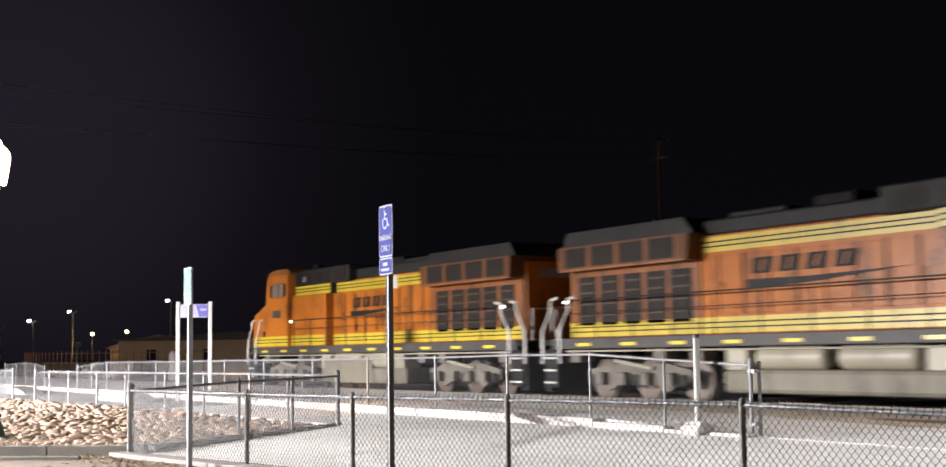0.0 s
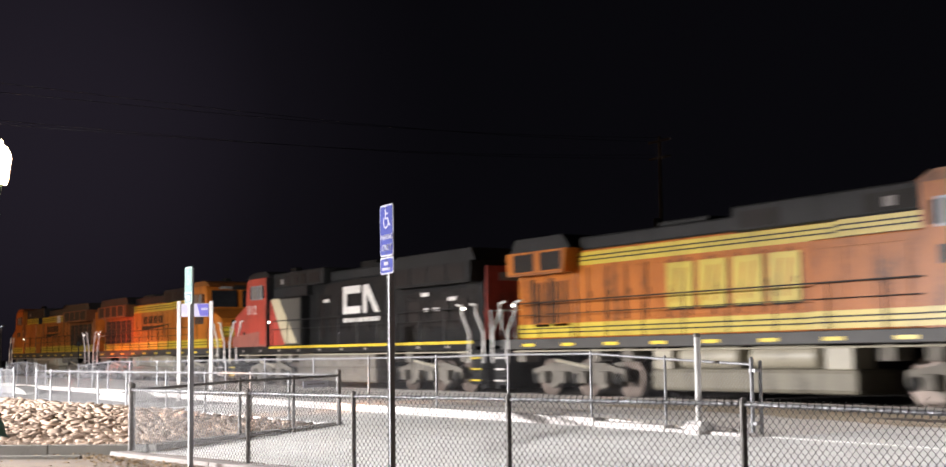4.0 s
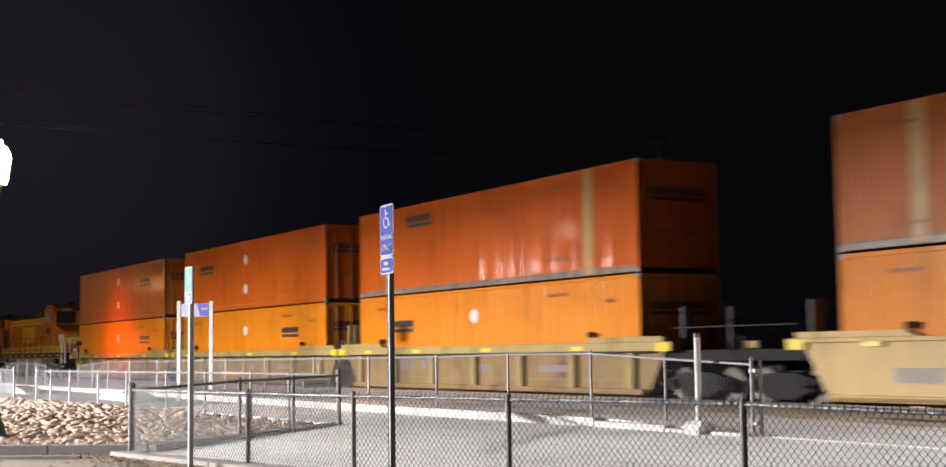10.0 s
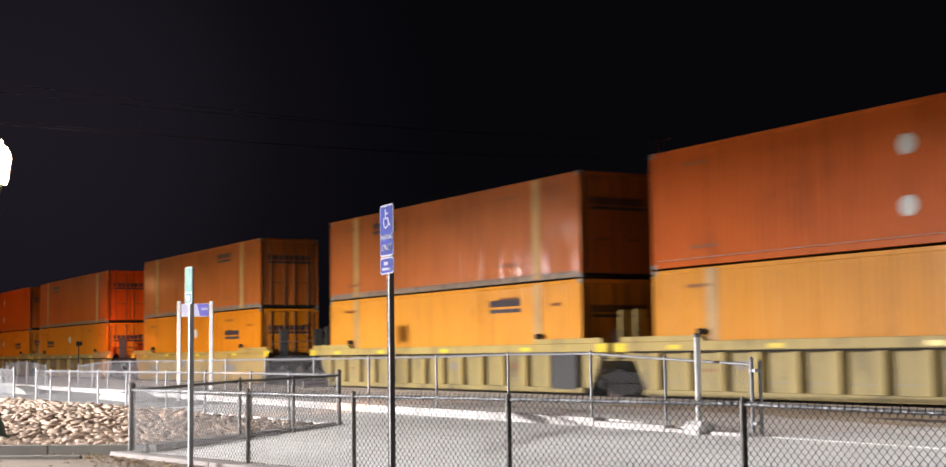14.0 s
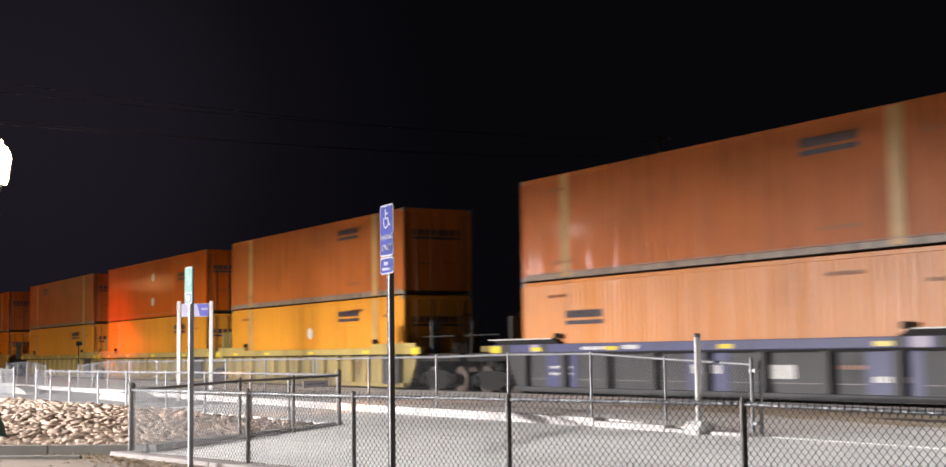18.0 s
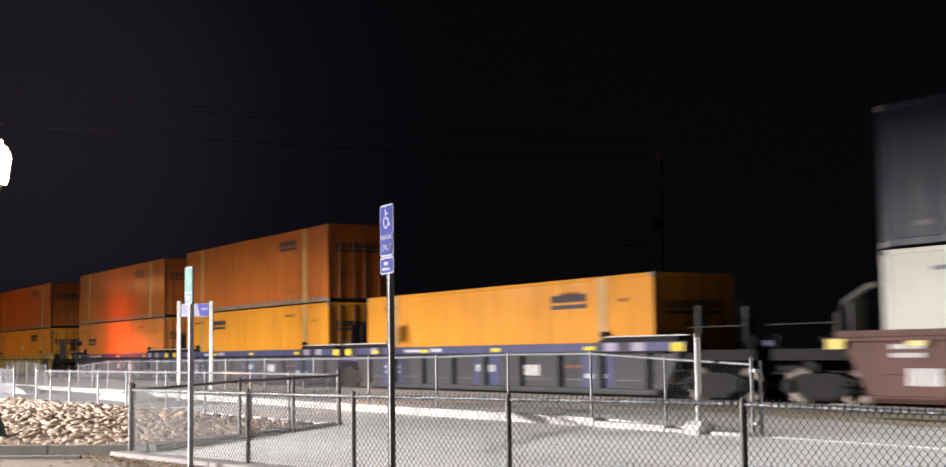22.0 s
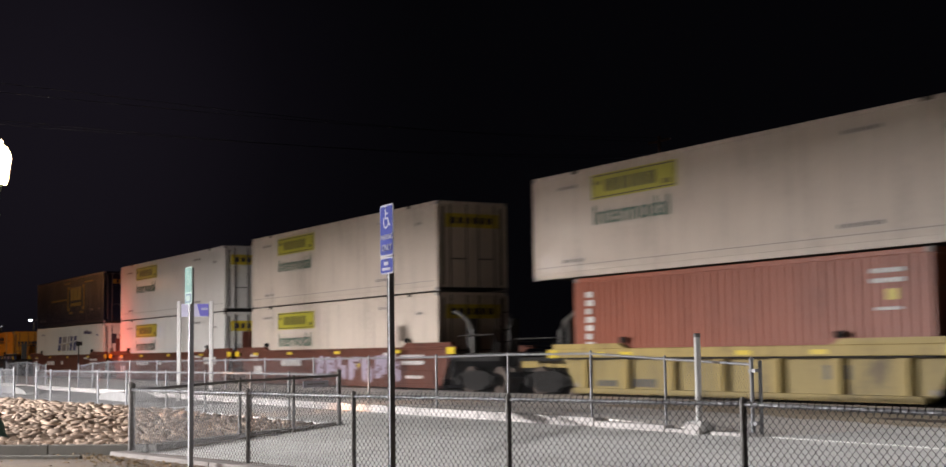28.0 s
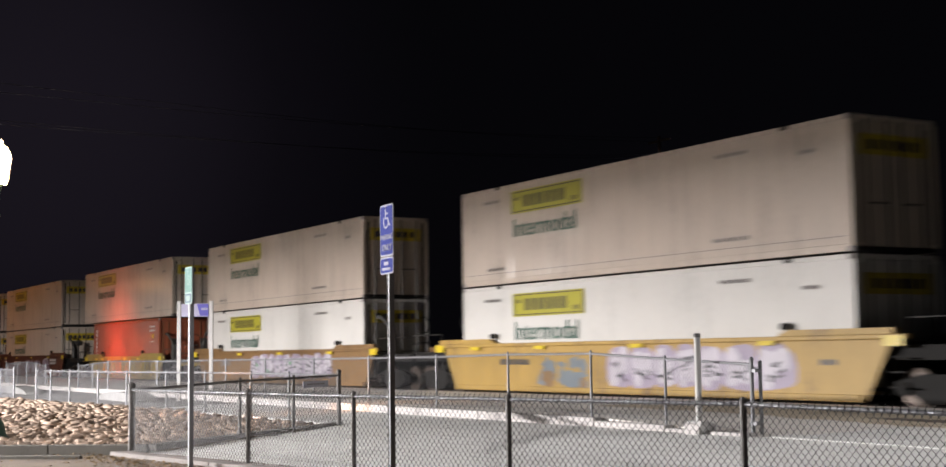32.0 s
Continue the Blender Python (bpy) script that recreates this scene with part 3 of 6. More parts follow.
def freight_sign(c, lift, low):
    x, z = 2.88, lift + (2.0 if not low else 1.96)
    plate = rect(c, "sign_plate", x, x + 3.58, z, z + 0.66, PLATE_YELLOW, label="yellow sign plate")
    bm = bmesh.new()
    for a, b, p, q in ((0.06, 3.52, 0.04, 0.065), (0.06, 3.52, 0.60, 0.625), (0.06, 0.085, 0.04, 0.62), (3.495, 3.52, 0.04, 0.62)):
        box(bm, x + a, x + b, -1.311, -1.3065, z + p, z + q)
    part("sign_border", bm, NAVY_INK, plate)
    mark_blocks(plate, "sign_block", x + 0.62, z + 0.17, 2.2, 0.33, OLIVE_INK, 6, 11, y=-1.307, gap=0.14)
    mark_blocks(plate, "sign_block", x + 0.16, z + 0.38, 0.3, 0.1, OLIVE_INK, 2, 12, y=-1.307)
    mark_blocks(plate, "sign_block", x + 3.05, z + 0.12, 0.34, 0.12, OLIVE_INK, 2, 13, y=-1.307)
    part("word", lettering("Intermodal", 0.74, GREEN_INK, "word_intermodal"), GREEN_INK, c, "dark green lettering", at=pose(x + 0.04, -1.305, z - 0.66))


WH_LABEL = "white ribbed container with yellow sign plate"


def white_box(u, lift, seed, paint=WHITE_BOX):
    c = container(u, lift, paint, WH_LABEL, pitch=0.17, depth=0.008, seed=seed)
    freight_sign(c, lift, lift < 1)
    small_marks(c, lift, 16.154, GREY_INK, seed)
    bm = bmesh.new()
    box(bm, 16.154 - 0.02, 16.154 - 0.012, -1.0, 1.0, lift + 2.05, lift + 2.5)
    pl = part("door_plate", bm, YELLOW_INK, c)
    bm = bmesh.new()
    for k in range(6):
        box(bm, 16.154 - 0.011, 16.154 - 0.006, -0.8 + k * 0.27, -0.62 + k * 0.27, lift + 2.17, lift + 2.38)
    tagged(part("door_print", bm, NAVY_INK, pl), kind="stuff")
    rect(c, "seam_strip", 0.2, 15.95, lift + 0.33, lift + 0.345, GREY_INK, y=-1.299)
    for x in (2.0, 14.1):
        rect(c, "lift_pocket", x, x + 0.24, lift + 2.80, lift + 2.885, DARK_STEEL, y=-1.3)
    return c


# dark container over a cream one
u = 245.75
c = container(u, LOW, CREAM_BOX, "cream container with slanted navy company mark", pitch=0.17, depth=0.008, seed=3)
small_marks(c, LOW, 16.154, BLUE_INK, 3)
for i, (x, w) in enumerate(((5.75, 0.8), (6.75, 1.1), (8.0, 0.42), (8.62, 0.62), (9.45, 0.72))):
    bm = prism(bmesh.new(), [(x, 1.72), (x + w * 0.8, 1.72), (x + w * 0.8 + 0.28, 2.58), (x + 0.28, 2.58)], -1.307, -1.302)
    part("logo_block", bm, (BLUE_INK, GREY_INK, GREY_INK, BLUE_INK, BLUE_INK)[i], c, "slanted navy block")
    rect(c, "logo_gap", x + 0.25, x + w * 0.8 + 0.1, 2.08 + 0.04 * i, 2.17 + 0.04 * i, CREAM_BOX, y=-1.3075)
for i, (x, w) in enumerate(((5.7, 0.8), (7.9, 0.5), (8.9, 0.5), (6.6, 0.4))):
    rect(c, "logo_dash", x, x + w, 1.67 + (0.4 if i % 2 else 0), 1.71 + (0.4 if i % 2 else 0), YELLOW_INK, y=-1.307)
mark_blocks(c, "print_line", 12.0, LOW + 2.35, 1.7, 0.12, BLUE_INK, 8, 8, gap=0.25)
bm = bmesh.new()
for k in range(4):
    box(bm, 16.136, 16.142, -0.85 + 0.45 * k, -0.55 + 0.45 * k, LOW + 1.75, LOW + 2.3)
part("door_logo", bm, NAVY_INK, c)
c = container(u, HIGH, NAVY_BOX, "dark navy container with yellow bracketed company mark", pitch=0.17, depth=0.014, seed=5, rail=NAVY_BOX)
for x, sgn in ((8.0, 1), (11.97, -1)):
    bm = bmesh.new()
    for a, b, p, q in ((0, 0.25, 4.12, 5.6), (0, 0.5, 5.42, 5.6), (0, 0.5, 4.12, 4.30)):
        x0, x1 = sorted((x + sgn * a, x + sgn * b))
        box(bm, x0, x1, -1.306, -1.302, p, q)
    part("bracket", bm, DULL_YELLOW, c, "yellow bracket")
mark_blocks(c, "logo_block", 8.75, 4.72, 2.55, 0.78, DULL_YELLOW, 3, 21, gap=0.1, label="yellow company mark blocks")
mark_blocks(c, "print_line", 8.8, 4.38, 2.45, 0.2, DULL_YELLOW, 10, 22, gap=0.2)
mark_blocks(c, "print_line", 4.05, 4.78, 3.8, 0.09, DULL_YELLOW, 20, 23, gap=0.25)
mark_blocks(c, "print_line", 8.5, 3.92, 0.75, 0.13, DULL_YELLOW, 4, 24)
mark_blocks(c, "print_line", 10.9, 3.92, 0.9, 0.13, DULL_YELLOW, 4, 25)
mark_blocks(c, "print_line", 7.2, 5.75, 1.6, 0.07, DULL_YELLOW, 9, 26, gap=0.3)
mark_blocks(c, "print_line", 12.0, 5.68, 1.9, 0.09, DULL_YELLOW, 9, 27, gap=0.3)
for x, z in ((0.9, 3.62), (2.0, 3.62), (13.4, 4.0), (14.9, 4.0)):
    mark_blocks(c, "print_line", x, z, 0.5, 0.1, GREY_INK, 3, 28)
bm = bmesh.new()
for k in range(5):
    box(bm, 16.136, 16.142, -0.8 + 0.33 * k, -0.55 + 0.33 * k, HIGH + 2.2, HIGH + 2.45)
part("door_logo", bm, DULL_YELLOW, c)
for x in (2.0, 14.1):
    rect(c, "stack_seam", x, x + 0.05, HIGH + 0.1, HIGH + 2.8, DARK_STEEL, y=-1.3)

for i, u in enumerate((265.24, 284.66)):
    white_box(u, LOW, 2 + i, WHITE_BOX if i else CLEAN_WHITE)
    white_box(u, HIGH, 5 + i, WHITE_BOX if i else CLEAN_WHITE)
white_box(306.43, HIGH, 8)
c = container(306.43 + 1.98, LOW, RED_BOX, "oxide red ribbed sea container with upright white print", length=12.19, pitch=0.25, depth=0.035, seed=9)
bm = bmesh.new()
for k in range(7):
    w = (0.34, 0.24, 0.3, 0.34, 0.22, 0.34, 0.3)[k]
    box(bm, 0.55, 0.55 + w, -1.306, -1.302, 1.35 + k * 0.22, 1.35 + k * 0.22 + 0.15)
part("upright_print", bm, WHITE_INK, c, "upright row of white blocks")
mark_blocks(c, "print_line", 10.6, 2.75, 0.9, 0.09, WHITE_INK, 6, 31)
mark_blocks(c, "print_line", 10.6, 2.55, 0.9, 0.09, WHITE_INK, 6, 32)
mark_blocks(c, "print_line", 10.7, 2.0, 0.7, 0.06, WHITE_INK, 5, 33)
rect(c, "placard", 11.0, 11.3, 2.2, 2.42, YELLOW_INK)
for i, u in enumerate((327.77, 350.94)):
    white_box(u, LOW, 10 + i, CLEAN_WHITE)
    white_box(u, HIGH, 13 + i)

# ---- well cars ----
WHEELS = []


def truck(car, x, axles=2, spread=1.75, r=0.42, steel=DARK_STEEL, half=1.02):
    """A wheel truck at x on its car: side frames, bolster, springs, wheelsets that turn."""
    k = f"{axles}{spread}{r}"
    base = part("truck", cached(f"bolster|{k}", steel, lambda bm: box(bm, -0.2, 0.2, -half, half, r + 0.02, r + 0.22, 0.02)), steel, car, at=pose(x, 0, 0))
    n = (axles - 1) / 2
    for s in (-1, 1):
        y0, y1 = sorted((s * half, s * (half + 0.14)))
        L = spread * n + 0.25
        if axles == 2:
            prof = [(-L, r - 0.1), (-L, r + 0.14), (-0.5, r + 0.30), (0.5, r + 0.30), (L, r + 0.14), (L, r - 0.1), (L - 0.4, r - 0.1), (0.45, r - 0.28), (-0.45, r - 0.28), (-L + 0.4, r - 0.1)]
        else:
            prof = [(-L, r - 0.05), (-L, r + 0.25), (-1.2, r + 0.42), (1.2, r + 0.42), (L, r + 0.25), (L, r - 0.05), (L - 0.5, r - 0.02), (1.2, r - 0.28), (0.6, r - 0.05), (-0.6, r - 0.05), (-1.2, r - 0.28), (-L + 0.5, r - 0.02)]
        part("side_frame", cached(f"side_frame|{k}|{s}", steel, lambda bm: prism(bm, prof, y0, y1)), steel, base)
        for i in range(axles):
            ax = (i - n) * spread
            part("axle_box", cached(f"axle_box|{k}|{s}|{i}", DARK_STEEL, lambda bm: wheel_shape(bm, ax, *sorted((s * (half + 0.145), s * (half + 0.22))), 0.15, 12)), DARK_STEEL, base, at=pose(0, 0, r))
        if axles == 3:
            for i in (-1.5, -0.5, 0.5, 1.5):
                part("brake_cylinder", cached(f"brake_cylinder|{k}|{s}|{i}", steel, lambda bm: box(bm, i * 0.95 - 0.16, i * 0.95 + 0.16, *sorted((s * (half + 0.15), s * (half + 0.34))), r - 0.12, r + 0.2, 0.03)), steel, base)
            part("damper", cached(f"damper|{k}|{s}", TANK_CREAM, lambda bm: tube(bm, [(-0.9, s * (half + 0.2), r + 0.5), (0.7, s * (half + 0.2), r + 0.3)], 0.05)), TANK_CREAM, base)
        else:
            part("spring_nest", cached(f"spring_nest|{k}|{s}", DARK_STEEL, lambda bm: [lathe(bm, [(0.07, r - 0.25), (0.07, r - 0.02)], 10, a, s * (half + 0.06)) for a in (-0.2, 0.0, 0.2)]), DARK_STEEL, base)
    for i in range(axles):
        ax = (i - n) * spread

        def pair(bm):
            wheel_shape(bm, 0, -0.80, -0.66, r)
            wheel_shape(bm, 0, 0.66, 0.80, r)
            tube(bm, [(0, -1.0, 0), (0, 1.0, 0)], 0.085, 10)
            for a in range(3):
                box(bm, r * 0.6 * math.cos(a * 2.1) - 0.03, r * 0.6 * math.cos(a * 2.1) + 0.03, -0.815, -0.79, r * 0.6 * math.sin(a * 2.1) - 0.03, r * 0.6 * math.sin(a * 2.1) + 0.03)
        w = part("wheelset", cached(f"wheelset|{k}", WHEEL_STEEL, pair), WHEEL_STEEL, base, at=pose(ax, 0, r))
        WHEELS.append((w, ax, r))
    return base


def well_car(u, paint, label, front="shared", rear="shared", ribs=9, style="ribbed", well=(-0.45, 16.6), second=None, seed=0, top=1.47, end_plates=True, guide=None, rib_paint=None):
    """One unit of a well car. front, rear: 'shared' (over a joint truck), or 'coupler' (own truck and coupler)."""
    car = thing("well_car", label, "rail car", "well cars of the train", at=pose(u, TRACK_Y, RAIL_Z))
    RIDERS.append((car, u))
    a, b = well
    low = 0.17
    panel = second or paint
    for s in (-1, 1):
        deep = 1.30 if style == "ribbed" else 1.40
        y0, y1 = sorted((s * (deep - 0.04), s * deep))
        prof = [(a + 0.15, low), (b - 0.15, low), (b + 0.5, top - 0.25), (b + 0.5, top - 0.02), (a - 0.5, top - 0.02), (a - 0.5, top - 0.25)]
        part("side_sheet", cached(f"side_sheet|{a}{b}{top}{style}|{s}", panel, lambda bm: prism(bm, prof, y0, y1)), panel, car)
        y0, y1 = sorted((s * 1.33, s * 1.50))
        th = 0.23 if style != "smooth" else 0.10
        part("top_chord", cached(f"top_chord|{a}{b}{top}{th}|{s}", paint, lambda bm: box(bm, a - 1.0, b + 1.0, y0, y1, top - th, top, 0.015)), paint, car)
        y0, y1 = sorted((s * 1.33, s * 1.47))
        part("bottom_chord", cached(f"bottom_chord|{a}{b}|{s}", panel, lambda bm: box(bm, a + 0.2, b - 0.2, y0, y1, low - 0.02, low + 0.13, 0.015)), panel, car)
        if style == "ribbed":
            for i in range(ribs):
                x = a + 0.7 + (b - a - 1.4) * i / (ribs - 1)
                y0, y1 = sorted((s * 1.30, s * 1.475))
                part("rib", cached(f"rib|{top}|{s}", rib_paint or paint, lambda bm: box(bm, -0.13, 0.13, y0, y1, low + 0.13, top - 0.23, 0.012)), rib_paint or paint, car, at=pose(x, 0, 0))
        for i, x in enumerate((a + 1.2, (a + b) / 2 - 3.8, (a + b) / 2 + 0.6, b - 3.2)):
            part("reflector", cached(f"reflector|{top}|{s}", BRIGHT_YELLOW, lambda bm: box(bm, 0, 0.5, *sorted((s * 1.503, s * 1.508)), top - 0.19, top - 0.09)), BRIGHT_YELLOW, car, at=pose(x, 0, 0))
    for x in np.linspace(a + 0.2, b - 0.7, 7):
        part("floor_beam", cached("floor_beam", DARK_STEEL, lambda bm: box(bm, 0, 0.5, -1.29, 1.29, low - 0.02, low + 0.1)), DARK_STEEL, car, at=pose(x, 0, 0))
    # dark strip put in for the shade line below the top chord
    if style == "ribbed":
        part("chord_slot", cached(f"chord_slot|{a}{b}{top}", DARK_STEEL, lambda bm: box(bm, a - 0.2, b + 0.2, -1.488, -1.32, top - 0.275, top - 0.232)), DARK_STEEL, car)
    for end, x0, d in ((front, a, -1), (rear, b, 1)):
        reach = 1.2 if end == "shared" else 3.0
        # coupler-end decks: their missing light is put into a dark colour
        deck = paint if end == "shared" else DARK_STEEL
        part("end_deck", cached(f"end_deck|{x0}{d}{end}{top}", deck, lambda bm: prism(bm, [(x0 + 0.1 * d, low + 0.1), (x0 + 0.35 * d, 1.0), (x0 + reach * d, 1.0), (x0 + reach * d, top - 0.22), (x0, top - 0.22)], -1.15, 1.15)), deck, car)
        part("guide_plate", cached(f"guide_plate|{x0}{d}{top}", guide or paint, lambda bm: prism(bm, [(x0 - 2.6 * d, top + 0.003), (x0 - 2.3 * d, top + 0.13), (x0 + 0.7 * d, top + 0.13), (x0 + 0.7 * d, top + 0.003)], -1.5, -1.36)), guide or paint, car)
        if guide is DARK_STEEL:
            part("grating_edge", cached(f"grating_edge|{x0}{d}{top}", RAIL_WHITE, lambda bm: box(bm, *sorted((x0 - 2.2 * d, x0 + 1.1 * d)), -1.5, -1.2, top + 0.133, top + 0.16)), RAIL_WHITE, car)
        part("corner_latch", cached(f"corner_latch|{x0}{d}{top}", DARK_STEEL, lambda bm: box(bm, *sorted((x0 - 2.52 * d, x0 - 2.28 * d)), -1.49, -1.37, top + 0.135, top + 0.29, 0.05)), DARK_STEEL, car)
        # coupler-end plates likewise go dark in colour, as they stand unlit
        if end_plates:
            for k, yy in enumerate((-0.95, 0.55)):
                part("upright_plate", cached(f"upright_plate|{x0}{d}{k}{top}", (guide or paint) if end == "shared" else ROD_GREY, lambda bm: box(bm, *sorted((x0 + 0.75 * d, x0 + 0.83 * d)), yy, yy + 0.36, top - 0.22, top + 0.85, 0.01)), (guide or paint) if end == "shared" else ROD_GREY, car)
        part("hand_rail", cached(f"hand_rail|{x0}{d}{end}{top}", SILL_GREY, lambda bm: tube(bm, [(x0 + 0.9 * d, -1.3, top - 0.2), (x0 + 0.9 * d, -1.3, top + 0.32), (x0 + (reach - 0.1) * d, -1.3, top + 0.32), (x0 + (reach - 0.1) * d, -1.3, top - 0.2)], 0.016, 6)), SILL_GREY, car)
        for z in (0.45, 0.75, 1.05):
            part("ladder_rung", cached(f"ladder_rung|{x0}{d}|{z}", DARK_STEEL, lambda bm: box(bm, *sorted((x0 + 0.55 * d, x0 + 0.95 * d)), -1.46, -1.42, z, z + 0.035)), DARK_STEEL, car)
        part("end_reflector", cached(f"end_reflector|{x0}{d}{top}", BRIGHT_YELLOW, lambda bm: box(bm, *sorted((x0 + 0.45 * d, x0 + 0.95 * d)), -1.512, -1.504, top - 0.24, top - 0.03)), BRIGHT_YELLOW, car)
        if end == "coupler":
            truck(car, x0 + 1.55 * d)
            if paint in (BROWN_CAR, LIGHT_BROWN_CAR) or top < 1.4:
                part("bent_rail", cached(f"bent_rail|{x0}{d}{top}", LOCO_STONE, lambda bm: tube(bm, [(x0 + 1.15 * d, -0.95, top - 0.3), (x0 + 1.12 * d, -0.95, top + 0.5), (x0 + 0.9 * d, -0.95, top + 0.75), (x0 + 0.25 * d, -0.95, top + 1.05), (x0 + 0.0 * d, -0.95, top + 1.08)], 0.065, 8)), LOCO_STONE, car)
            part("coupler", cached(f"coupler|{x0}{d}", DARK_STEEL, lambda bm: (box(bm, *sorted((x0 + 2.6 * d, x0 + 3.35 * d)), -0.12, 0.12, 0.72, 0.98, 0.02), box(bm, *sorted((x0 + 3.2 * d, x0 + 3.45 * d)), -0.2, 0.2, 0.68, 1.02, 0.03))), DARK_STEEL, car)
            part("brake_wheel", cached(f"brake_wheel|{x0}{d}", DARK_STEEL, lambda bm: tube(bm, [(x0 + 1.5 * d, 0.28 * math.cos(q * 0.5236), top + 0.75 + 0.28 * math.sin(q * 0.5236)) for q in range(13)], 0.02, 6)), DARK_STEEL, car)
            part("end_rail", cached(f"end_rail|{x0}{d}{top}", SILL_GREY, lambda bm: tube(bm, [(x0 + 2.85 * d, -1.1, 1.0), (x0 + 2.85 * d, -1.1, top + 0.1), (x0 + 2.85 * d, 1.1, top + 0.1), (x0 + 2.85 * d, 1.1, 1.0)], 0.016, 6)), SILL_GREY, car)
    if rear == "shared":
        truck(car, b + 1.15)
    return car


def car_prints(car, rows, ink, y=-1.306):
    for i, (x, z, w, h) in enumerate(rows):
        mark_blocks(car, "print_line", x, z, w, h, ink, max(3, int(w / 0.16)), i + 40, y=y, gap=0.25)


for i, u in enumerate((36.16, 55.51, 74.65)):
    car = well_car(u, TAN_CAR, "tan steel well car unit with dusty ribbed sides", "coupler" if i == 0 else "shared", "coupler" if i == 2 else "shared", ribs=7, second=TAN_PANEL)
    car_prints(car, ((2.8, 0.75, 1.2, 0.3), (4.6, 0.75, 1.0, 0.3), (8.0, 0.7, 0.9, 0.22), (11.5, 0.7, 1.4, 0.2)), GREY_INK)
car = well_car(97.66, OCHRE_CAR, "ochre yellow single well car with patched paint", "coupler", "coupler", style="smooth")
car_prints(car, ((1.5, 0.55, 1.3, 0.3), (6.0, 0.8, 1.0, 0.25), (12.0, 0.6, 1.6, 0.3)), GREY_INK, y=-1.406)
for i, u in enumerate((120.78, 140.04, 159.55)):
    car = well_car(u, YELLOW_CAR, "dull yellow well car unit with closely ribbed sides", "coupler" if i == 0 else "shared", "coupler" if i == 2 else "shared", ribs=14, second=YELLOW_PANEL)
    for x in (14.9,):
        part("grey_panel", cached(f"grey_panel|{x}", GREY_CAR, lambda bm: box(bm, x, x + 1.2, -1.484, -1.402, 0.25, 1.2, 0.01)), GREY_CAR, car)
    car_prints(car, ((3.0, 0.8, 0.5, 0.2), (9.0, 0.75, 0.5, 0.22)), GREY_INK)
for i, u in enumerate((183.05, 202.68, 222.15)):
    car = well_car(u, BLUE_CAR, "faded blue well car unit with grey patched panels", "coupler" if i == 0 else "shared", "coupler" if i == 2 else "shared", ribs=9, second=GREY_CAR, guide=DARK_STEEL, rib_paint=GREY_CAR)
    for x in (1.2, 7.3, 13.0):
        part("blue_panel", cached(f"blue_panel|{x}", BLUE_CAR, lambda bm: box(bm, x, x + 1.5, -1.316, -1.302, 0.3, 1.24)), BLUE_CAR, car)
    car_prints(car, ((1.4, 0.62, 1.1, 0.07), (1.4, 0.8, 1.1, 0.07), (7.5, 0.7, 1.1, 0.2), (10.2, 0.6, 0.8, 0.3), (13.2, 0.55, 1.0, 0.12)), WHITE_INK, y=-1.318)
    car_prints(car, ((3.2, 1.30, 1.2, 0.08), (5.0, 1.30, 0.7, 0.1)), WHITE_INK, y=-1.503)
    for x, w, ink in ((-0.9, 0.5, SILL_GREY), (0.7, 0.42, SPRAY_LILAC), (1.25, 0.3, SILL_GREY), (13.9, 0.3, SILL_GREY), (14.35, 0.5, SPRAY_LILAC), (15.0, 0.34, GREY_CAR), (15.5, 0.5, SPRAY_LILAC)):
        rect(car, "chord_patch", x, x + w, 1.25, 1.46, ink, y=-1.502, label="touched-up paint patch")
for i, u in enumerate((245.75, 265.24, 284.66)):
    car = well_car(u, BROWN_CAR, "red-brown smooth-sided well car unit with white print", "coupler" if i == 0 else "shared", "coupler" if i == 2 else "shared", style="smooth")
    part("lower_band", cached("lower_band", BROWN_CAR, lambda bm: box(bm, 0.0, 16.1, -1.45, -1.402, 0.2, 0.72, 0.02)), BROWN_CAR, car)
    car_prints(car, ((0.3, 1.22, 0.9, 0.09), (0.3, 1.05, 0.9, 0.09), (0.7, 0.5, 0.9, 0.34), (2.2, 0.48, 0.8, 0.08), (3.6, 0.85, 2.0, 0.24), (7.2, 0.88, 0.5, 0.2), (12.6, 1.2, 0.9, 0.1), (13.9, 1.1, 1.6, 0.12), (13.9, 0.9, 1.6, 0.12), (14.2, 0.45, 1.2, 0.1)), WHITE_INK, y=-1.46)


def graffiti(car, x0, x1, z0, z1, seed, inks, y=-1.407):
    """Loose overlapping painted shapes on the side sheet."""
    rng = random.Random(seed)
    n = int((x1 - x0) * 5)
    for layer, (ink, share) in enumerate(inks):
        bm = bmesh.new()
        for i in range(int(n * share)):
            cx, cz = rng.uniform(x0, x1), rng.uniform(z0 + 0.1, z1 - 0.1)
            w, h = rng.uniform(0.15, 0.55), rng.uniform(0.1, 0.35)
            k, lean = rng.randint(5, 8), rng.uniform(-0.4, 0.4)
            pts = []
            for q in range(k):
                an = 2 * math.pi * q / k
                rr = rng.uniform(0.6, 1.1)
                pz = max(z0, min(z1, cz + h * rr * math.sin(an)))
                pts.append((cx + w * rr * math.cos(an) + lean * (pz - cz), pz))
            yy = y - 0.0006 * i / max(1, n) - layer * 0.003
            vs = [bm.verts.new((px, yy, pz)) for px, pz in pts]
            bm.faces.new(vs)
        tagged(part("graffiti", bm, ink, car, "sprayed graffiti patch"), kind="stuff")


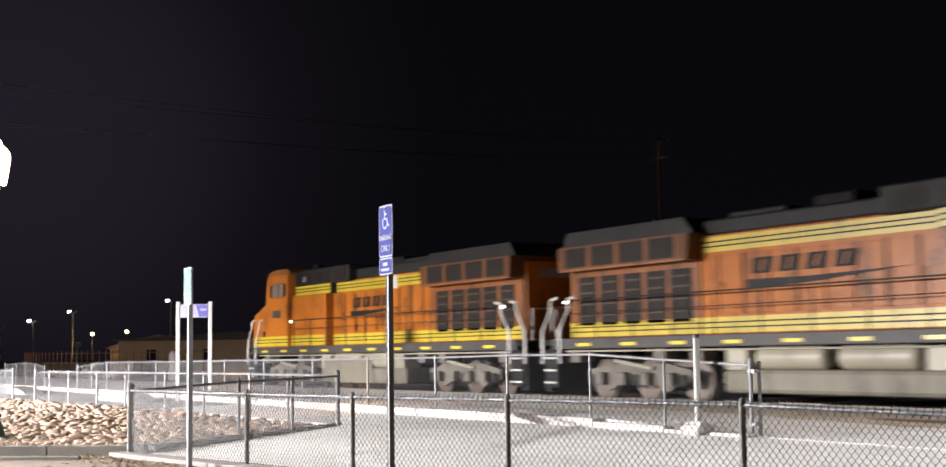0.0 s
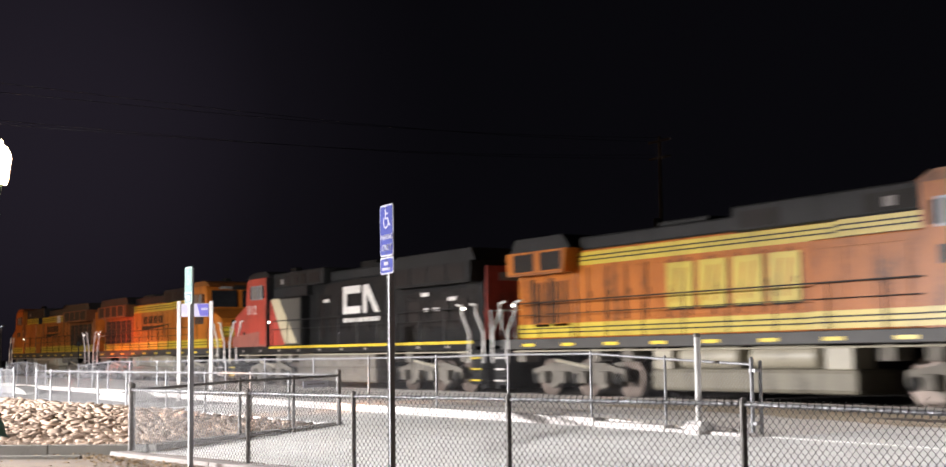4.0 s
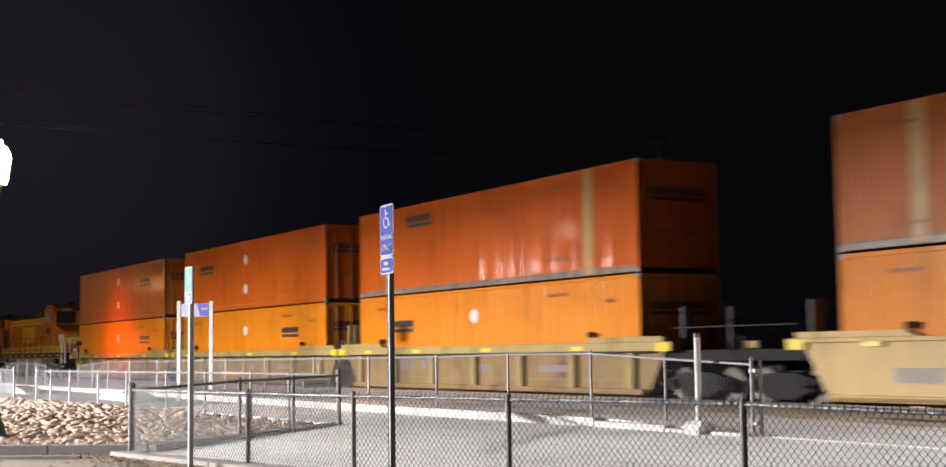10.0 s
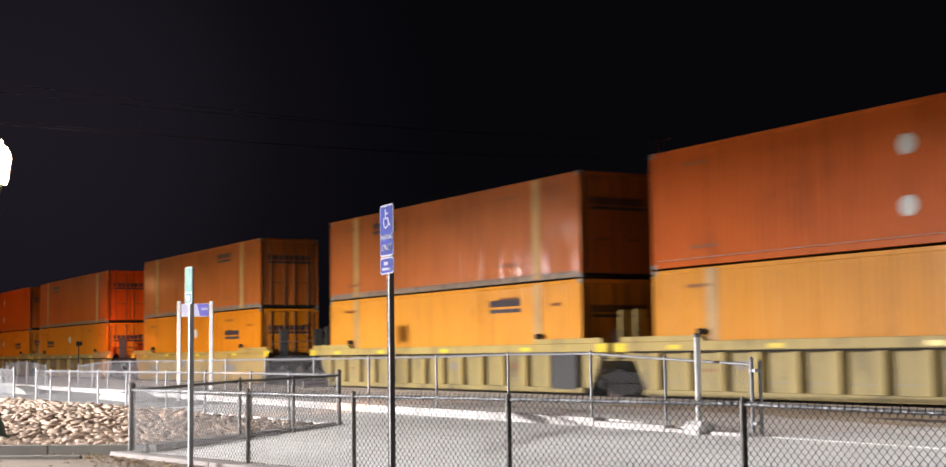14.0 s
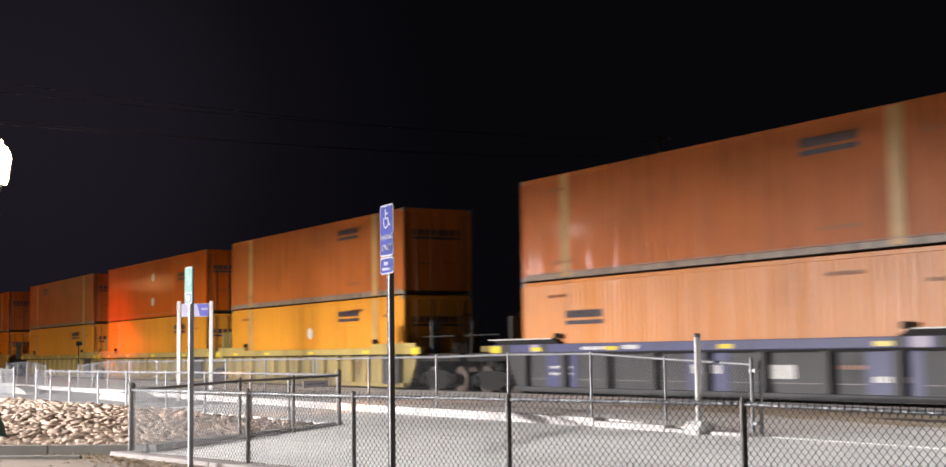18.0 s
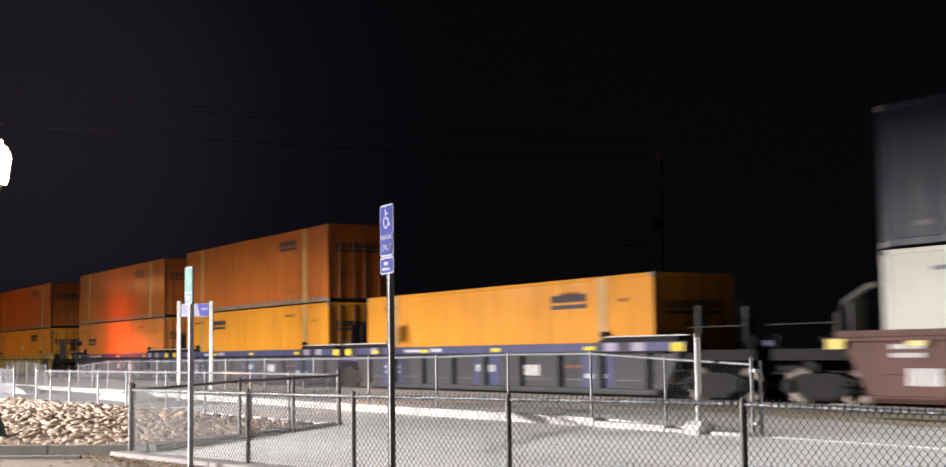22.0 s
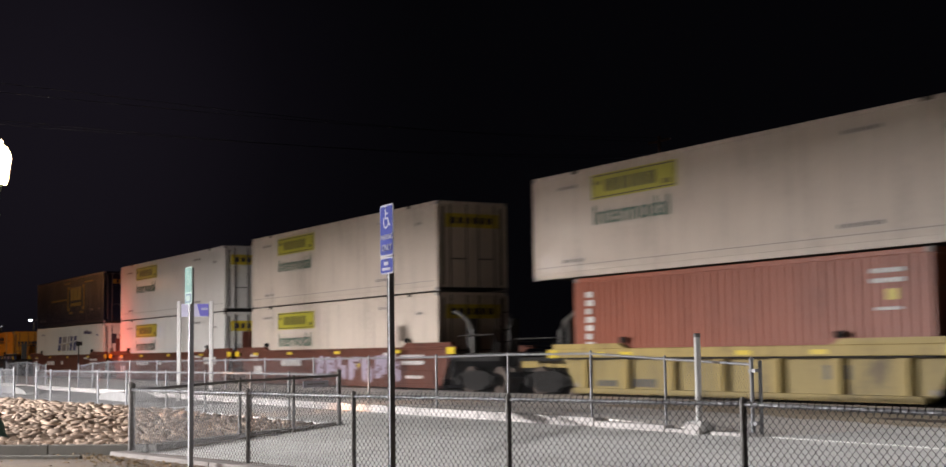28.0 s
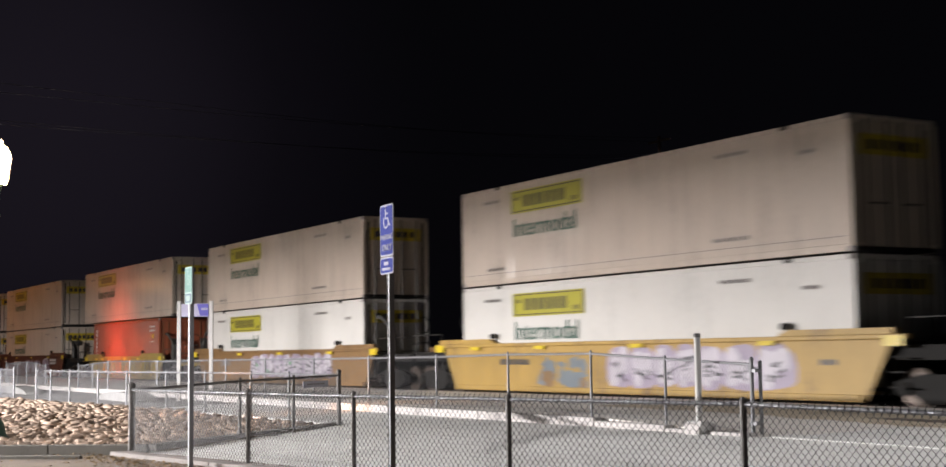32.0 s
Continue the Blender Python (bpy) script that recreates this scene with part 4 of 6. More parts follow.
def bubble_letters(car, x0, x1, z0, z1, seed, y, fill, halo, stroke, accent):
    """A row of fat rounded sprayed letters with a halo and dark inner strokes."""
    rng = random.Random(seed)

    def blob(bm, cx, cz, w, h, yy, squash=1.0, n=18):
        ph, lump = rng.uniform(0, 6), rng.uniform(0.05, 0.14)
        pts = []
        for q in range(n):
            an = 2 * math.pi * q / n
            rr = 1 + lump * math.sin(3 * an + ph)
            pts.append((cx + w * rr * math.copysign(abs(math.cos(an)) ** squash, math.cos(an)), max(z0 - 0.04, min(z1 + 0.05, cz + h * rr * math.copysign(abs(math.sin(an)) ** squash, math.sin(an))))))
        bm.faces.new([bm.verts.new((px, yy, pz)) for px, pz in pts])

    layers = {"halo": bmesh.new(), "fill": bmesh.new(), "stroke": bmesh.new(), "accent": bmesh.new()}
    x, i = x0, 0
    while x < x1 - 0.3:
        w = rng.uniform(0.8, 1.25)
        cx, cz = x + w / 2, (z0 + z1) / 2 + rng.uniform(-0.05, 0.05)
        h = (z1 - z0) / 2
        dy = 0.0004 * (i % 4)
        blob(layers["halo"], cx, cz, w * 0.52, h * 0.95, y - 0.001 - dy, 0.6)
        blob(layers["fill"], cx - w * 0.20, cz + rng.uniform(-0.06, 0.06), w * 0.20, h * 0.80, y - 0.004 - dy, 0.6)
        blob(layers["fill"], cx + w * 0.18, cz + rng.uniform(-0.25, 0.25), w * 0.21, h * rng.uniform(0.4, 0.75), y - 0.0045 - dy, 0.7)
        for _ in range(6):
            a, b0, slope = cx + rng.uniform(-0.4, 0.25) * w, cz + rng.uniform(-0.5, 0.4) * h, rng.uniform(-0.5, 0.5)
            r = rng.uniform(0.12, 0.34)
            t = rng.uniform(0.018, 0.038)
            layers["stroke"].faces.new([layers["stroke"].verts.new((a + px, y - 0.0075, b0 + pz)) for px, pz in ((0, -t), (r, slope * r - t), (r * 1.05, slope * r + t), (0, t))])
        if rng.random() < 0.35:
            blob(layers["accent"], cx + rng.uniform(-0.4, 0.4), cz + rng.uniform(-0.5, 0.5) * h, 0.12, 0.07, y - 0.009)
        x += w * 0.94
        i += 1
    for key, ink in (("halo", halo), ("fill", fill), ("stroke", stroke), ("accent", accent)):
        tagged(part("graffiti", layers[key], ink, car, "sprayed graffiti lettering shapes"), kind="stuff")


bubble_letters(car, 6.9, 13.4, 0.3, 1.28, 4, -1.462, SPRAY_LILAC, BROWN_CAR, BROWN_CAR, YELLOW_INK)
car = well_car(306.43, YELLOW_CAR, "yellow short well car with open ends and ribbed sides", "coupler", "coupler", ribs=7, well=(1.9, 14.2), top=1.32, second=YELLOW_PANEL)
car_prints(car, ((3.0, 0.35, 0.9, 0.16), (4.2, 0.35, 1.3, 0.2), (11.2, 0.6, 0.8, 0.3)), SPRAY_BLACK)
part("rear_deck_beam", boxed(15.2, 18.6, -0.55, 0.55, 0.8, 1.1, bevel=0.02), YELLOW_CAR, car)
part("front_deck_beam", boxed(-1.9, 0.9, -0.55, 0.55, 0.8, 1.1, bevel=0.02), YELLOW_CAR, car)
car = well_car(327.77, LIGHT_BROWN_CAR, "dusty brown well car with bright graffiti", "coupler", "coupler", style="smooth", end_plates=False)
car_prints(car, ((2.0, 0.85, 1.2, 0.2),), GREY_INK, y=-1.406)
bubble_letters(car, 5.6, 13.3, 0.32, 1.30, 7, -1.406, SPRAY_WHITE, SPRAY_LILAC, SPRAY_BLACK, SPRAY_GREEN)
car = well_car(350.94, OCHRE_CAR, "ochre yellow well car with white and blue graffiti", "coupler", "coupler", style="smooth", top=1.52, end_plates=False)
car_prints(car, ((2.3, 0.9, 1.6, 0.16), (15.2, 0.9, 0.5, 0.12)), SPRAY_BLACK, y=-1.406)
graffiti(car, 4.6, 6.6, 0.25, 1.15, 9, ((SPRAY_BLUE, 1.6), (LIGHT_BROWN_CAR, 0.5)))
bubble_letters(car, 7.6, 14.3, 0.28, 1.36, 12, -1.406, SPRAY_WHITE, SPRAY_LILAC, SPRAY_BLACK, BRIGHT_YELLOW)

# ---- locomotives ----
LOCO_L = 22.25


def loco(u, label, body, roof, band, nose_left, scheme):
    L = LOCO_L
    lo = thing("locomotive", label, "locomotive", "locomotives of the train", at=pose(u, TRACK_Y, RAIL_Z))
    RIDERS.append((lo, u))
    X = (lambda x: x) if nose_left else (lambda x: L - x)

    def B(name, x0, x1, y0, y1, z0, z1, m, parent=lo, bevel=0.0, label=""):
        p, q = sorted((X(x0), X(x1)))
        return part(name, boxed(p, q, y0, y1, z0, z1, bevel=bevel), m, parent, label)

    def P(name, pts, y0, y1, m, parent=lo, label=""):
        return part(name, prism(bmesh.new(), [(X(x), z) for x, z in pts], y0, y1), m, parent, label)

    def T(name, pts, r, m, parent=lo, sides=8):
        return part(name, tube(bmesh.new(), [(X(x), y, z) for x, y, z in pts], r, sides), m, parent)

    sill = B("frame_sill", 0.9, L - 0.9, -1.50, 1.50, 1.34, 1.62, scheme["sill"], bevel=0.02)
    for x in np.arange(2.0, L - 2.0, 1.95):
        B("sill_reflector", x, x + (0.6 if band else 0.22), -1.508, -1.503, 1.41, 1.49, BRIGHT_YELLOW if band else GREY_INK, sill)
    # nose and cab
    c = scheme.get("cab_back", 0.0)
    nose = P("nose", [(0.85, 1.62), (0.85, 2.72), (1.05, 2.92), (2.5 + c, 3.42), (2.5 + c, 1.62)], -1.42, 1.42, body)
    cab = P("cab", [(2.5 + c, 1.62), (2.5 + c, 3.42), (2.62 + c, 4.25), (2.8 + c, 4.42), (4.75 + c, 4.42), (4.75 + c, 1.62)], -1.52, 1.52, body)
    P("cab_roof", [(2.45 + c, 4.40), (2.7 + c, 4.56), (3.2 + c, 4.66), (4.5 + c, 4.66), (4.85 + c, 4.50), (4.85 + c, 4.40)], -1.45, 1.45, scheme["cab_roof"], cab)
    for s in (-1, 1):
        for x0, x1, lit in ((2.92, 3.12, 0), (3.2, 3.78, 1), (3.86, 4.3, 1), (4.38, 4.52, 0)):
            y0, y1 = sorted((s * 1.524, s * 1.53))
            B("side_window", x0 + c, x1 + c, y0, y1, 3.58, 4.06, CAB_PANE if lit and scheme["lit"] and s < 0 else GLASS_DARK, cab)
        y0, y1 = sorted((s * 1.522, s * 1.56))
        wf = bmesh.new()
        for x0, x1, z0, z1 in ((3.14, 4.36, 3.53, 3.58), (3.14, 4.36, 4.06, 4.11), (3.14, 3.2, 3.58, 4.06), (4.3, 4.36, 3.58, 4.06), (3.79, 3.85, 3.58, 4.06)):
            p, q = sorted((X(x0 + c), X(x1 + c)))
            box(wf, p, q, y0, y1, z0, z1)
        part("window_frame", wf, scheme.get("sash", scheme["frame"]), cab)
        y0, y1 = sorted((s * 0.12, s * 1.3))
        P("windshield", [(2.485 + c, 3.47), (2.465 + c, 3.47), (2.575 + c, 4.22), (2.595 + c, 4.22)], y0, y1, GLASS_DARK, cab)
    B("number_board", 2.50 + c, 2.66 + c, -0.9, -0.35, 4.28, 4.42, GREY_INK, cab)
    B("headlight_box", 2.46 + c, 2.7 + c, -0.28, 0.28, 4.26, 4.46, DARK_STEEL, cab, 0.02)
    B("horn", 4.0 + c, 4.5 + c, -0.15, 0.15, 4.66, 4.86, DARK_STEEL, cab, 0.03)
    B("nose_door", 0.82, 0.85, 0.25, 0.85, 1.75, 2.9, scheme["nose_band"], nose)
    B("nose_band", 0.835, 0.849, -1.38, 1.38, 2.1, 2.55, scheme["nose_band"], nose)
    B("nose_lamp", 0.80, 0.85, -0.9, -0.7, 1.66, 1.84, RAIL_WHITE, nose)
    B("cab_vent", 1.9, 2.15, -1.435, -1.42, 1.75, 2.25, LOUVRE, nose)
    B("cab_door_panel", 4.0 + c, 4.65 + c, -1.535, -1.525, 1.7, 3.3, scheme["end"], cab)
    # long hood
    ws = scheme.get("wing", 15.6)
    hood = B("long_hood", 4.75 + c, ws, -1.0, 1.0, 1.62, 3.98, body, bevel=0.03)
    B("hood_roof", 4.75 + c, ws, -0.92, 0.92, 3.98, 4.36, roof, hood, 0.06)
    cabinet = B("equipment_cabinet", 4.78 + c, 7.9 + c, -1.36, 1.36, 1.62, 3.55, body, bevel=0.03)
    uc = scheme.get("cabinet_end", 9.7)
    B("upper_cabinet", 4.85 + c, uc, -1.25, 1.25, 3.93, 4.53, roof, bevel=0.05)
    B("cabinet_shoulder", 4.85 + c, 8.2, -1.25, 1.25, 3.55, 3.93, roof)
    for x, w in ((5.1, 0.5), (6.0, 0.5), (6.9, 0.5), (7.6, 0.5), (8.5, 0.9)) if not c else ((5.1, 0.9), (6.1, 0.35), (uc - c - 1.6, 1.3)):
        B("vent_opening", x + c, x + c + w, -1.262, -1.252, 4.00, 4.38, LOUVRE, cabinet)
    # pale patch that paints in a highlight between the openings
    B("vent_glint", 5.62 + c, 5.92 + c, -1.266, -1.263, 4.08, 4.28, GREY_INK, cabinet)
    for x in (5.6 + c, 6.5 + c, 7.3 + c):
        B("cabinet_door", x - 0.38, x + 0.38, -1.375, -1.36, 1.75, 3.35, body, cabinet, 0.008)
    for i, x in enumerate(np.arange(8.5 + c, ws - 0.3, 0.86)):
        d = B("engine_door", x - 0.38, x + 0.38, -1.018, -1.0, 2.1, 3.45, body, hood, 0.006)
        B("door_gap", x + 0.40, x + 0.445, -1.012, -1.002, 2.08, 3.5, LOUVRE, hood)
        B("door_handle", x + 0.26, x + 0.3, -1.035, -1.018, 2.7, 2.85, DARK_STEEL, d)
    B("exhaust_pipe", 11.2, 12.4, -0.4, 0.4, 4.36, 4.66, DARK_STEEL, hood, 0.05)
    B("roof_hatch", 13.0, 14.9, -0.7, 0.7, 4.36, 4.5, roof, hood, 0.04)
    # radiator section
    radi = B("radiator_hood", ws, 21.05, -1.05, 1.05, 1.62, 3.5, scheme["radiator"], bevel=0.03)
    P("radiator_wing", [(ws, 3.42), (ws - 0.1, 4.06), (21.05, 4.06), (21.0, 3.42)], -1.46, 1.46, scheme["wing_paint"])
    P("wing_top", [(ws - 0.1, 4.06), (ws + 0.3, 4.46), (20.8, 4.46), (21.05, 4.06)], -1.30, 1.30, roof)
    for i in range(int((20.9 - ws) / 1.22)):
        x = ws + 0.4 + i * 1.22 if ws < 16 else ws + 0.12 + i * 1.38
        B("radiator_grille", x, x + 1.02, -1.475, -1.462, 3.5, 4.0, LOUVRE, radi)
        B("grille_frame", x - 0.08, x, -1.48, -1.462, 3.46, 4.04, scheme["frame"], radi)
    B("wing_edge", ws + 0.1, 20.95, -1.475, -1.461, 3.40, 3.46, scheme["frame"], radi)
    for i in range(int((21.0 - ws) / 0.98)):
        x = ws + 0.3 + i * 0.98
        if not scheme["dark_doors"]:
            B("door_gap", x + 0.80, x + 0.95, -1.066, -1.052, 1.95, 3.3, LOUVRE, radi)
        B("louvre_door", x, x + 0.8, -1.07, -1.05, 1.95, 3.25, LOUVRE if scheme["dark_doors"] else scheme["radiator"], radi, 0.006)
        if scheme["dark_doors"]:
            for z in (2.2, 2.5, 2.8, 3.05):
                B("louvre_slat", x + 0.1, x + 0.7, -1.085, -1.071, z, z + 0.05, LOUVRE_SLAT, radi)
        else:
            for q in (0.12, 0.40, 0.62):
                B("louvre_slat", x + q, x + q + 0.11, -1.085, -1.071, 2.05, 3.2, LOUVRE, radi)
    B("hood_end", 21.05, 21.12, -0.95, 0.95, 1.65, 3.9, scheme["end"], radi, 0.01)
    B("end_number_board", 21.12, 21.15, -0.5, 0.5, 3.45, 3.7, GREY_INK, radi)
    # colour bands
    if band:
        for x0, x1, y in ((4.75 + c, 7.9 + c, -1.364), (7.9 + c, ws, -1.004), (ws, 21.05, -1.054), (0.9, 2.5 + c, -1.424), (2.5 + c, 4.75 + c, -1.524)):
            B("lower_band", x0 + 0.01, x1 - 0.01, y - 0.016, y - 0.002, 1.66, 2.03, band, sill)
            for z in (1.77, 1.89):
                B("band_line", x0 + 0.01, x1 - 0.01, y - 0.020, y - 0.0165, z, z + 0.034, LOCO_BLACK, sill)
        for x0, x1, y in ((4.9 + c, 8.2, -1.256), (8.2, ws - 0.1, -1.004)):
            B("upper_band", x0, x1, y - 0.016, y - 0.002, 3.57, 3.92, band, sill)
            for z in (3.68, 3.79):
                B("band_line", x0, x1, y - 0.020, y - 0.0165, z, z + 0.034, LOCO_BLACK, sill)
        if scheme["nose_stripes"]:
            for z in (2.12, 2.3, 2.48):
                B("nose_line", 0.825, 0.834, -1.38, 1.38, z, z + 0.03, LOCO_BLACK, nose)
    # walkway rails
    for s in (-1, 1):
        y = s * 1.46
        rail = T("handrail", [(5.2, y, 2.62), (13.0, y, 2.62), (20.9, y, 2.62)], 0.02, scheme["rail"])
        T("low_handrail", [(5.2, y, 2.28), (20.9, y, 2.28)], 0.012, scheme["rail"], rail, 6)
        for x in np.arange(5.2, 21.0, 1.57):
            T("stanchion", [(x, y, 1.62), (x, y, 2.62)], 0.018, scheme["rail"], rail, 6)
        for end, x0, d in (("f", 0.85, 1), ("r", L - 0.85, -1)):
            st = B("step_well", x0 - 0.3, x0 + 0.3, *sorted((s * 1.05, s * 1.5)), 0.32, 1.34, LOCO_BLACK, lo, 0.02)
            for z in (0.42, 0.75, 1.08):
                B("step_tread", x0 - 0.26, x0 + 0.26, *sorted((s * 1.5, s * 1.54)), z, z + 0.045, scheme.get("tread", RAIL_WHITE), st)
            for k, off in enumerate((-0.42, 0.42)):
                xa = x0 + off * d
                T("grab_rail", [(xa, y + s * 0.03, 0.95), (xa, y + s * 0.03, 1.85), (xa + 0.42 * d, y + s * 0.03, 2.42), (xa + 0.45 * d, y + s * 0.03, 2.68), (xa + 0.75 * d, y + s * 0.03, 2.72)], 0.038, RAIL_WHITE, st)
    for x0, d in ((0.6, -1), (L - 0.6, 1)):
        P("pilot", [(x0 - 0.1 * d, 1.4), (x0 + 0.12 * d, 1.3), (x0 + 0.2 * d, 0.2), (x0 - 0.1 * d, 0.2)], -1.4, 1.4, LOCO_BLACK)
        B("coupler", x0, x0 + 0.62 * d, -0.13, 0.13, 0.7, 1.0, DARK_STEEL, lo, 0.02)
        B("end_deck", x0 + 0.2 * d, x0 - 0.5 * d, -1.45, 1.45, 1.45, 1.6, LOCO_BLACK)
        for y in (-0.6, -0.45, 0.45, 0.6):
            T("air_hose", [(x0 + 0.2 * d, y, 1.0), (x0 + 0.35 * d, y, 0.6), (x0 + 0.5 * d, y, 0.45)], 0.025, DARK_STEEL, lo, 6)
        T("end_rail", [(x0 + 0.12 * d, -1.2, 1.6), (x0 + 0.12 * d, -1.2, 2.5), (x0 + 0.12 * d, -0.4, 2.5), (x0 + 0.12 * d, -0.35, 1.6)], 0.022, RAIL_WHITE)
    # tank, reservoirs, gear under the frame
    tank = B("fuel_tank", 7.6, 14.4, -1.42, 1.42, 0.28, 0.82, scheme.get("belly", scheme["tank"]), bevel=0.10)
    B("tank_upper", 7.7, 14.3, -0.8, 0.8, 0.8, 1.34, DARK_STEEL, tank)
    if scheme["reservoirs"]:
        for x0, x1 in ((8.7, 10.9), (11.2, 13.4)):
            res = part("air_reservoir", lathe(bmesh.new(), [(0.06, 0), (0.2, 0.03), (0.27, 0.1), (0.28, 0.2), (0.28, x1 - x0 - 0.2), (0.27, x1 - x0 - 0.1), (0.2, x1 - x0 - 0.03), (0.06, x1 - x0)]), scheme["tank"], tank, at=pose(min(X(x0), X(x1)), -1.16, 1.08, 0, 90, 0))
            for f in res.data.polygons:
                f.use_smooth = True
        B("tank_end_box", 7.7, 8.5, -1.42, -0.8, 0.8, 1.3, scheme["tank"], tank, 0.03)
        B("tank_end_box", 13.6, 14.3, -1.42, -0.8, 0.8, 1.3, scheme["tank"], tank, 0.03)
    else:
        B("tank_wall", 7.65, 14.35, -1.40, -0.8, 0.8, 1.3, scheme["tank"], tank, 0.06)
    T("brake_pipe", [(1.5, -1.42, 1.28), (10, -1.42, 1.27), (L - 1.5, -1.42, 1.28)], 0.025, TANK_CREAM, sill, 6)
    for x in (2.0, 5.4, 6.6, 15.2, 16.6, 20.2):
        B("underframe_box", x, x + 0.45, -1.38, -0.9, 0.98, 1.32, TRUCK_GREY, sill, 0.02)
    truck(lo, X(4.35), 3, 1.9, 0.53, TRUCK_GREY, 1.08)
    truck(lo, X(L - 4.35), 3, 1.9, 0.53, TRUCK_GREY, 1.08)
    for x in (4.9, 20.6):
        B("step_lamp", x, x + 0.09, -1.50, -1.47, 2.55, 2.63, STEP_LIGHT, lo)
    return lo, B, P, X


def leaning_marks(lo, x, z, w, h):
    """Four leaning black blocks, where the company mark stands."""
    step = w / 4
    for k in range(4):
        a = x + k * step
        block = part("logo_block", prism(bmesh.new(), [(a, z), (a + step * 0.78, z), (a + step * 0.78 + 0.09, z + h), (a + 0.09, z + h)], -1.031, -1.024), LOUVRE, lo, "black leaning company mark block")
        bm = bmesh.new()
        prism(bm, [(a + step * 0.34, z + h * 0.15), (a + step * 0.42, z + h * 0.15), (a + step * 0.54, z + h * 0.85), (a + step * 0.46, z + h * 0.85)], -1.0335, -1.0325)
        part("notch", bm, LOCO_ORANGE, block)


ORANGE_SCHEME = dict(radiator=SOOT_SHADE_ORANGE, wing_paint=WING_BROWN, sill=SILL_GREY, cab_roof=SOOT_SHADE_ORANGE, lit=True, frame=SOOT_SHADE_ORANGE, belly=TANK_SHADE, nose_band=LOCO_YELLOW, dark_doors=True, end=LOCO_ORANGE, nose_stripes=True, rail=LOCO_BLACK, tank=TANK_CREAM, reservoirs=True)
lo, B, P, X = loco(-54.5, "orange freight locomotive with yellow bands and dark roof", LOCO_ORANGE, LOCO_GREY, LOCO_YELLOW, True, ORANGE_SCHEME)
leaning_marks(lo, 9.6, 2.95, 3.1, 0.36)
part("swoosh", prism(bmesh.new(), [(9.4, 2.62), (11.5, 2.72), (13.6, 2.88), (11.3, 2.82), (9.4, 2.84)], -1.034, -1.022), LOCO_BLACK, lo, "black tapering swoosh")
B("white_patch", 12.3, 13.1, -1.03, -1.022, 3.5, 3.95, RAIL_WHITE)
mark_blocks(lo, "number_block", X(3.2), 2.75, 0.9, 0.3, SILL_GREY, 4, 52, y=-1.54)
B("tank_panel", 8.0, 12.0, -1.44, -1.425, 0.3, 1.15, TANK_SHADE, lo)

lo, B, P, X = loco(-32.2, "orange freight locomotive running cab last", LOCO_ORANGE, LOCO_GREY, LOCO_YELLOW, False, ORANGE_SCHEME)
leaning_marks(lo, 8.45, 2.98, 3.4, 0.36)
part("swoosh", prism(bmesh.new(), [(8.3, 2.62), (10.6, 2.72), (13.2, 2.9), (10.4, 2.84), (8.3, 2.86)], -1.034, -1.022), LOCO_BLACK, lo, "black tapering swoosh")
mark_blocks(lo, "number_block", 18.1, 2.72, 1.2, 0.36, SILL_GREY, 4, 54, y=-1.54)
bm = bmesh.new()
for k in range(4):
    box(bm, 21.402, 21.412, -1.0 + k * 0.5, -0.62 + k * 0.5, 2.55, 2.85)
part("nose_block", bm, LOCO_BLACK, lo)

RED_SCHEME = dict(radiator=LOCO_BLACK, wing_paint=LOCO_BLACK, sill=LOCO_BLACK, cab_roof=LOCO_GREY, lit=True, frame=LOCO_BLACK, sash=GALV, tread=BRIGHT_YELLOW, nose_band=LOCO_RED, dark_doors=False, end=LOCO_RED, nose_stripes=False, rail=LOCO_BLACK, tank=TRUCK_GREY, reservoirs=False)
lo, B, P, X = loco(-10.15, "black and red freight locomotive with white diagonal stripe", LOCO_BLACK, LOCO_GREY, None, True, RED_SCHEME)
P("red_nose_side", [(0.85, 1.64), (0.85, 2.70), (1.06, 2.90), (2.49, 3.4), (2.49, 1.64)], -1.432, -1.422, LOCO_RED, lo, "red nose side")
P("red_nose_front", [(0.836, 1.64), (0.836, 2.72), (0.85, 2.72), (0.85, 1.64)], -1.42, 1.42, LOCO_RED, lo)
P("red_cab_side", [(2.5, 1.66), (2.5, 3.40), (2.6, 4.24), (2.8, 4.40), (4.73, 4.40), (4.73, 1.66)], -1.524, -1.5205, LOCO_RED, lo, "red cab side")
P("red_flank", [(4.79, 1.66), (4.79, 3.45), (4.85, 3.45), (6.35, 1.66)], -1.392, -1.378, LOCO_RED, lo)
P("white_stripe", [(4.86, 3.5), (5.75, 3.5), (7.55, 1.72), (6.37, 1.72)], -1.393, -1.379, STRIPE_CREAM, lo, "broad cream-white diagonal stripe")
P("dusty_skirt", [(0.9, 1.63), (0.9, 2.05), (4.7, 2.3), (4.7, 1.63)], -1.531, -1.5265, DUSTY_RED, lo)
B("dusty_cabinet_side", 5.4, 7.85, -1.388, -1.3765, 1.68, 3.46, LOCO_STONE, lo)
B("dark_doorway", 9.0, 9.35, -1.03, -1.022, 1.9, 3.5, LOUVRE, lo)
for x in (16.3, 18.1, 19.3):
    B("dark_opening", x, x + 0.9, -1.10, -1.09, 2.15, 2.95, LOUVRE, lo)
B("yellow_sill_line", 5.0, 21.2, -1.508, -1.502, 1.53, 1.62, LOCO_YELLOW)
bm = bmesh.new()
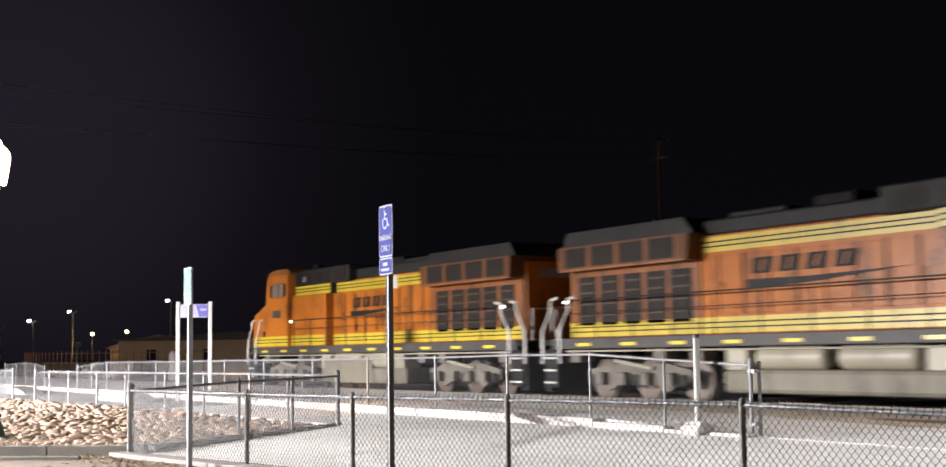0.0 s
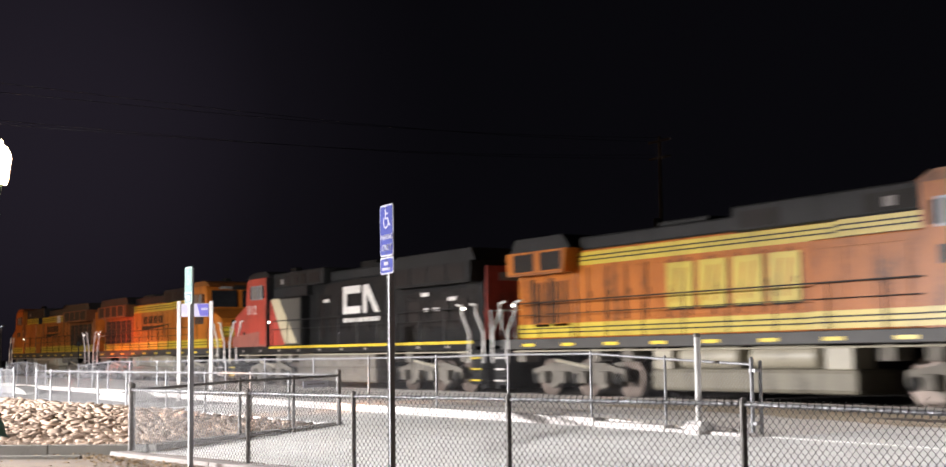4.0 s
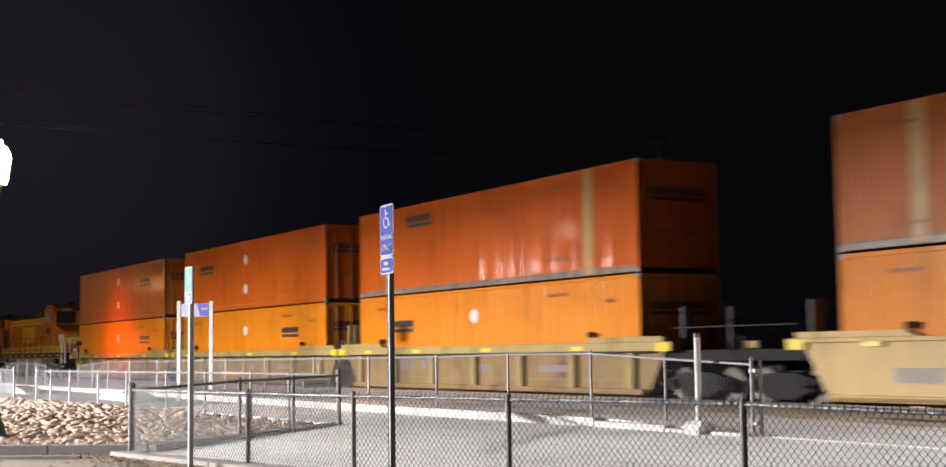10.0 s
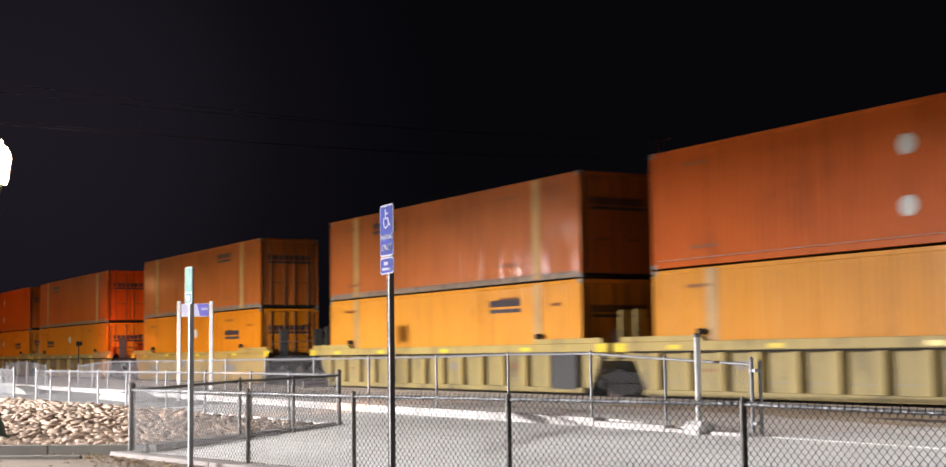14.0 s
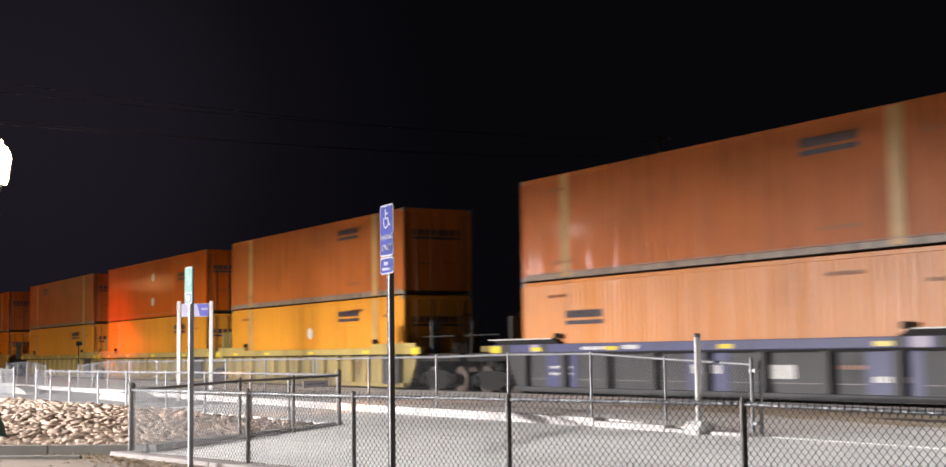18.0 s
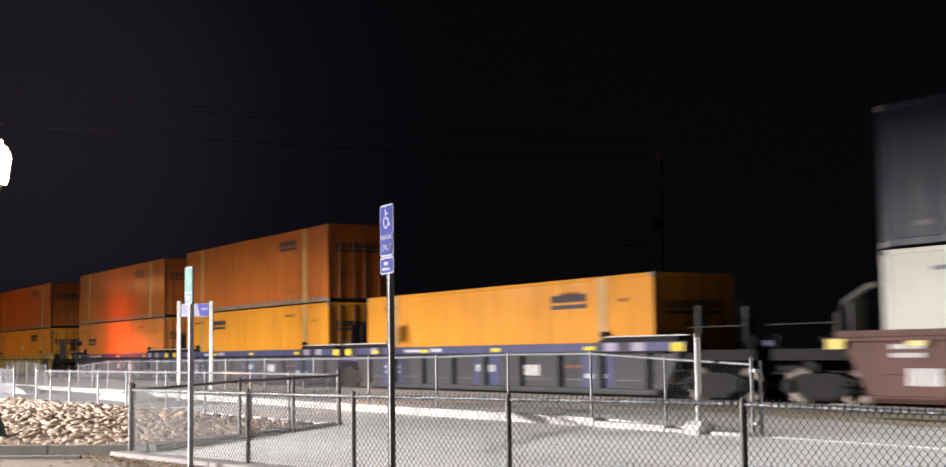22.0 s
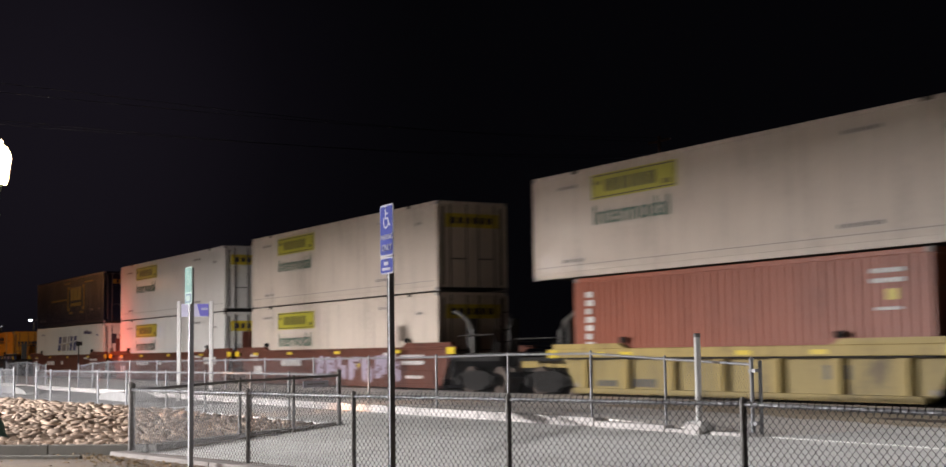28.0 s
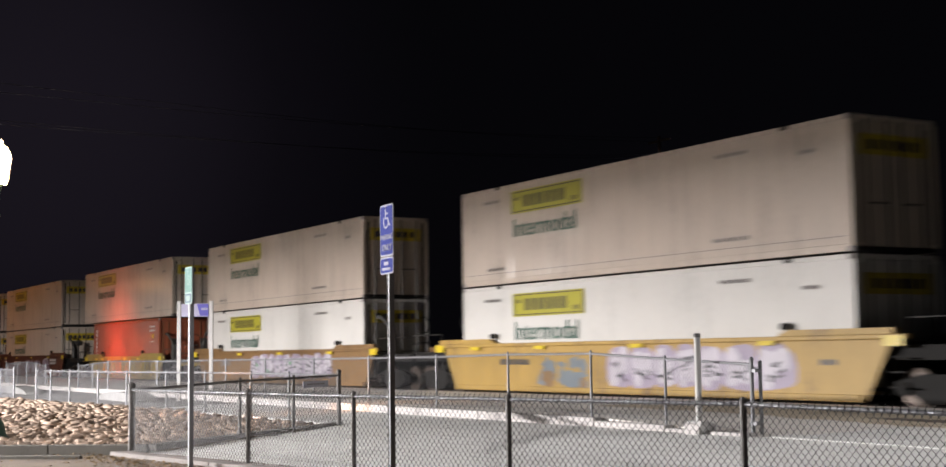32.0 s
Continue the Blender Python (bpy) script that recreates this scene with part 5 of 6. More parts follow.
for x0, x1, z0, z1 in ((11.02, 11.34, 2.72, 3.72), (11.02, 12.47, 3.45, 3.72), (11.02, 12.47, 2.72, 2.98)):
    box(bm, x0, x1, -1.04, -1.026, z0, z1)
part("logo_block", bm, RAIL_WHITE, lo, "white open ring company mark")
box_bar = boxed(12.70, 12.98, -1.04, -1.026, 2.72, 3.72)
part("logo_block", box_bar, RAIL_WHITE, lo, "white upright company mark")
part("logo_block", prism(bmesh.new(), [(12.72, 3.72), (13.14, 3.72), (14.02, 2.72), (13.60, 2.72)], -1.04, -1.026), RAIL_WHITE, lo, "white slanted company mark")
mark_blocks(lo, "print_line", 11.02, 2.42, 3.0, 0.16, RAIL_WHITE, 9, 56, y=-1.026, gap=0.2)
part("road_number", lettering("3112", 0.52, WHITE_INK, "road_number"), WHITE_INK, lo, "white road number", at=pose(2.65, -1.538, 2.95))
for x, z, w in ((17.2, 3.1, 0.5), (19.0, 2.9, 0.5), (17.4, 2.6, 0.3), (18.0, 2.6, 0.4), (9.4, 3.2, 0.5)):
    B("white_placard", x, x + w, -1.1, -1.09, z, z + 0.12, RAIL_WHITE)

OLD_ORANGE_SCHEME = dict(ORANGE_SCHEME, dark_doors=False, radiator=LOCO_ORANGE, wing=18.1, cabinet_end=11.5, sash=GALV, cab_back=0.95, wing_paint=LOCO_ORANGE)
lo, B, P, X = loco(11.75, "orange freight locomotive with large yellow block lettering shapes", LOCO_ORANGE, LOCO_GREY, LOCO_YELLOW, False, OLD_ORANGE_SCHEME)
for i in range(4):
    x = 8.05 + i * 1.22
    rect(lo, "logo_shadow", x + 0.03, x + 1.05, 2.24, 3.36, LOCO_BLACK, y=-1.022)
    plate = rect(lo, "logo_block", x, x + 1.0, 2.28, 3.40, LOCO_YELLOW, y=-1.028, label="yellow block with notches")
    bm = bmesh.new()
    for lean in (0.34, 0.66):
        prism(bm, [(x + lean - 0.14, 2.42), (x + lean - 0.07, 2.42), (x + lean + 0.09, 3.26), (x + lean + 0.02, 3.26)], -1.0345, -1.0325)
    part("notch", bm, LOCO_ORANGE, plate)
mark_blocks(lo, "number_block", 16.95, 2.83, 1.35, 0.36, SILL_GREY, 4, 58, y=-1.54)
rect(lo, "yellow_nose_side", 19.75, 21.38, 2.35, 2.75, LOCO_YELLOW, y=-1.424)
rect(lo, "white_patch", 20.0, 20.8, 2.02, 2.25, RAIL_WHITE, y=-1.43)

# ---- fences ----


def chain_mesh(bm_pts, a, b, z_a, z_b, base_a, base_b, pitch, r):
    """Woven wire between two posts: pairs of leaning wires, as thin three-sided rods."""
    verts, faces = bm_pts
    a, b = Vector(a), Vector(b)
    d = (b - a)
    length = d.length
    d.normalize()
    nrm = Vector((-d.y, d.x, 0))
    n = int(length / pitch)
    for i in range(-1, n + 1):
        for ph in (0, 1):
            pts = []
            x = i * pitch + ph * pitch / 2
            rows = int(1.3 / (pitch / 2)) + 2
            for k in range(rows):
                px = x + (pitch / 2 if (k + ph) % 2 else 0.0)
                if px < 0 or px > length:
                    continue
                t = px / length
                lo, hi = base_a + (base_b - base_a) * t + 0.04, z_a + (z_b - z_a) * t + 0.012
                pz = lo + k * pitch * 0.55
                if pz > hi:
                    continue
                p = a + d * px
                pts.append(Vector((p.x, p.y, pz)) + nrm * (0.006 if (k + ph) % 2 else -0.006))
            for p, q in zip(pts, pts[1:]):
                o = len(verts)
                side = nrm * r
                up = (q - p).cross(nrm).normalized() * r
                for base in (p, q):
                    verts += [tuple(base + side), tuple(base - side * 0.5 + up * 0.87), tuple(base - side * 0.5 - up * 0.87)]
                faces += [(o, o + 1, o + 4, o + 3), (o + 1, o + 2, o + 5, o + 4), (o + 2, o, o + 3, o + 5)]


def fence(label, posts, post_r, rail_r, metal, wire, pitch=0.075, wire_r=0.0026, caps=True, group="chain-link fences", gaps=(), rail=None):
    """posts: (x, y, base height, rail height)."""
    f = thing("chain_link_fence", label, "fence", group)
    for i, (x, y, b, t) in enumerate(posts):
        ends = i in (0, len(posts) - 1)
        r = post_r * (1.35 if ends else 1.0)
        bm = tube(bmesh.new(), [(x, y, b - 0.05), (x, y, t + (0.05 if ends else 0.0))], r, 12)
        p = part("post", bm, metal, f)
        if caps:
            part("post_cap", lathe(bmesh.new(), [(r * 1.12, 0), (r * 1.15, 0.03), (r * 0.8, 0.055), (r * 0.2, 0.07)], 12), metal, p, at=pose(x, y, t + (0.05 if ends else -0.005)))
        for z in (b + 0.15, (b + t) / 2, t - 0.12):
            part("tie_band", cached(f"tie_band|{r:.3f}", metal, lambda bm: lathe(bm, [(r * 1.12, 0), (r * 1.12, 0.02)], 10)), metal, p, at=pose(x, y, z))
    for i, (p, q) in enumerate(zip(posts, posts[1:])):
        if i in gaps:
            continue
        part("top_rail", tube(bmesh.new(), [(p[0], p[1], p[3]), (q[0], q[1], q[3])], rail_r, 10), rail or metal, f)
        part("bottom_wire", tube(bmesh.new(), [(p[0], p[1], p[2] + 0.05), (q[0], q[1], q[2] + 0.05)], 0.004, 5), wire, f)
        vf = ([], [])
        chain_mesh(vf, (p[0], p[1], 0), (q[0], q[1], 0), p[3], q[3], p[2], q[2], pitch, wire_r)
        me = bpy.data.meshes.new("chain_mesh")
        me.from_pydata(vf[0], [], vf[1])
        me.materials.append(wire)
        tagged(part("chain_mesh", me, wire, f), kind="stuff")
        me2 = bmesh.new()
        n = int(math.dist(p[:2], q[:2]) / pitch)
        for k in range(n):
            t = (k + 0.5) / n
            x, y, z = (p[j] + (q[j] - p[j]) * t for j in (0, 1, 3))
            ux, uy = (q[0] - p[0]) / math.dist(p[:2], q[:2]), (q[1] - p[1]) / math.dist(p[:2], q[:2])
            side = 1 if (-uy) * (-x) + ux * (-y) > 0 else -1
            ox, oy = -uy * side * (rail_r + 0.004), ux * side * (rail_r + 0.004)
            tube(me2, [(x + ox - ux * 0.02, y + oy - uy * 0.02, z - rail_r - 0.012), (x + ox, y + oy, z), (x + ox * 0.4, y + oy * 0.4, z + rail_r + 0.02), (x + ux * 0.012, y + uy * 0.012, z + rail_r + 0.032)], wire_r * 1.3, 4, False)
        tagged(part("selvage", me2, wire, f), kind="stuff")
    return f


def along(p, q, n):
    return [tuple(p[j] + (q[j] - p[j]) * i / n for j in range(4)) for i in range(n + 1)]


# near black fence, from its corner towards the camera's side
NEAR = [(-20.47, 6.00, -0.02, 0.97), (-18.65, 6.31, 0.0, 0.965), (-17.11, 6.56, 0.0, 0.965), (-14.70, 6.94, 0.0, 0.965), (-12.25, 7.56, 0.0, 0.965), (-9.42, 8.266, 0.0, 0.965), (-6.6, 8.62, 0.0, 0.925), (-3.8, 8.97, 0.0, 0.91)]
fence("black coated chain-link fence along the concrete walk", NEAR, 0.030, 0.021, BLACK_VINYL, BLACK_WIRE, wire_r=0.0036, rail=SILVER_RAIL)
fence("black coated chain-link fence beside the river rocks", [(-20.48, 6.02, -0.02, 0.96), (-22.67, 8.54, 0.0, 1.02), (-23.65, 9.95, 0.0, 1.03), (-24.72, 11.36, 0.02, 1.05)], 0.032, 0.021, BLACK_VINYL, BLACK_WIRE, wire_r=0.0027)
# galvanized fences
S1 = [(-24.95, 11.45, 0.03, 1.05), (-27.7, 11.55, 0.03, 1.05), (-29.95, 11.55, 0.03, 1.05), (-32.8, 11.45, 0.03, 1.05), (-35.4, 11.30, 0.03, 1.05), (-38.0, 11.0, 0.0, 1.05), (-40.2, 10.8, 0.0, 1.05), (-42.9, 10.65, 0.0, 1.05), (-44.9, 10.55, 0.0, 1.05), (-46.9, 10.55, 0.0, 1.05)]
fence("galvanized chain-link fence between walk and rocks", S1, 0.027, 0.021, GALV, GALV, wire_r=0.0017)
fence("galvanized chain-link fence by the walk's opening", [(-50.8, 10.65, 0.0, 1.07), (-53.6, 10.75, 0.0, 1.07), (-56.5, 10.9, 0.0, 1.07)], 0.027, 0.021, GALV, GALV, wire_r=0.0017)
S2 = [(-16.08, 14.3, 0.16, 1.22), (-18.2, 14.3, 0.25, 1.31), (-20.33, 14.3, PLAT_Z, 1.41), (-23.16, 14.3, PLAT_Z, 1.41), (-26.1, 14.3, PLAT_Z, 1.375), (-29.43, 14.3, PLAT_Z, 1.36), (-32.65, 14.3, PLAT_Z, 1.35), (-36.0, 14.3, PLAT_Z, 1.345), (-39.13, 14.3, PLAT_Z, 1.335), (-42.5, 14.3, PLAT_Z, 1.32), (-45.8, 14.3, PLAT_Z, 1.31), (-49.0, 14.3, PLAT_Z, 1.31), (-51.85, 14.3, 0.25, 1.30), (-54.0, 14.3, 0.15, 1.22), (-56.2, 14.3, 0.08, 1.13)]
fence("galvanized chain-link fence along the raised trackside walk", S2, 0.024, 0.021, GALV, GALV, wire_r=0.0019)
fence("galvanized chain-link fence with an arched top rail", [(-61.8, 14.3, 0.08, 1.12), (-63.6, 14.3, 0.1, 1.24), (-65.5, 14.3, 0.12, 1.30), (-67.5, 14.3, 0.12, 1.27), (-70.0, 14.3, 0.12, 1.2)], 0.024, 0.021, GALV, GALV, wire_r=0.0019)

gp = thing("gate_post", "galvanized gate post beside the fence end", "post", at=pose(-16.0, 14.40, 0.1))
part("pipe", tube(bmesh.new(), [(0, 0, 0), (0, 0, 1.14)], 0.03, 12), GALV, gp)
part("cap", lathe(bmesh.new(), [(0.034, 1.14), (0.03, 1.17), (0.01, 1.18)], 12), GALV, gp)
for z in (0.2, 1.0):
    part("hinge", boxed(-0.13, 0.02, -0.12, 0.02, z, z + 0.05), GALV, gp)

# small notice on the black fence
nb = thing("fence_notice", "small grey-white notice plate wired to a fence", "sign")
part("plate", boxed(-0.50, 0.50, -0.01, 0.01, -0.06, 0.06, bevel=0.004), SIGN_WHITE, nb)
mark_blocks(nb, "print_line", -0.36, -0.012, 0.72, 0.026, GREY_INK, 9, 61, y=-0.0105, gap=0.35)
nb.matrix_basis = pose(-24.11, 10.60, 0.905, 0, 0, 128.5)

# ---- parking signs ----


def wheelchair(parent, at, ink, s=1.0):
    """The plain access symbol: head, back, seat, leg, wheel ring."""
    bm = bmesh.new()
    tube(bm, [(0.055 * s * math.cos(q * 0.3 + 2.4), 0, 0.058 * s * math.sin(q * 0.3 + 2.4) - 0.03 * s) for q in range(15)], 0.0085 * s, 6)
    tube(bm, [(-0.012 * s, 0, 0.085 * s), (-0.006 * s, 0, 0.0), (0.05 * s, 0, 0.0), (0.075 * s, 0, -0.065 * s), (0.1 * s, 0, -0.06 * s)], 0.010 * s, 6)
    tube(bm, [(-0.006 * s, 0, 0.045 * s), (0.045 * s, 0, 0.045 * s)], 0.008 * s, 6)
    lathe(bm, [(0.002, 0.098 * s), (0.017 * s, 0.106 * s), (0.019 * s, 0.118 * s), (0.014 * s, 0.13 * s), (0.002, 0.136 * s)], 10, -0.012 * s, 0)
    for v in bm.verts:
        v.co.y *= 0.12
    return part("access_symbol", bm, ink, parent, "white wheelchair symbol", at=at)


def plate(bm, w, z0, z1, y0, y1, r=0.03):
    pts = []
    for cx, cz, a0 in ((w / 2 - r, z1 - r, 0), (-w / 2 + r, z1 - r, 90), (-w / 2 + r, z0 + r, 180), (w / 2 - r, z0 + r, 270)):
        for k in range(5):
            an = radians(a0 + k * 22.5)
            pts.append((cx + r * math.cos(an), cz + r * math.sin(an)))
    return prism(bm, pts, y0, y1)


sg = thing("parking_sign", "blue accessible parking sign on a galvanized square post", "sign", "parking signs")
part("post", boxed(-0.028, 0.028, 0.006, 0.056, -0.1, 2.78, bevel=0.004), GALV, sg)
# punched holes, widened to a dark strip that paints the post's shaded half
bm = bmesh.new()
for k in range(40):
    box(bm, -0.024, 0.006, 0.0045, 0.0058, 0.05 + k * 0.055, 0.1 + k * 0.055)
part("post_holes", bm, DARK_STEEL, sg)
face = part("sign_panel", plate(bmesh.new(), 0.305, 2.325, 2.79, -0.004, 0.004), SIGN_WHITE, sg, "white-edged blue panel")
part("blue_field", plate(bmesh.new(), 0.28, 2.338, 2.777, -0.007, -0.0042, 0.022), SIGN_BLUE, face)
wheelchair(face, pose(-0.005, -0.0085, 2.665), SIGN_WHITE, 0.95)
part("word", lettering("PARKING", 0.066, SIGN_WHITE, "word_parking"), SIGN_WHITE, face, at=pose(-0.128, -0.0085, 2.475))
part("word_patch", boxed(-0.132, 0.132, -0.0085, -0.0072, 2.462, 2.535), SIGN_BLUE, face)
part("word", lettering("ONLY", 0.082, SIGN_WHITE, "word_only"), SIGN_WHITE, face, at=pose(-0.1, -0.0085, 2.375))
low = part("lower_panel", plate(bmesh.new(), 0.305, 2.165, 2.315, -0.004, 0.004), SIGN_WHITE, sg, "small white-edged blue panel")
part("blue_field", plate(bmesh.new(), 0.28, 2.177, 2.303, -0.007, -0.0042, 0.022), SIGN_BLUE, low)
mark_blocks(low, "print_line", -0.05, 2.245, 0.1, 0.03, SIGN_WHITE, 3, 71, y=-0.0075)
mark_blocks(low, "print_line", -0.09, 2.2, 0.18, 0.022, SIGN_WHITE, 6, 72, y=-0.0075)
for z in (2.76, 2.35, 2.29):
    part("bolt", lathe(bmesh.new(), [(0.008, 0), (0.006, 0.005)], 8), DARK_STEEL, sg, at=pose(0, -0.0085, z, 90))
SIGN_AT, SIGN2_AT = (-10.993, 5.532, 0.0), (-17.66, 5.935, 0.0)
sg.matrix_basis = pose(*SIGN_AT, 0, 0, -4)

s2 = thing("parking_sign", "narrow pale green sign panel on a galvanized steel post", "sign", "parking signs")
part("post", boxed(-0.03, 0.03, 0.006, 0.066, -0.1, 2.63, bevel=0.004), GALV, s2)
face = part("sign_panel", plate(bmesh.new(), 0.305, 2.15, 2.64, -0.004, 0.004), SIGN_BACK, s2, "white-edged pale green panel")
MINT = mat("faded_green_sheeting", (0.17, 0.28, 0.25), 0.8, var=0.2, scale=5, spec=0.08)
PALE_MINT = mat("pale_mint_symbol", (0.30, 0.38, 0.36), 0.8, var=0.1, scale=5, spec=0.08)
part("symbol_field", plate(bmesh.new(), 0.275, 2.305, 2.625, -0.007, -0.0042, 0.02), MINT, face)
wheelchair(face, pose(-0.005, -0.0085, 2.48), PALE_MINT, 0.85)
part("lower_field", plate(bmesh.new(), 0.25, 2.165, 2.285, -0.007, -0.0042, 0.02), mat("faded_grey_blue_sheeting", (0.14, 0.18, 0.22), 0.8, var=0.2, scale=5, spec=0.08), face)
part("lower_label", plate(bmesh.new(), 0.17, 2.185, 2.262, -0.009, -0.0072, 0.015), PALE_MINT, face)
s2.matrix_basis = pose(*SIGN2_AT, 0, 0, -1)

# station sign on two white posts
st = thing("station_sign", "white two-post station sign with lilac and blue board", "sign")
SA, SB = Vector((-40.9, 13.45, 0)), Vector((-40.4, 14.30, 0))
dv = (SB - SA)
ang = math.degrees(math.atan2(dv.y, dv.x))
wd = dv.length
for x in (0, wd):
    part("post", boxed(x - 0.055, x + 0.055, -0.05, 0.05, 0.05, 3.1, bevel=0.008), POST_WHITE, st)
bd = part("board", boxed(0.075, wd - 0.075, -0.04, 0.04, 2.62, 3.02, bevel=0.006), LILAC, st, "lilac-white board")
part("blue_corner", prism(bmesh.new(), [(wd * 0.66, 2.64), (wd - 0.085, 2.64), (wd - 0.085, 3.005), (wd * 0.56, 3.005)], -0.05, -0.042), mat("violet_blue_sheeting", (0.12, 0.11, 0.42), 0.5, var=0.15, scale=3), bd)
mark_blocks(bd, "print_line", 0.18, 2.78, 0.36, 0.08, LILAC, 5, 75, y=-0.0425)
mark_blocks(bd, "print_line", wd * 0.70, 2.82, 0.2, 0.07, SIGN_WHITE, 3, 76, y=-0.052)
st.matrix_basis = pose(SA.x, SA.y, 0.05, 0, 0, ang)

# white pipe marker by the trackside fence
pm = thing("marker_post", "white pipe marker post with black cap on concrete footing", "post")
part("pipe", tube(bmesh.new(), [(0, 0, 0.12), (0, 0, 1.5)], 0.052, 16), POST_WHITE, pm)
part("cap", lathe(bmesh.new(), [(0.055, 1.48), (0.056, 1.535), (0.04, 1.545)], 16), BLACK_VINYL, pm)
part("footing", boxed(-0.18, 0.2, -0.18, 0.18, -0.12, 0.13, bevel=0.03), KERB_WHITE, pm)
part("footing_pipe", tube(bmesh.new(), [(-0.28, 0.05, 0.08), (0.26, -0.1, 0.1)], 0.085, 12), POST_WHITE, pm)
pm.matrix_basis = pose(-17.05, 14.05, 0.17)

# ---- lamps ----
ac = thing("street_lamp", "lit warm acorn globe street lamp on green iron post", "lamp")
part("base", lathe(bmesh.new(), [(0.31, 0), (0.32, 0.10), (0.25, 0.17), (0.21, 0.34), (0.13, 0.50), (0.09, 0.72)], 16), GREEN_IRON, ac)
part("pole", lathe(bmesh.new(), [(0.075, 0.7), (0.05, 3.9), (0.09, 4.0), (0.06, 4.1), (0.08, 4.36), (0.11, 4.50), (0.12, 4.54)], 16), GREEN_IRON, ac)
part("globe", lathe(bmesh.new(), [(0.19, 4.545), (0.205, 4.6), (0.232, 4.8), (0.252, 4.96), (0.255, 5.04), (0.24, 5.11), (0.19, 5.19), (0.13, 5.24), (0.10, 5.26), (0.115, 5.29), (0.10, 5.33), (0.03, 5.355)], 28), GLOBE, ac, "glowing warm globe")
part("finial", lathe(bmesh.new(), [(0.03, 5.355), (0.03, 5.38), (0.015, 5.44)], 12), GREEN_IRON, ac)
part("footing", lathe(bmesh.new(), [(0.36, -0.15), (0.36, 0.0)], 20), KERB_GREY, ac)
ac.matrix_basis = pose(-24.95, 4.865, -0.02)
for f in ac.children[2].data.polygons:
    f.use_smooth = True

# poles out of view; the last three only go with the added walk fills
for at, watts, wide in LOT_LAMPS:
    lp = thing("lot_lamp", "parking lot lamp head on a tall steel pole", "lamp", "parking lot lamps", at=pose(at[0], at[1], 0))
    part("pole", lathe(bmesh.new(), [(0.11, 0), (0.07, at[2] - 0.15)], 12, 0, -0.75), SILL_GREY, lp)
    part("arm", boxed(-0.05, 0.05, -0.8, 0.0, at[2] + 0.02, at[2] + 0.1), SILL_GREY, lp)
    for k in range(5 if wide > 1 else 1):
        hx = (k - 2) * 0.6 if wide > 1 else 0.0
        part("head", boxed(hx - 0.25, hx + 0.25, -0.3, 0.3, at[2], at[2] + 0.12, bevel=0.02), SILL_GREY, lp)

lp = thing("street_lamp", "tall street lamp with round lit globe", "lamp", at=pose(STREET_GLOBE[0], STREET_GLOBE[1], 0))
part("pole", lathe(bmesh.new(), [(0.11, 0), (0.07, STREET_GLOBE[2] - 0.36)], 12), SILL_GREY, lp)
part("collar", lathe(bmesh.new(), [(0.16, STREET_GLOBE[2] - 0.42), (0.2, STREET_GLOBE[2] - 0.36)], 12), SILL_GREY, lp)

# sodium street lamp beside the crossing
SODIUM_AT = (-99.0, 11.5, 6.8)
bulb = bpy.data.lights.new("sodium_light", "POINT")
bulb.energy, bulb.color, bulb.shadow_soft_size = 1000, (1.0, 0.44, 0.17), 0.5
new("sodium_light", bulb).matrix_world = Matrix.Translation(SODIUM_AT)
lp = thing("street_lamp", "sodium street lamp on a grey pole beside the crossing", "lamp", at=pose(SODIUM_AT[0], SODIUM_AT[1], 0))
part("pole", lathe(bmesh.new(), [(0.11, 0), (0.07, SODIUM_AT[2] - 0.36)], 12), SILL_GREY, lp)
part("collar", lathe(bmesh.new(), [(0.16, SODIUM_AT[2] - 0.42), (0.2, SODIUM_AT[2] - 0.36)], 12), SILL_GREY, lp)

# far lights and buildings behind the track
for k, (x, y, h, m, s, r) in enumerate(((-143.7, 32.0, 5.3, LED_WHITE, 1, 0.20), (-141.63, 35.48, 6.2, LED_WHITE, 1, 0.24), (-136.4, 44.1, 7.2, LED_WHITE, 1, 0.27), (-149.46, 29.93, 4.9, LED_WHITE, 1, 0.12))):
    lp = thing("far_lamp", "tall lamp post with white lit head", "lamp", "far lamp posts", at=pose(x, y, 0))
    part("pole", lathe(bmesh.new(), [(0.12, 0), (0.08, h)], 8), SILL_GREY, lp)
    part("head", boxed(-0.14, 0.14, -0.5, -0.2, h, h + 0.14, bevel=0.04), LED_WHITE, lp, "glowing white lamp head")
    part("second_head", boxed(-0.2, 0.2, 0.15, 0.5, h - 0.0, h + 0.1), SILL_GREY, lp)
for x, y, h, r, m in ((-140.8, 37.3, 4.0, 0.16, SODIUM), (-139.0, 40.3, 4.15, 0.15, SODIUM)):
    lp = thing("far_lamp", "far street lamp with warm light", "lamp", "far lamp posts", at=pose(x, y, 0))
    part("pole", lathe(bmesh.new(), [(0.09, 0), (0.06, h - 0.1)], 8), SILL_GREY, lp)
    part("globe", lathe(bmesh.new(), [(0.04, h - 0.17), (0.16, h - 0.06), (0.17, h + 0.05), (0.04, h + 0.17)], 10), m, lp, "glowing warm lamp")
# warm fill on the house: one at a far street lamp, one added without a lamp
for x, y, h in ((-140.8, 37.3, 3.7), (-126.5, 37.0, 3.6)):
    far_bulb = bpy.data.lights.new("far_street_light", "POINT")
    far_bulb.energy, far_bulb.color, far_bulb.shadow_soft_size = 1400, (1.0, 0.66, 0.34), 0.2
    new("far_street_light", far_bulb).matrix_world = Matrix.Translation((x, y, h))

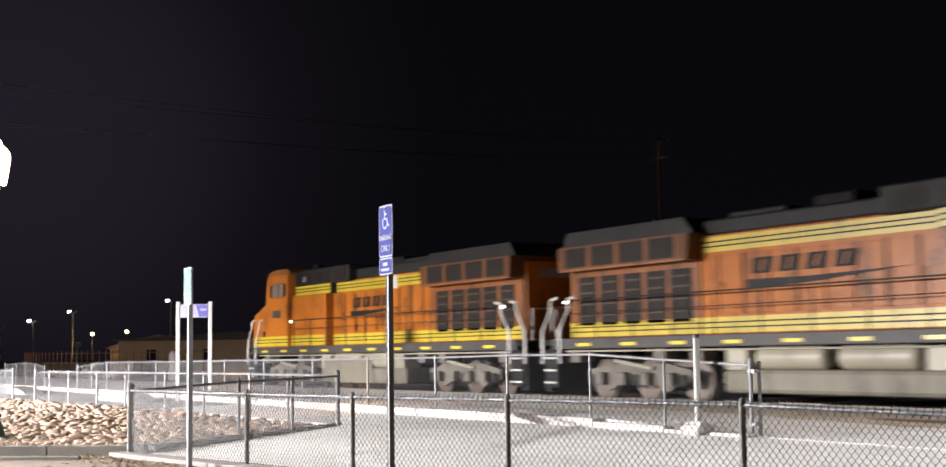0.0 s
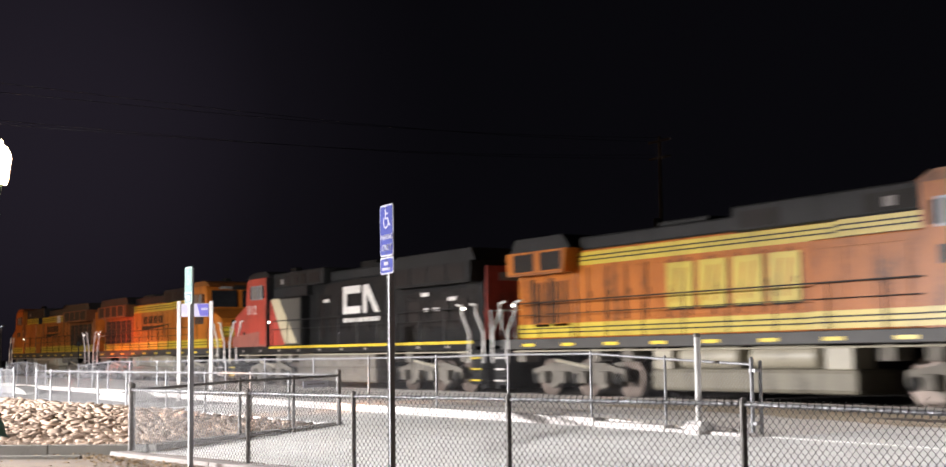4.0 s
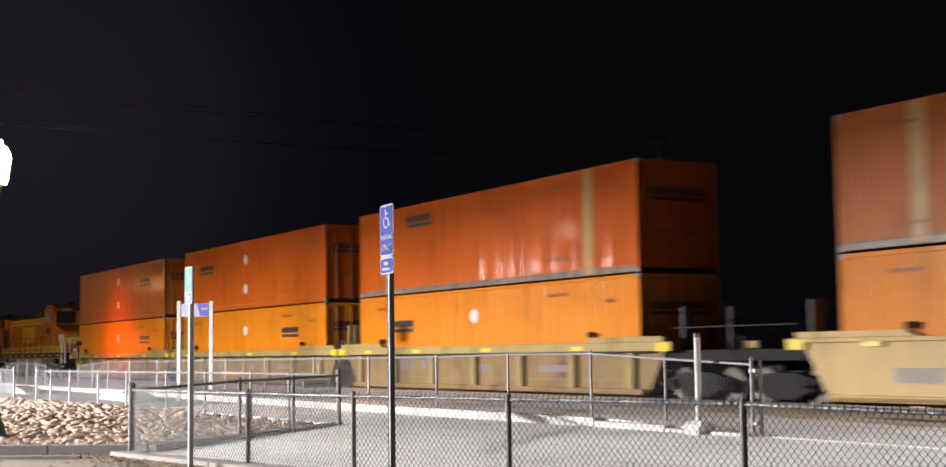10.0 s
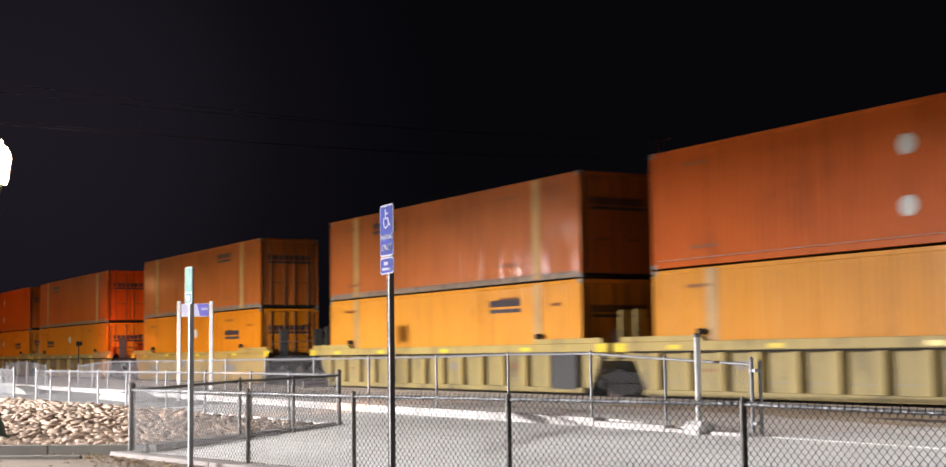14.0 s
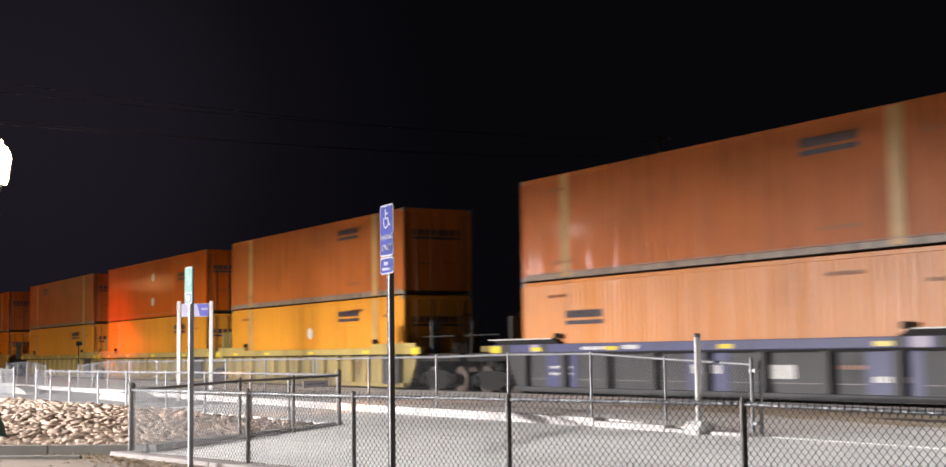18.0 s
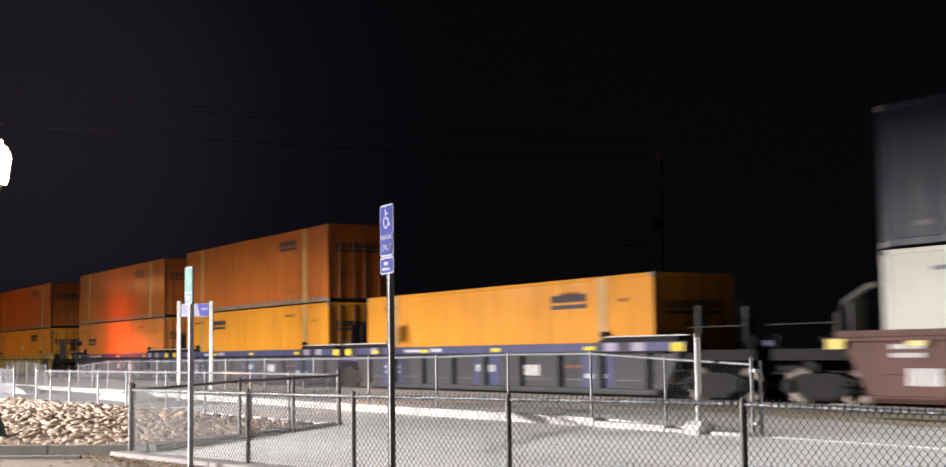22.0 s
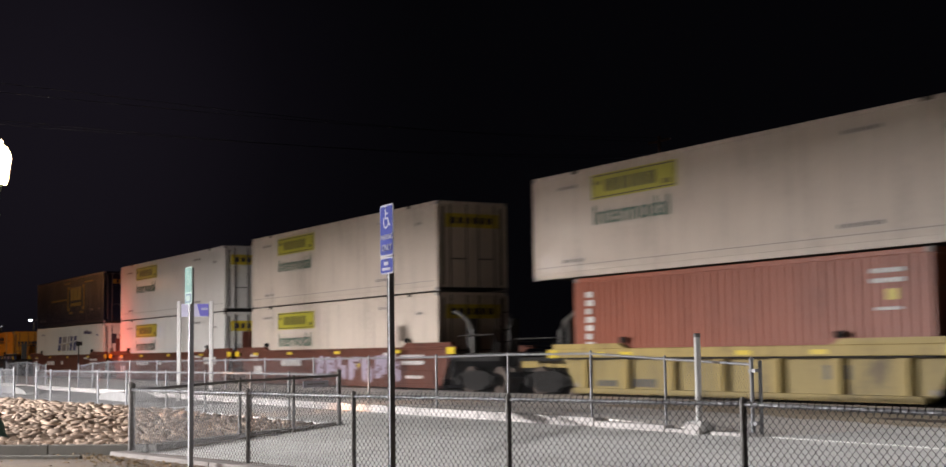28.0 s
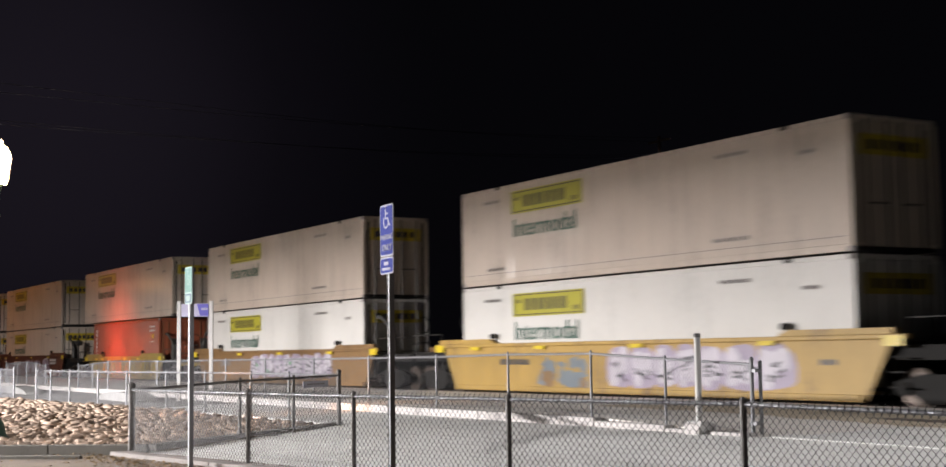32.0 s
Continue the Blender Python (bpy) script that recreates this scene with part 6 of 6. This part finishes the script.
# curved-arm street lamps and a utility pole far behind the track
POLE_TIMBER = mat("weathered_pole_timber", (0.10, 0.075, 0.055), 0.85, var=0.4, scale=3, bump=0.3)
for x, y, h, lit in ((-83.9, 60.9, 5.9, True), (-77.8, 60.5, 8.6, False)):
    lp = thing("far_lamp", "far street lamp with curved arm, " + ("lit" if lit else "unlit"), "lamp", "far lamp posts", at=pose(x, y, 0, 0, 0, 60))
    part("pole", lathe(bmesh.new(), [(0.11, 0), (0.07, h - 0.3)], 10), RAIL_STEEL, lp)
    part("arm", tube(bmesh.new(), [(0, 0, h - 0.4), (-0.12, 0, h - 0.1), (-0.5, 0, h + 0.22), (-1.1, 0, h + 0.38), (-1.6, 0, h + 0.36)], 0.045, 8), RAIL_STEEL, lp)
    hd = part("head", boxed(-2.15, -1.5, -0.14, 0.14, h + 0.27, h + 0.43, bevel=0.05), SILL_GREY, lp)
    part("lens", boxed(-2.08, -1.7, -0.10, 0.10, h + 0.18, h + 0.268, bevel=0.03), LED_WARM if lit else SIGN_WHITE, hd, "glowing white lens" if lit else "")
up = thing("utility_pole", "tall weathered timber utility pole with grey transformer can", "pole", at=pose(-76.6, 60.2, 0))
part("pole", lathe(bmesh.new(), [(0.19, 0), (0.12, 16.6)], 12), POLE_TIMBER, up)
for z in (16.2, 15.0):
    part("crossarm", boxed(-1.2, 1.2, -0.06, 0.06, z, z + 0.12, bevel=0.01), POLE_TIMBER, up)
part("transformer", lathe(bmesh.new(), [(0.20, 9.9), (0.24, 9.95), (0.24, 10.65), (0.2, 10.72), (0.05, 10.76)], 14, 0.0, -0.38), SILL_GREY, up)
# overhead cables from that pole across the track
CABLE = mat("weathered_cable", (0.05, 0.048, 0.052), 0.7, 0.0, var=0.2, scale=4)
for k, (z0, z1, off) in enumerate(((10.45, 16.36, -1.0), (10.04, 16.36, 1.0), (9.14, 15.16, -1.0), (8.96, 15.16, 1.0))):
    cb = thing("overhead_cable", "thin bare overhead cable hung from a timber pole", "cable", "overhead cables")
    a, b = Vector((-45.0, 4.4 + off * 0.3, z0)), Vector((-76.6 + off, 60.2, z1))
    run = [a.lerp(b, q / 24) - Vector((0, 0, 0.5 * math.sin(math.pi * q / 24))) for q in range(25)]
    part("wire", tube(bmesh.new(), run, 0.011, 5), CABLE, cb)
pole = thing("utility_pole", "timber utility pole beside the lot", "pole", at=pose(-45.0, 4.4, 0))
part("pole", lathe(bmesh.new(), [(0.17, 0), (0.12, 10.7)], 12), POLE_TIMBER, pole)
part("crossarm", boxed(-0.06, 0.06, -0.6, 0.6, 10.3, 10.42, bevel=0.01), POLE_TIMBER, pole)

# low wall with a pale cap beyond the track
lw = thing("low_wall", "low brown wall with a pale concrete cap", "wall", at=pose(-138.5, 34.0, -0.06))
part("wall", boxed(-11.5, 11.5, -0.15, 0.15, 0, 1.05), STUCCO, lw)
part("cap", boxed(-11.7, 11.7, -0.22, 0.22, 1.05, 1.2, bevel=0.02), POST_WHITE, lw)


def house(name, label, x, y, w, d, h, ridge, rz, windows):
    hs = thing(name, label, "building", at=pose(x, y, -0.05, 0, 0, rz))
    part("wall", boxed(-w / 2, w / 2, -d / 2, d / 2, 0, h), STUCCO, hs)
    bm = prism(bmesh.new(), [(-w / 2 - 0.4, h), (w / 2 + 0.4, h), (w / 2 + 0.4, h + 0.15), (0, h + ridge), (-w / 2 - 0.4, h + 0.15)], -d / 2 - 0.4, d / 2 + 0.4)
    part("roof", bm, ROOFING, hs)
    for wx, wz in windows:
        p = part("window", boxed(wx - 0.5, wx + 0.5, -d / 2 - 0.03, -d / 2 + 0.02, wz, wz + 1.1), GREY_INK, hs)
        part("pane", boxed(wx - 0.42, wx + 0.42, -d / 2 - 0.045, -d / 2 - 0.032, wz + 0.08, wz + 1.02), GLASS_DARK, p)
    return hs


house("house", "tan stucco house with shallow gable roof beyond the track", -131.9, 41.35, 8.5, 12, 2.4, 1.3, 72, ((-2.2, 0.9), (2.0, 0.9)))
house("warehouse", "long low dark-roofed building beyond the track", -118.0, 46.0, 22.0, 10, 3.0, 0.7, 55, ((-8, 1.2), (-3, 1.2), (3, 1.2), (8, 1.2)))
# iron fence far behind
fr = thing("iron_fence", "far row of rusty iron fence posts", "fence")
for i in range(34):
    t = i / 33
    part("picket", cached("picket", mat("rusty_iron", (0.20, 0.10, 0.05), 0.7, var=0.4), lambda bm: tube(bm, [(0, 0, 0), (0, 0, 2.1)], 0.045, 6)), MATS["rusty_iron"], fr, at=pose(-125.0 + t * 22.0, 27.2 + t * 9.5 * t, 0))
for z in (0.5, 1.9):
    part("fence_rail", tube(bmesh.new(), [(-125.0 + q / 10 * 22, 27.2 + (q / 10) ** 2 * 9.5, z) for q in range(11)], 0.03, 6), MATS["rusty_iron"], fr)
# crossing signal across the track
cs = thing("crossing_signal", "railway crossing signal with red lamps", "signal", at=pose(-118.06, 40.97, -0.41))
part("mast", lathe(bmesh.new(), [(0.1, 0), (0.08, 3.9)], 10), GALV, cs)
for y in (-0.7, 0.0, 0.5):
    part("red_lamp", lathe(bmesh.new(), [(0.04, -0.16), (0.15, -0.1), (0.16, 0.1), (0.04, 0.16)], 12), RED_LAMP, cs, "lit red lamp", at=pose(0.1, y, 3.45 + y * 0.1, 0, 90, 0))
part("arm", boxed(-0.04, 0.04, -0.9, 0.9, 3.3, 3.38), DARK_STEEL, cs)
# crossing signal on the near side, that reddens the passing cars
cn = thing("crossing_signal", "low dark signal mast with hooded lit red lamp beside the track", "signal", at=pose(-73.9, 18.80, 0.20))
part("mast", lathe(bmesh.new(), [(0.035, 0), (0.03, 2.05)], 10), DARK_STEEL, cn)
part("hood", boxed(-0.11, 0.11, -0.12, 0.05, 1.90, 2.14, bevel=0.02), DARK_STEEL, cn)
part("visor", boxed(0.1, 0.115, 0.04, 0.16, 1.92, 2.13), DARK_STEEL, cn)
part("red_lens", lathe(bmesh.new(), [(0.09, 0), (0.08, 0.025), (0.02, 0.035)], 14), RED_LAMP, cn, "lit red lens", at=pose(0, 0.055, 2.02, -90))
spot("red_signal_light", (-73.9, 18.97, 2.22), (-73.9, 22.0, 2.2), 158, 540, (1.0, 0.10, 0.03), 0.06, 0.6)
# pale utility cabinet
ub = thing("marker_dome", "pale rounded marker standing beyond the track", "post", at=pose(-86.7, 28.2, 0.0))
part("body", lathe(bmesh.new(), [(0.3, 0), (0.3, 1.45), (0.27, 1.65), (0.17, 1.82), (0.05, 1.9)], 14), POST_WHITE, ub)

# ---- rails and ties ----
for k, y in enumerate((TRACK_Y - 0.7525, TRACK_Y + 0.7525)):
    bm = bmesh.new()
    box(bm, -230, 60, y - 0.036, y + 0.036, RAIL_Z - 0.045, RAIL_Z, 0.008)
    box(bm, -230, 60, y - 0.009, y + 0.009, RAIL_Z - 0.14, RAIL_Z - 0.04)
    box(bm, -230, 60, y - 0.07, y + 0.07, RAIL_Z - 0.165, RAIL_Z - 0.14)
    tagged(new("rail", finish(bm, "rail", RAIL_STEEL)), "worn steel running rail on wooden ties", "rail", "running rails", "structure")
ties = thing("track_ties", "dark creosoted wooden ties under the rails", "ties", kind="structure")
for i in range(200):
    part("tie", cached("tie", TIE_WOOD, lambda bm: box(bm, -0.115, 0.115, -1.3, 1.3, -0.12, RAIL_Z - 0.166, 0.01)), TIE_WOOD, ties, at=pose(-108 + i * 0.56, TRACK_Y, 0))

# ---- walk of concrete slabs, kerbs ----
walkway = thing("walkway", "pale concrete walk of cast slabs with thin joints", "walkway", kind="structure")


def slab(parent, pts, thick, material, name="slab"):
    bm = bmesh.new()
    cx, cy = sum(p[0] for p in pts) / len(pts), sum(p[1] for p in pts) / len(pts)
    ins = [(p[0] + (cx - p[0]) * 0.004, p[1] + (cy - p[1]) * 0.006, p[2]) for p in pts]
    top = [bm.verts.new(p) for p in ins]
    low = [bm.verts.new((p[0], p[1], p[2] - thick)) for p in ins]
    bm.faces.new(top)
    for i in range(len(pts)):
        j = (i + 1) % len(pts)
        bm.faces.new((top[j], top[i], low[i], low[j]))
    bmesh.ops.recalc_face_normals(bm, faces=bm.faces[:])
    return part(name, bm, material, parent)


def lerp(p, q, t):
    return tuple(a + (b - a) * t for a, b in zip(p, q))


# near edge runs along the black fence, far edge along the kerb of the raised walk
cols = 9
near_a, near_b = (-20.6, 6.1, 0.0), (-5.0, 8.85, 0.01)
far_a, far_b = (-25.0, 14.0, 0.13), (-7.5, 14.45, 0.15)
for i in range(cols):
    a0, a1 = lerp(near_a, near_b, i / cols), lerp(near_a, near_b, (i + 1) / cols)
    b0, b1 = lerp(far_a, far_b, i / cols), lerp(far_a, far_b, (i + 1) / cols)
    for j in range(3):
        slab(walkway, [lerp(a0, b0, j / 3), lerp(a1, b1, j / 3), lerp(a1, b1, (j + 1) / 3), lerp(a0, b0, (j + 1) / 3)], 0.12, CONCRETE)
slab(walkway, [(-20.6, 6.12, 0.0), (-25.0, 14.0, 0.13), (-25.14, 11.75, 0.085), (-20.82, 6.5, 0.004)], 0.12, CONCRETE)
for i in range(14):
    x0, x1 = -25.1 - i * 3.0, -25.1 - (i + 1) * 3.0
    f = lambda x: 11.75 if x > -33 else 11.75 - (-33 - x) * 0.085
    for p, q in ((0.0, 0.5), (0.5, 1.0)):
        y = lambda x, t: f(x) + (14.0 - f(x)) * t
        slab(walkway, [(x0, y(x0, p), 0.06 + 0.07 * p), (x0, y(x0, q), 0.06 + 0.07 * q), (x1, y(x1, q), 0.06 + 0.07 * q), (x1, y(x1, p), 0.06 + 0.07 * p)], 0.12, CONCRETE if i < 4 else FAR_WALK)
for i in range(22):
    x0, x1 = -46.9 - i * 3.0, -46.9 - (i + 1) * 3.0
    y0, y1 = 9.4, (10.5 if x0 > -67 else 13.9)
    slab(walkway, [(x0, y0, 0.035), (x0, y1, 0.05), (x1, y1, 0.05), (x1, y0, 0.035)], 0.1, FAR_WALK)
# low rounded ramp edges at the openings
for x, y, w in ((-57.5, 12.2, 3.2), (-43.5, 12.6, 2.2), (-66.0, 12.4, 3.0)):
    bm = prism(bmesh.new(), [(-w, 0.0)] + [(w * math.cos(math.pi * (1 - q / 10)), 0.30 * math.sin(math.pi * q / 10)) for q in range(1, 10)] + [(w, 0.0)], -0.35, 0.35)
    part("ramp_edge", bm, FAR_WALK, walkway, at=pose(x, y, 0.08))
kb = thing("platform_kerb", "bright cast concrete kerb along the raised walk", "kerb", kind="structure")
for i in range(26):
    x0, x1 = -15.9 - i * 2.0, -15.9 - (i + 1) * 2.0
    zt = PLAT_Z + 0.005 if i > 1 else 0.19 + i * 0.05
    part("kerb_stone", boxed(x1 + 0.006, x0 - 0.006, 14.02, 14.24, 0.0, zt, bevel=0.02), KERB_WHITE, kb)
# edge of the open ground at the crossing end of the fence
kb2 = thing("edge_kerb", "low worn concrete edging across the open ground", "kerb", kind="structure")
for i in range(7):
    part("kerb_stone", boxed(-15.6 + i * 2.6, -13.02 + i * 2.6, 14.16, 14.75, 0.0, 0.156, bevel=0.004), CONCRETE, kb2)
part("flush_timber", boxed(-18.7, 30, 17.72, 17.95, 0.1, 0.262, bevel=0.01), TIE_WOOD, kb2, "dark flush timber")
part("flush_rail", boxed(-18.2, 30, 17.56, 17.62, 0.1, 0.258, bevel=0.006), TIE_WOOD, kb2, "dark flush strip")


def plat_z(x, y):
    front = float(np.interp(x, (-20.4, -18.2, -15.9, -15.5), (PLAT_Z, 0.225, 0.148, 0.15)))
    return front + (0.30 - front) * max(0.0, (y - 14.5) / 6.16)


# sandy strip beside the track, with a ragged edge
rng = random.Random(17)
sv, sf = [], []
SAND_N = 120
for i in range(SAND_N + 1):
    x = -24.0 + 54.0 * i / SAND_N
    ya, yb = 16.9 + rng.uniform(-0.12, 0.12), 18.85 + rng.uniform(-0.1, 0.1)
    for q in range(5):
        y = ya + (yb - ya) * q / 4
        sv.append((x, y, plat_z(x, y) + (0.004 if q in (0, 4) else 0.012 + rng.uniform(0, 0.008))))
for i in range(SAND_N):
    for q in range(4):
        o = i * 5 + q
        sf.append((o, o + 5, o + 6, o + 1))
me = bpy.data.meshes.new("sand_strip")
me.from_pydata(sv, [], sf)
me.materials.append(SAND)
tagged(new("sand_strip", me), "sandy tan gravel strip along the trackside paving", "ground", kind="structure")
# paving slabs between the walk and the sand
ap = thing("apron", "pale concrete apron slabs with narrow joints", "walkway", kind="structure")
for i in range(12):
    x0, x1 = -15.4 + i * 2.6, -15.4 + (i + 1) * 2.6
    for ya, yb in ((14.76, 15.8), (15.8, 16.85)):
        slab(ap, [(x0, ya, plat_z(x0, ya) + 0.0015), (x1, ya, plat_z(x1, ya) + 0.0015), (x1, yb, plat_z(x1, yb) + 0.0015), (x0, yb, plat_z(x0, yb) + 0.0015)], 0.05, CONCRETE)

# kerbs round the river rocks
kr = thing("rock_bed_kerb", "weathered concrete kerb round a bed of river rocks", "kerb", kind="structure")


def kerb_run(parent, p, q, n, w, z0, z1, material):
    p, q = Vector(p), Vector(q)
    d = (q - p) / n
    an = math.degrees(math.atan2(d.y, d.x))
    for i in range(n):
        o = p + d * i
        part("kerb_stone", boxed(0.008, d.length - 0.008, -w / 2, w / 2, z0, z1, bevel=0.012), material, parent, at=pose(o.x, o.y, 0, 0, 0, an))


kerb_run(kr, (-23.6, 2.6, 0), (-20.75, 6.35, 0), 3, 0.16, -0.05, 0.13, KERB_GREY)
kerb_run(kr, (-22.4, 2.2, 0), (-20.2, 5.2, 0), 2, 0.12, -0.05, 0.05, KERB_GREY)
kerb_run(kr, (-20.9, 6.45, 0), (-25.2, 11.6, 0), 4, 0.16, -0.05, 0.12, KERB_GREY)
kerb_run(kr, (-20.60, 5.84, 0), (-3.0, 8.82, 0), 6, 0.26, -0.05, 0.06, NEAR_KERB)

# ---- river rocks ----
bed = thing("rock_bed", "bed of rounded tan and brown river rocks", "rocks", kind="structure")
rng = random.Random(5)
ROCK_MESHES = []
for k in range(10):
    bm = bmesh.new()
    bmesh.ops.create_icosphere(bm, subdivisions=2, radius=1)
    sx, sy, sz = rng.uniform(0.8, 1.35), rng.uniform(0.7, 1.0), rng.uniform(0.26, 0.40)
    off = Vector((k * 3.1, k * 1.7, 0))
    for v in bm.verts:
        n1 = 1 + 0.35 * noise.noise(v.co * 1.1 + off)
        v.co = Vector((v.co.x * sx * n1, v.co.y * sy * n1, v.co.z * sz * n1))
    ROCK_MESHES.append(finish(bm, "rock", ROCK, True))


def in_bed(x, y):
    if y > 11.0 - max(0, -36 - x) * 0.06 or y < 0.15 * -x + 0.6:
        return False
    if (x + 21.2) * (11.6 - 6.45) - (y - 6.2) * (-25.4 + 21.2) > 0:
        return False
    return (x + 23.6) * (6.35 - 2.6) - (y - 2.9) * (-20.95 + 23.6) < 0


spots, grid = [], {}
tries = 0
while len(spots) < 5600 and tries < 170000:
    tries += 1
    x, y = rng.uniform(-52, -20.9), rng.uniform(3.0, 11.2)
    if not in_bed(x, y):
        continue
    s = rng.choice((rng.uniform(0.045, 0.09), rng.uniform(0.07, 0.12), rng.uniform(0.10, 0.165)))
    cell = (int(x / 0.4), int(y / 0.4))
    close = [q for i in (-1, 0, 1) for j in (-1, 0, 1) for q in grid.get((cell[0] + i, cell[1] + j), ())]
    if all((x - a) ** 2 + (y - b) ** 2 > (0.61 * (s + r)) ** 2 for a, b, r in close):
        spots.append((x, y, s))
        grid.setdefault(cell, []).append((x, y, s))
spots.sort(key=lambda p: -p[0])
far_v, far_f = [], []
for i, (x, y, s) in enumerate(spots):
    m = pose(x, y, 0.045 + s * 0.13 + rng.uniform(0, 0.045), rng.uniform(-20, 20), rng.uniform(-20, 20), rng.uniform(0, 360)) @ Matrix.Scale(s, 4)
    src = ROCK_MESHES[i % 10]
    if i < 300:
        part("rock", src, ROCK, bed, at=m)
    else:
        o = len(far_v)
        far_v += [tuple(m @ v.co) for v in src.vertices]
        far_f += [tuple(o + q for q in f.vertices) for f in src.polygons]
me = bpy.data.meshes.new("rocks")
me.from_pydata(far_v, [], far_f)
me.materials.append(ROCKS)
for f in me.polygons:
    f.use_smooth = True
tagged(part("rocks", me, ROCKS, bed), kind="stuff")
sheet("rock_bed_soil", [(-20.9, 6.4, 0.045), (-25.3, 11.5, 0.05), (-36, 11.1, 0.05), (-56, 10.2, 0.045), (-56, 8.2, 0.045), (-23.6, 2.7, 0.045)], -0.05, 0, BED_SOIL, "dusty soil between river rocks", "ground")

# soil washed onto the slabs along the kerb and the black fence
rng = random.Random(29)
for name, a, b, n, wide in (("kerb_soil", (-20.85, 6.46, 0.006), (-25.0, 11.45, 0.09), 40, 0.26), ("fence_soil", (-20.5, 6.16, 0.006), (-9.4, 8.42, 0.012), 70, 0.16)):
    va, fa = [], []
    dx, dy = b[0] - a[0], b[1] - a[1]
    ln = math.hypot(dx, dy)
    ox, oy = (-dy / ln, dx / ln) if name == "fence_soil" else (dy / ln, -dx / ln)
    for i in range(n + 1):
        t = i / n
        w = wide * rng.uniform(0.45, 1.2) * (1.0 - 0.5 * t)
        px, py, pz = (a[j] + (b[j] - a[j]) * t for j in range(3))
        va += [(px, py, pz + 0.014), (px + ox * w * 0.5, py + oy * w * 0.5, pz + 0.016 + rng.uniform(0, 0.006)), (px + ox * w, py + oy * w, pz + 0.010)]
    for i in range(n):
        for q in (0, 1):
            o = i * 3 + q
            fa.append((o, o + 3, o + 4, o + 1))
    me = bpy.data.meshes.new(name)
    me.from_pydata(va, [], fa)
    me.materials.append(DIRT)
    tagged(new("soil_strip", me), "strip of dry soil washed onto the concrete", "soil", kind="structure")

# leaf litter and pebbles by the kerb
litter_v, litter_f = [], []
for i in range(1400):
    t = rng.random()
    x, y = -21.0 + t * 7 + rng.uniform(-0.4, 0.4), 5.55 + t * 1.05 - abs(rng.gauss(0, 0.45))
    a, s = rng.uniform(0, 6.28), rng.uniform(0.012, 0.04)
    o = len(litter_v)
    z = rng.uniform(0.004, 0.02)
    litter_v += [(x + s * math.cos(a), y + s * math.sin(a), z), (x - s * 0.4 * math.sin(a), y + s * 0.4 * math.cos(a), z + s * 0.4), (x - s * math.cos(a), y - s * math.sin(a), z + s * 0.2), (x + s * 0.4 * math.sin(a), y - s * 0.4 * math.cos(a), z)]
    litter_f.append((o, o + 1, o + 2, o + 3))
me = bpy.data.meshes.new("leaf_litter")
me.from_pydata(litter_v, [], litter_f)
me.materials.append(LEAF)
tagged(new("leaf_litter", me), "dry leaf litter and chips along the kerb", "leaf litter", kind="stuff")


def motions():
    for ob, u in RIDERS:
        ride(ob, u)
    # wheelsets roll with the train; alike ones share one set of keys
    rolled = {}
    for w, ax, r in WHEELS:
        if (ax, r) not in rolled:
            walk(w, [(f / FPS, pose(ax, 0, r, 0, math.degrees(-travelled(f / FPS) / r), 0)) for f in range(0, 32 * FPS + 1)])
            rolled[ax, r] = w.animation_data
        else:
            w.rotation_mode = "QUATERNION"
            keys = w.animation_data_create()
            keys.action, keys.action_slot = rolled[ax, r].action, rolled[ax, r].action_slot


motions()
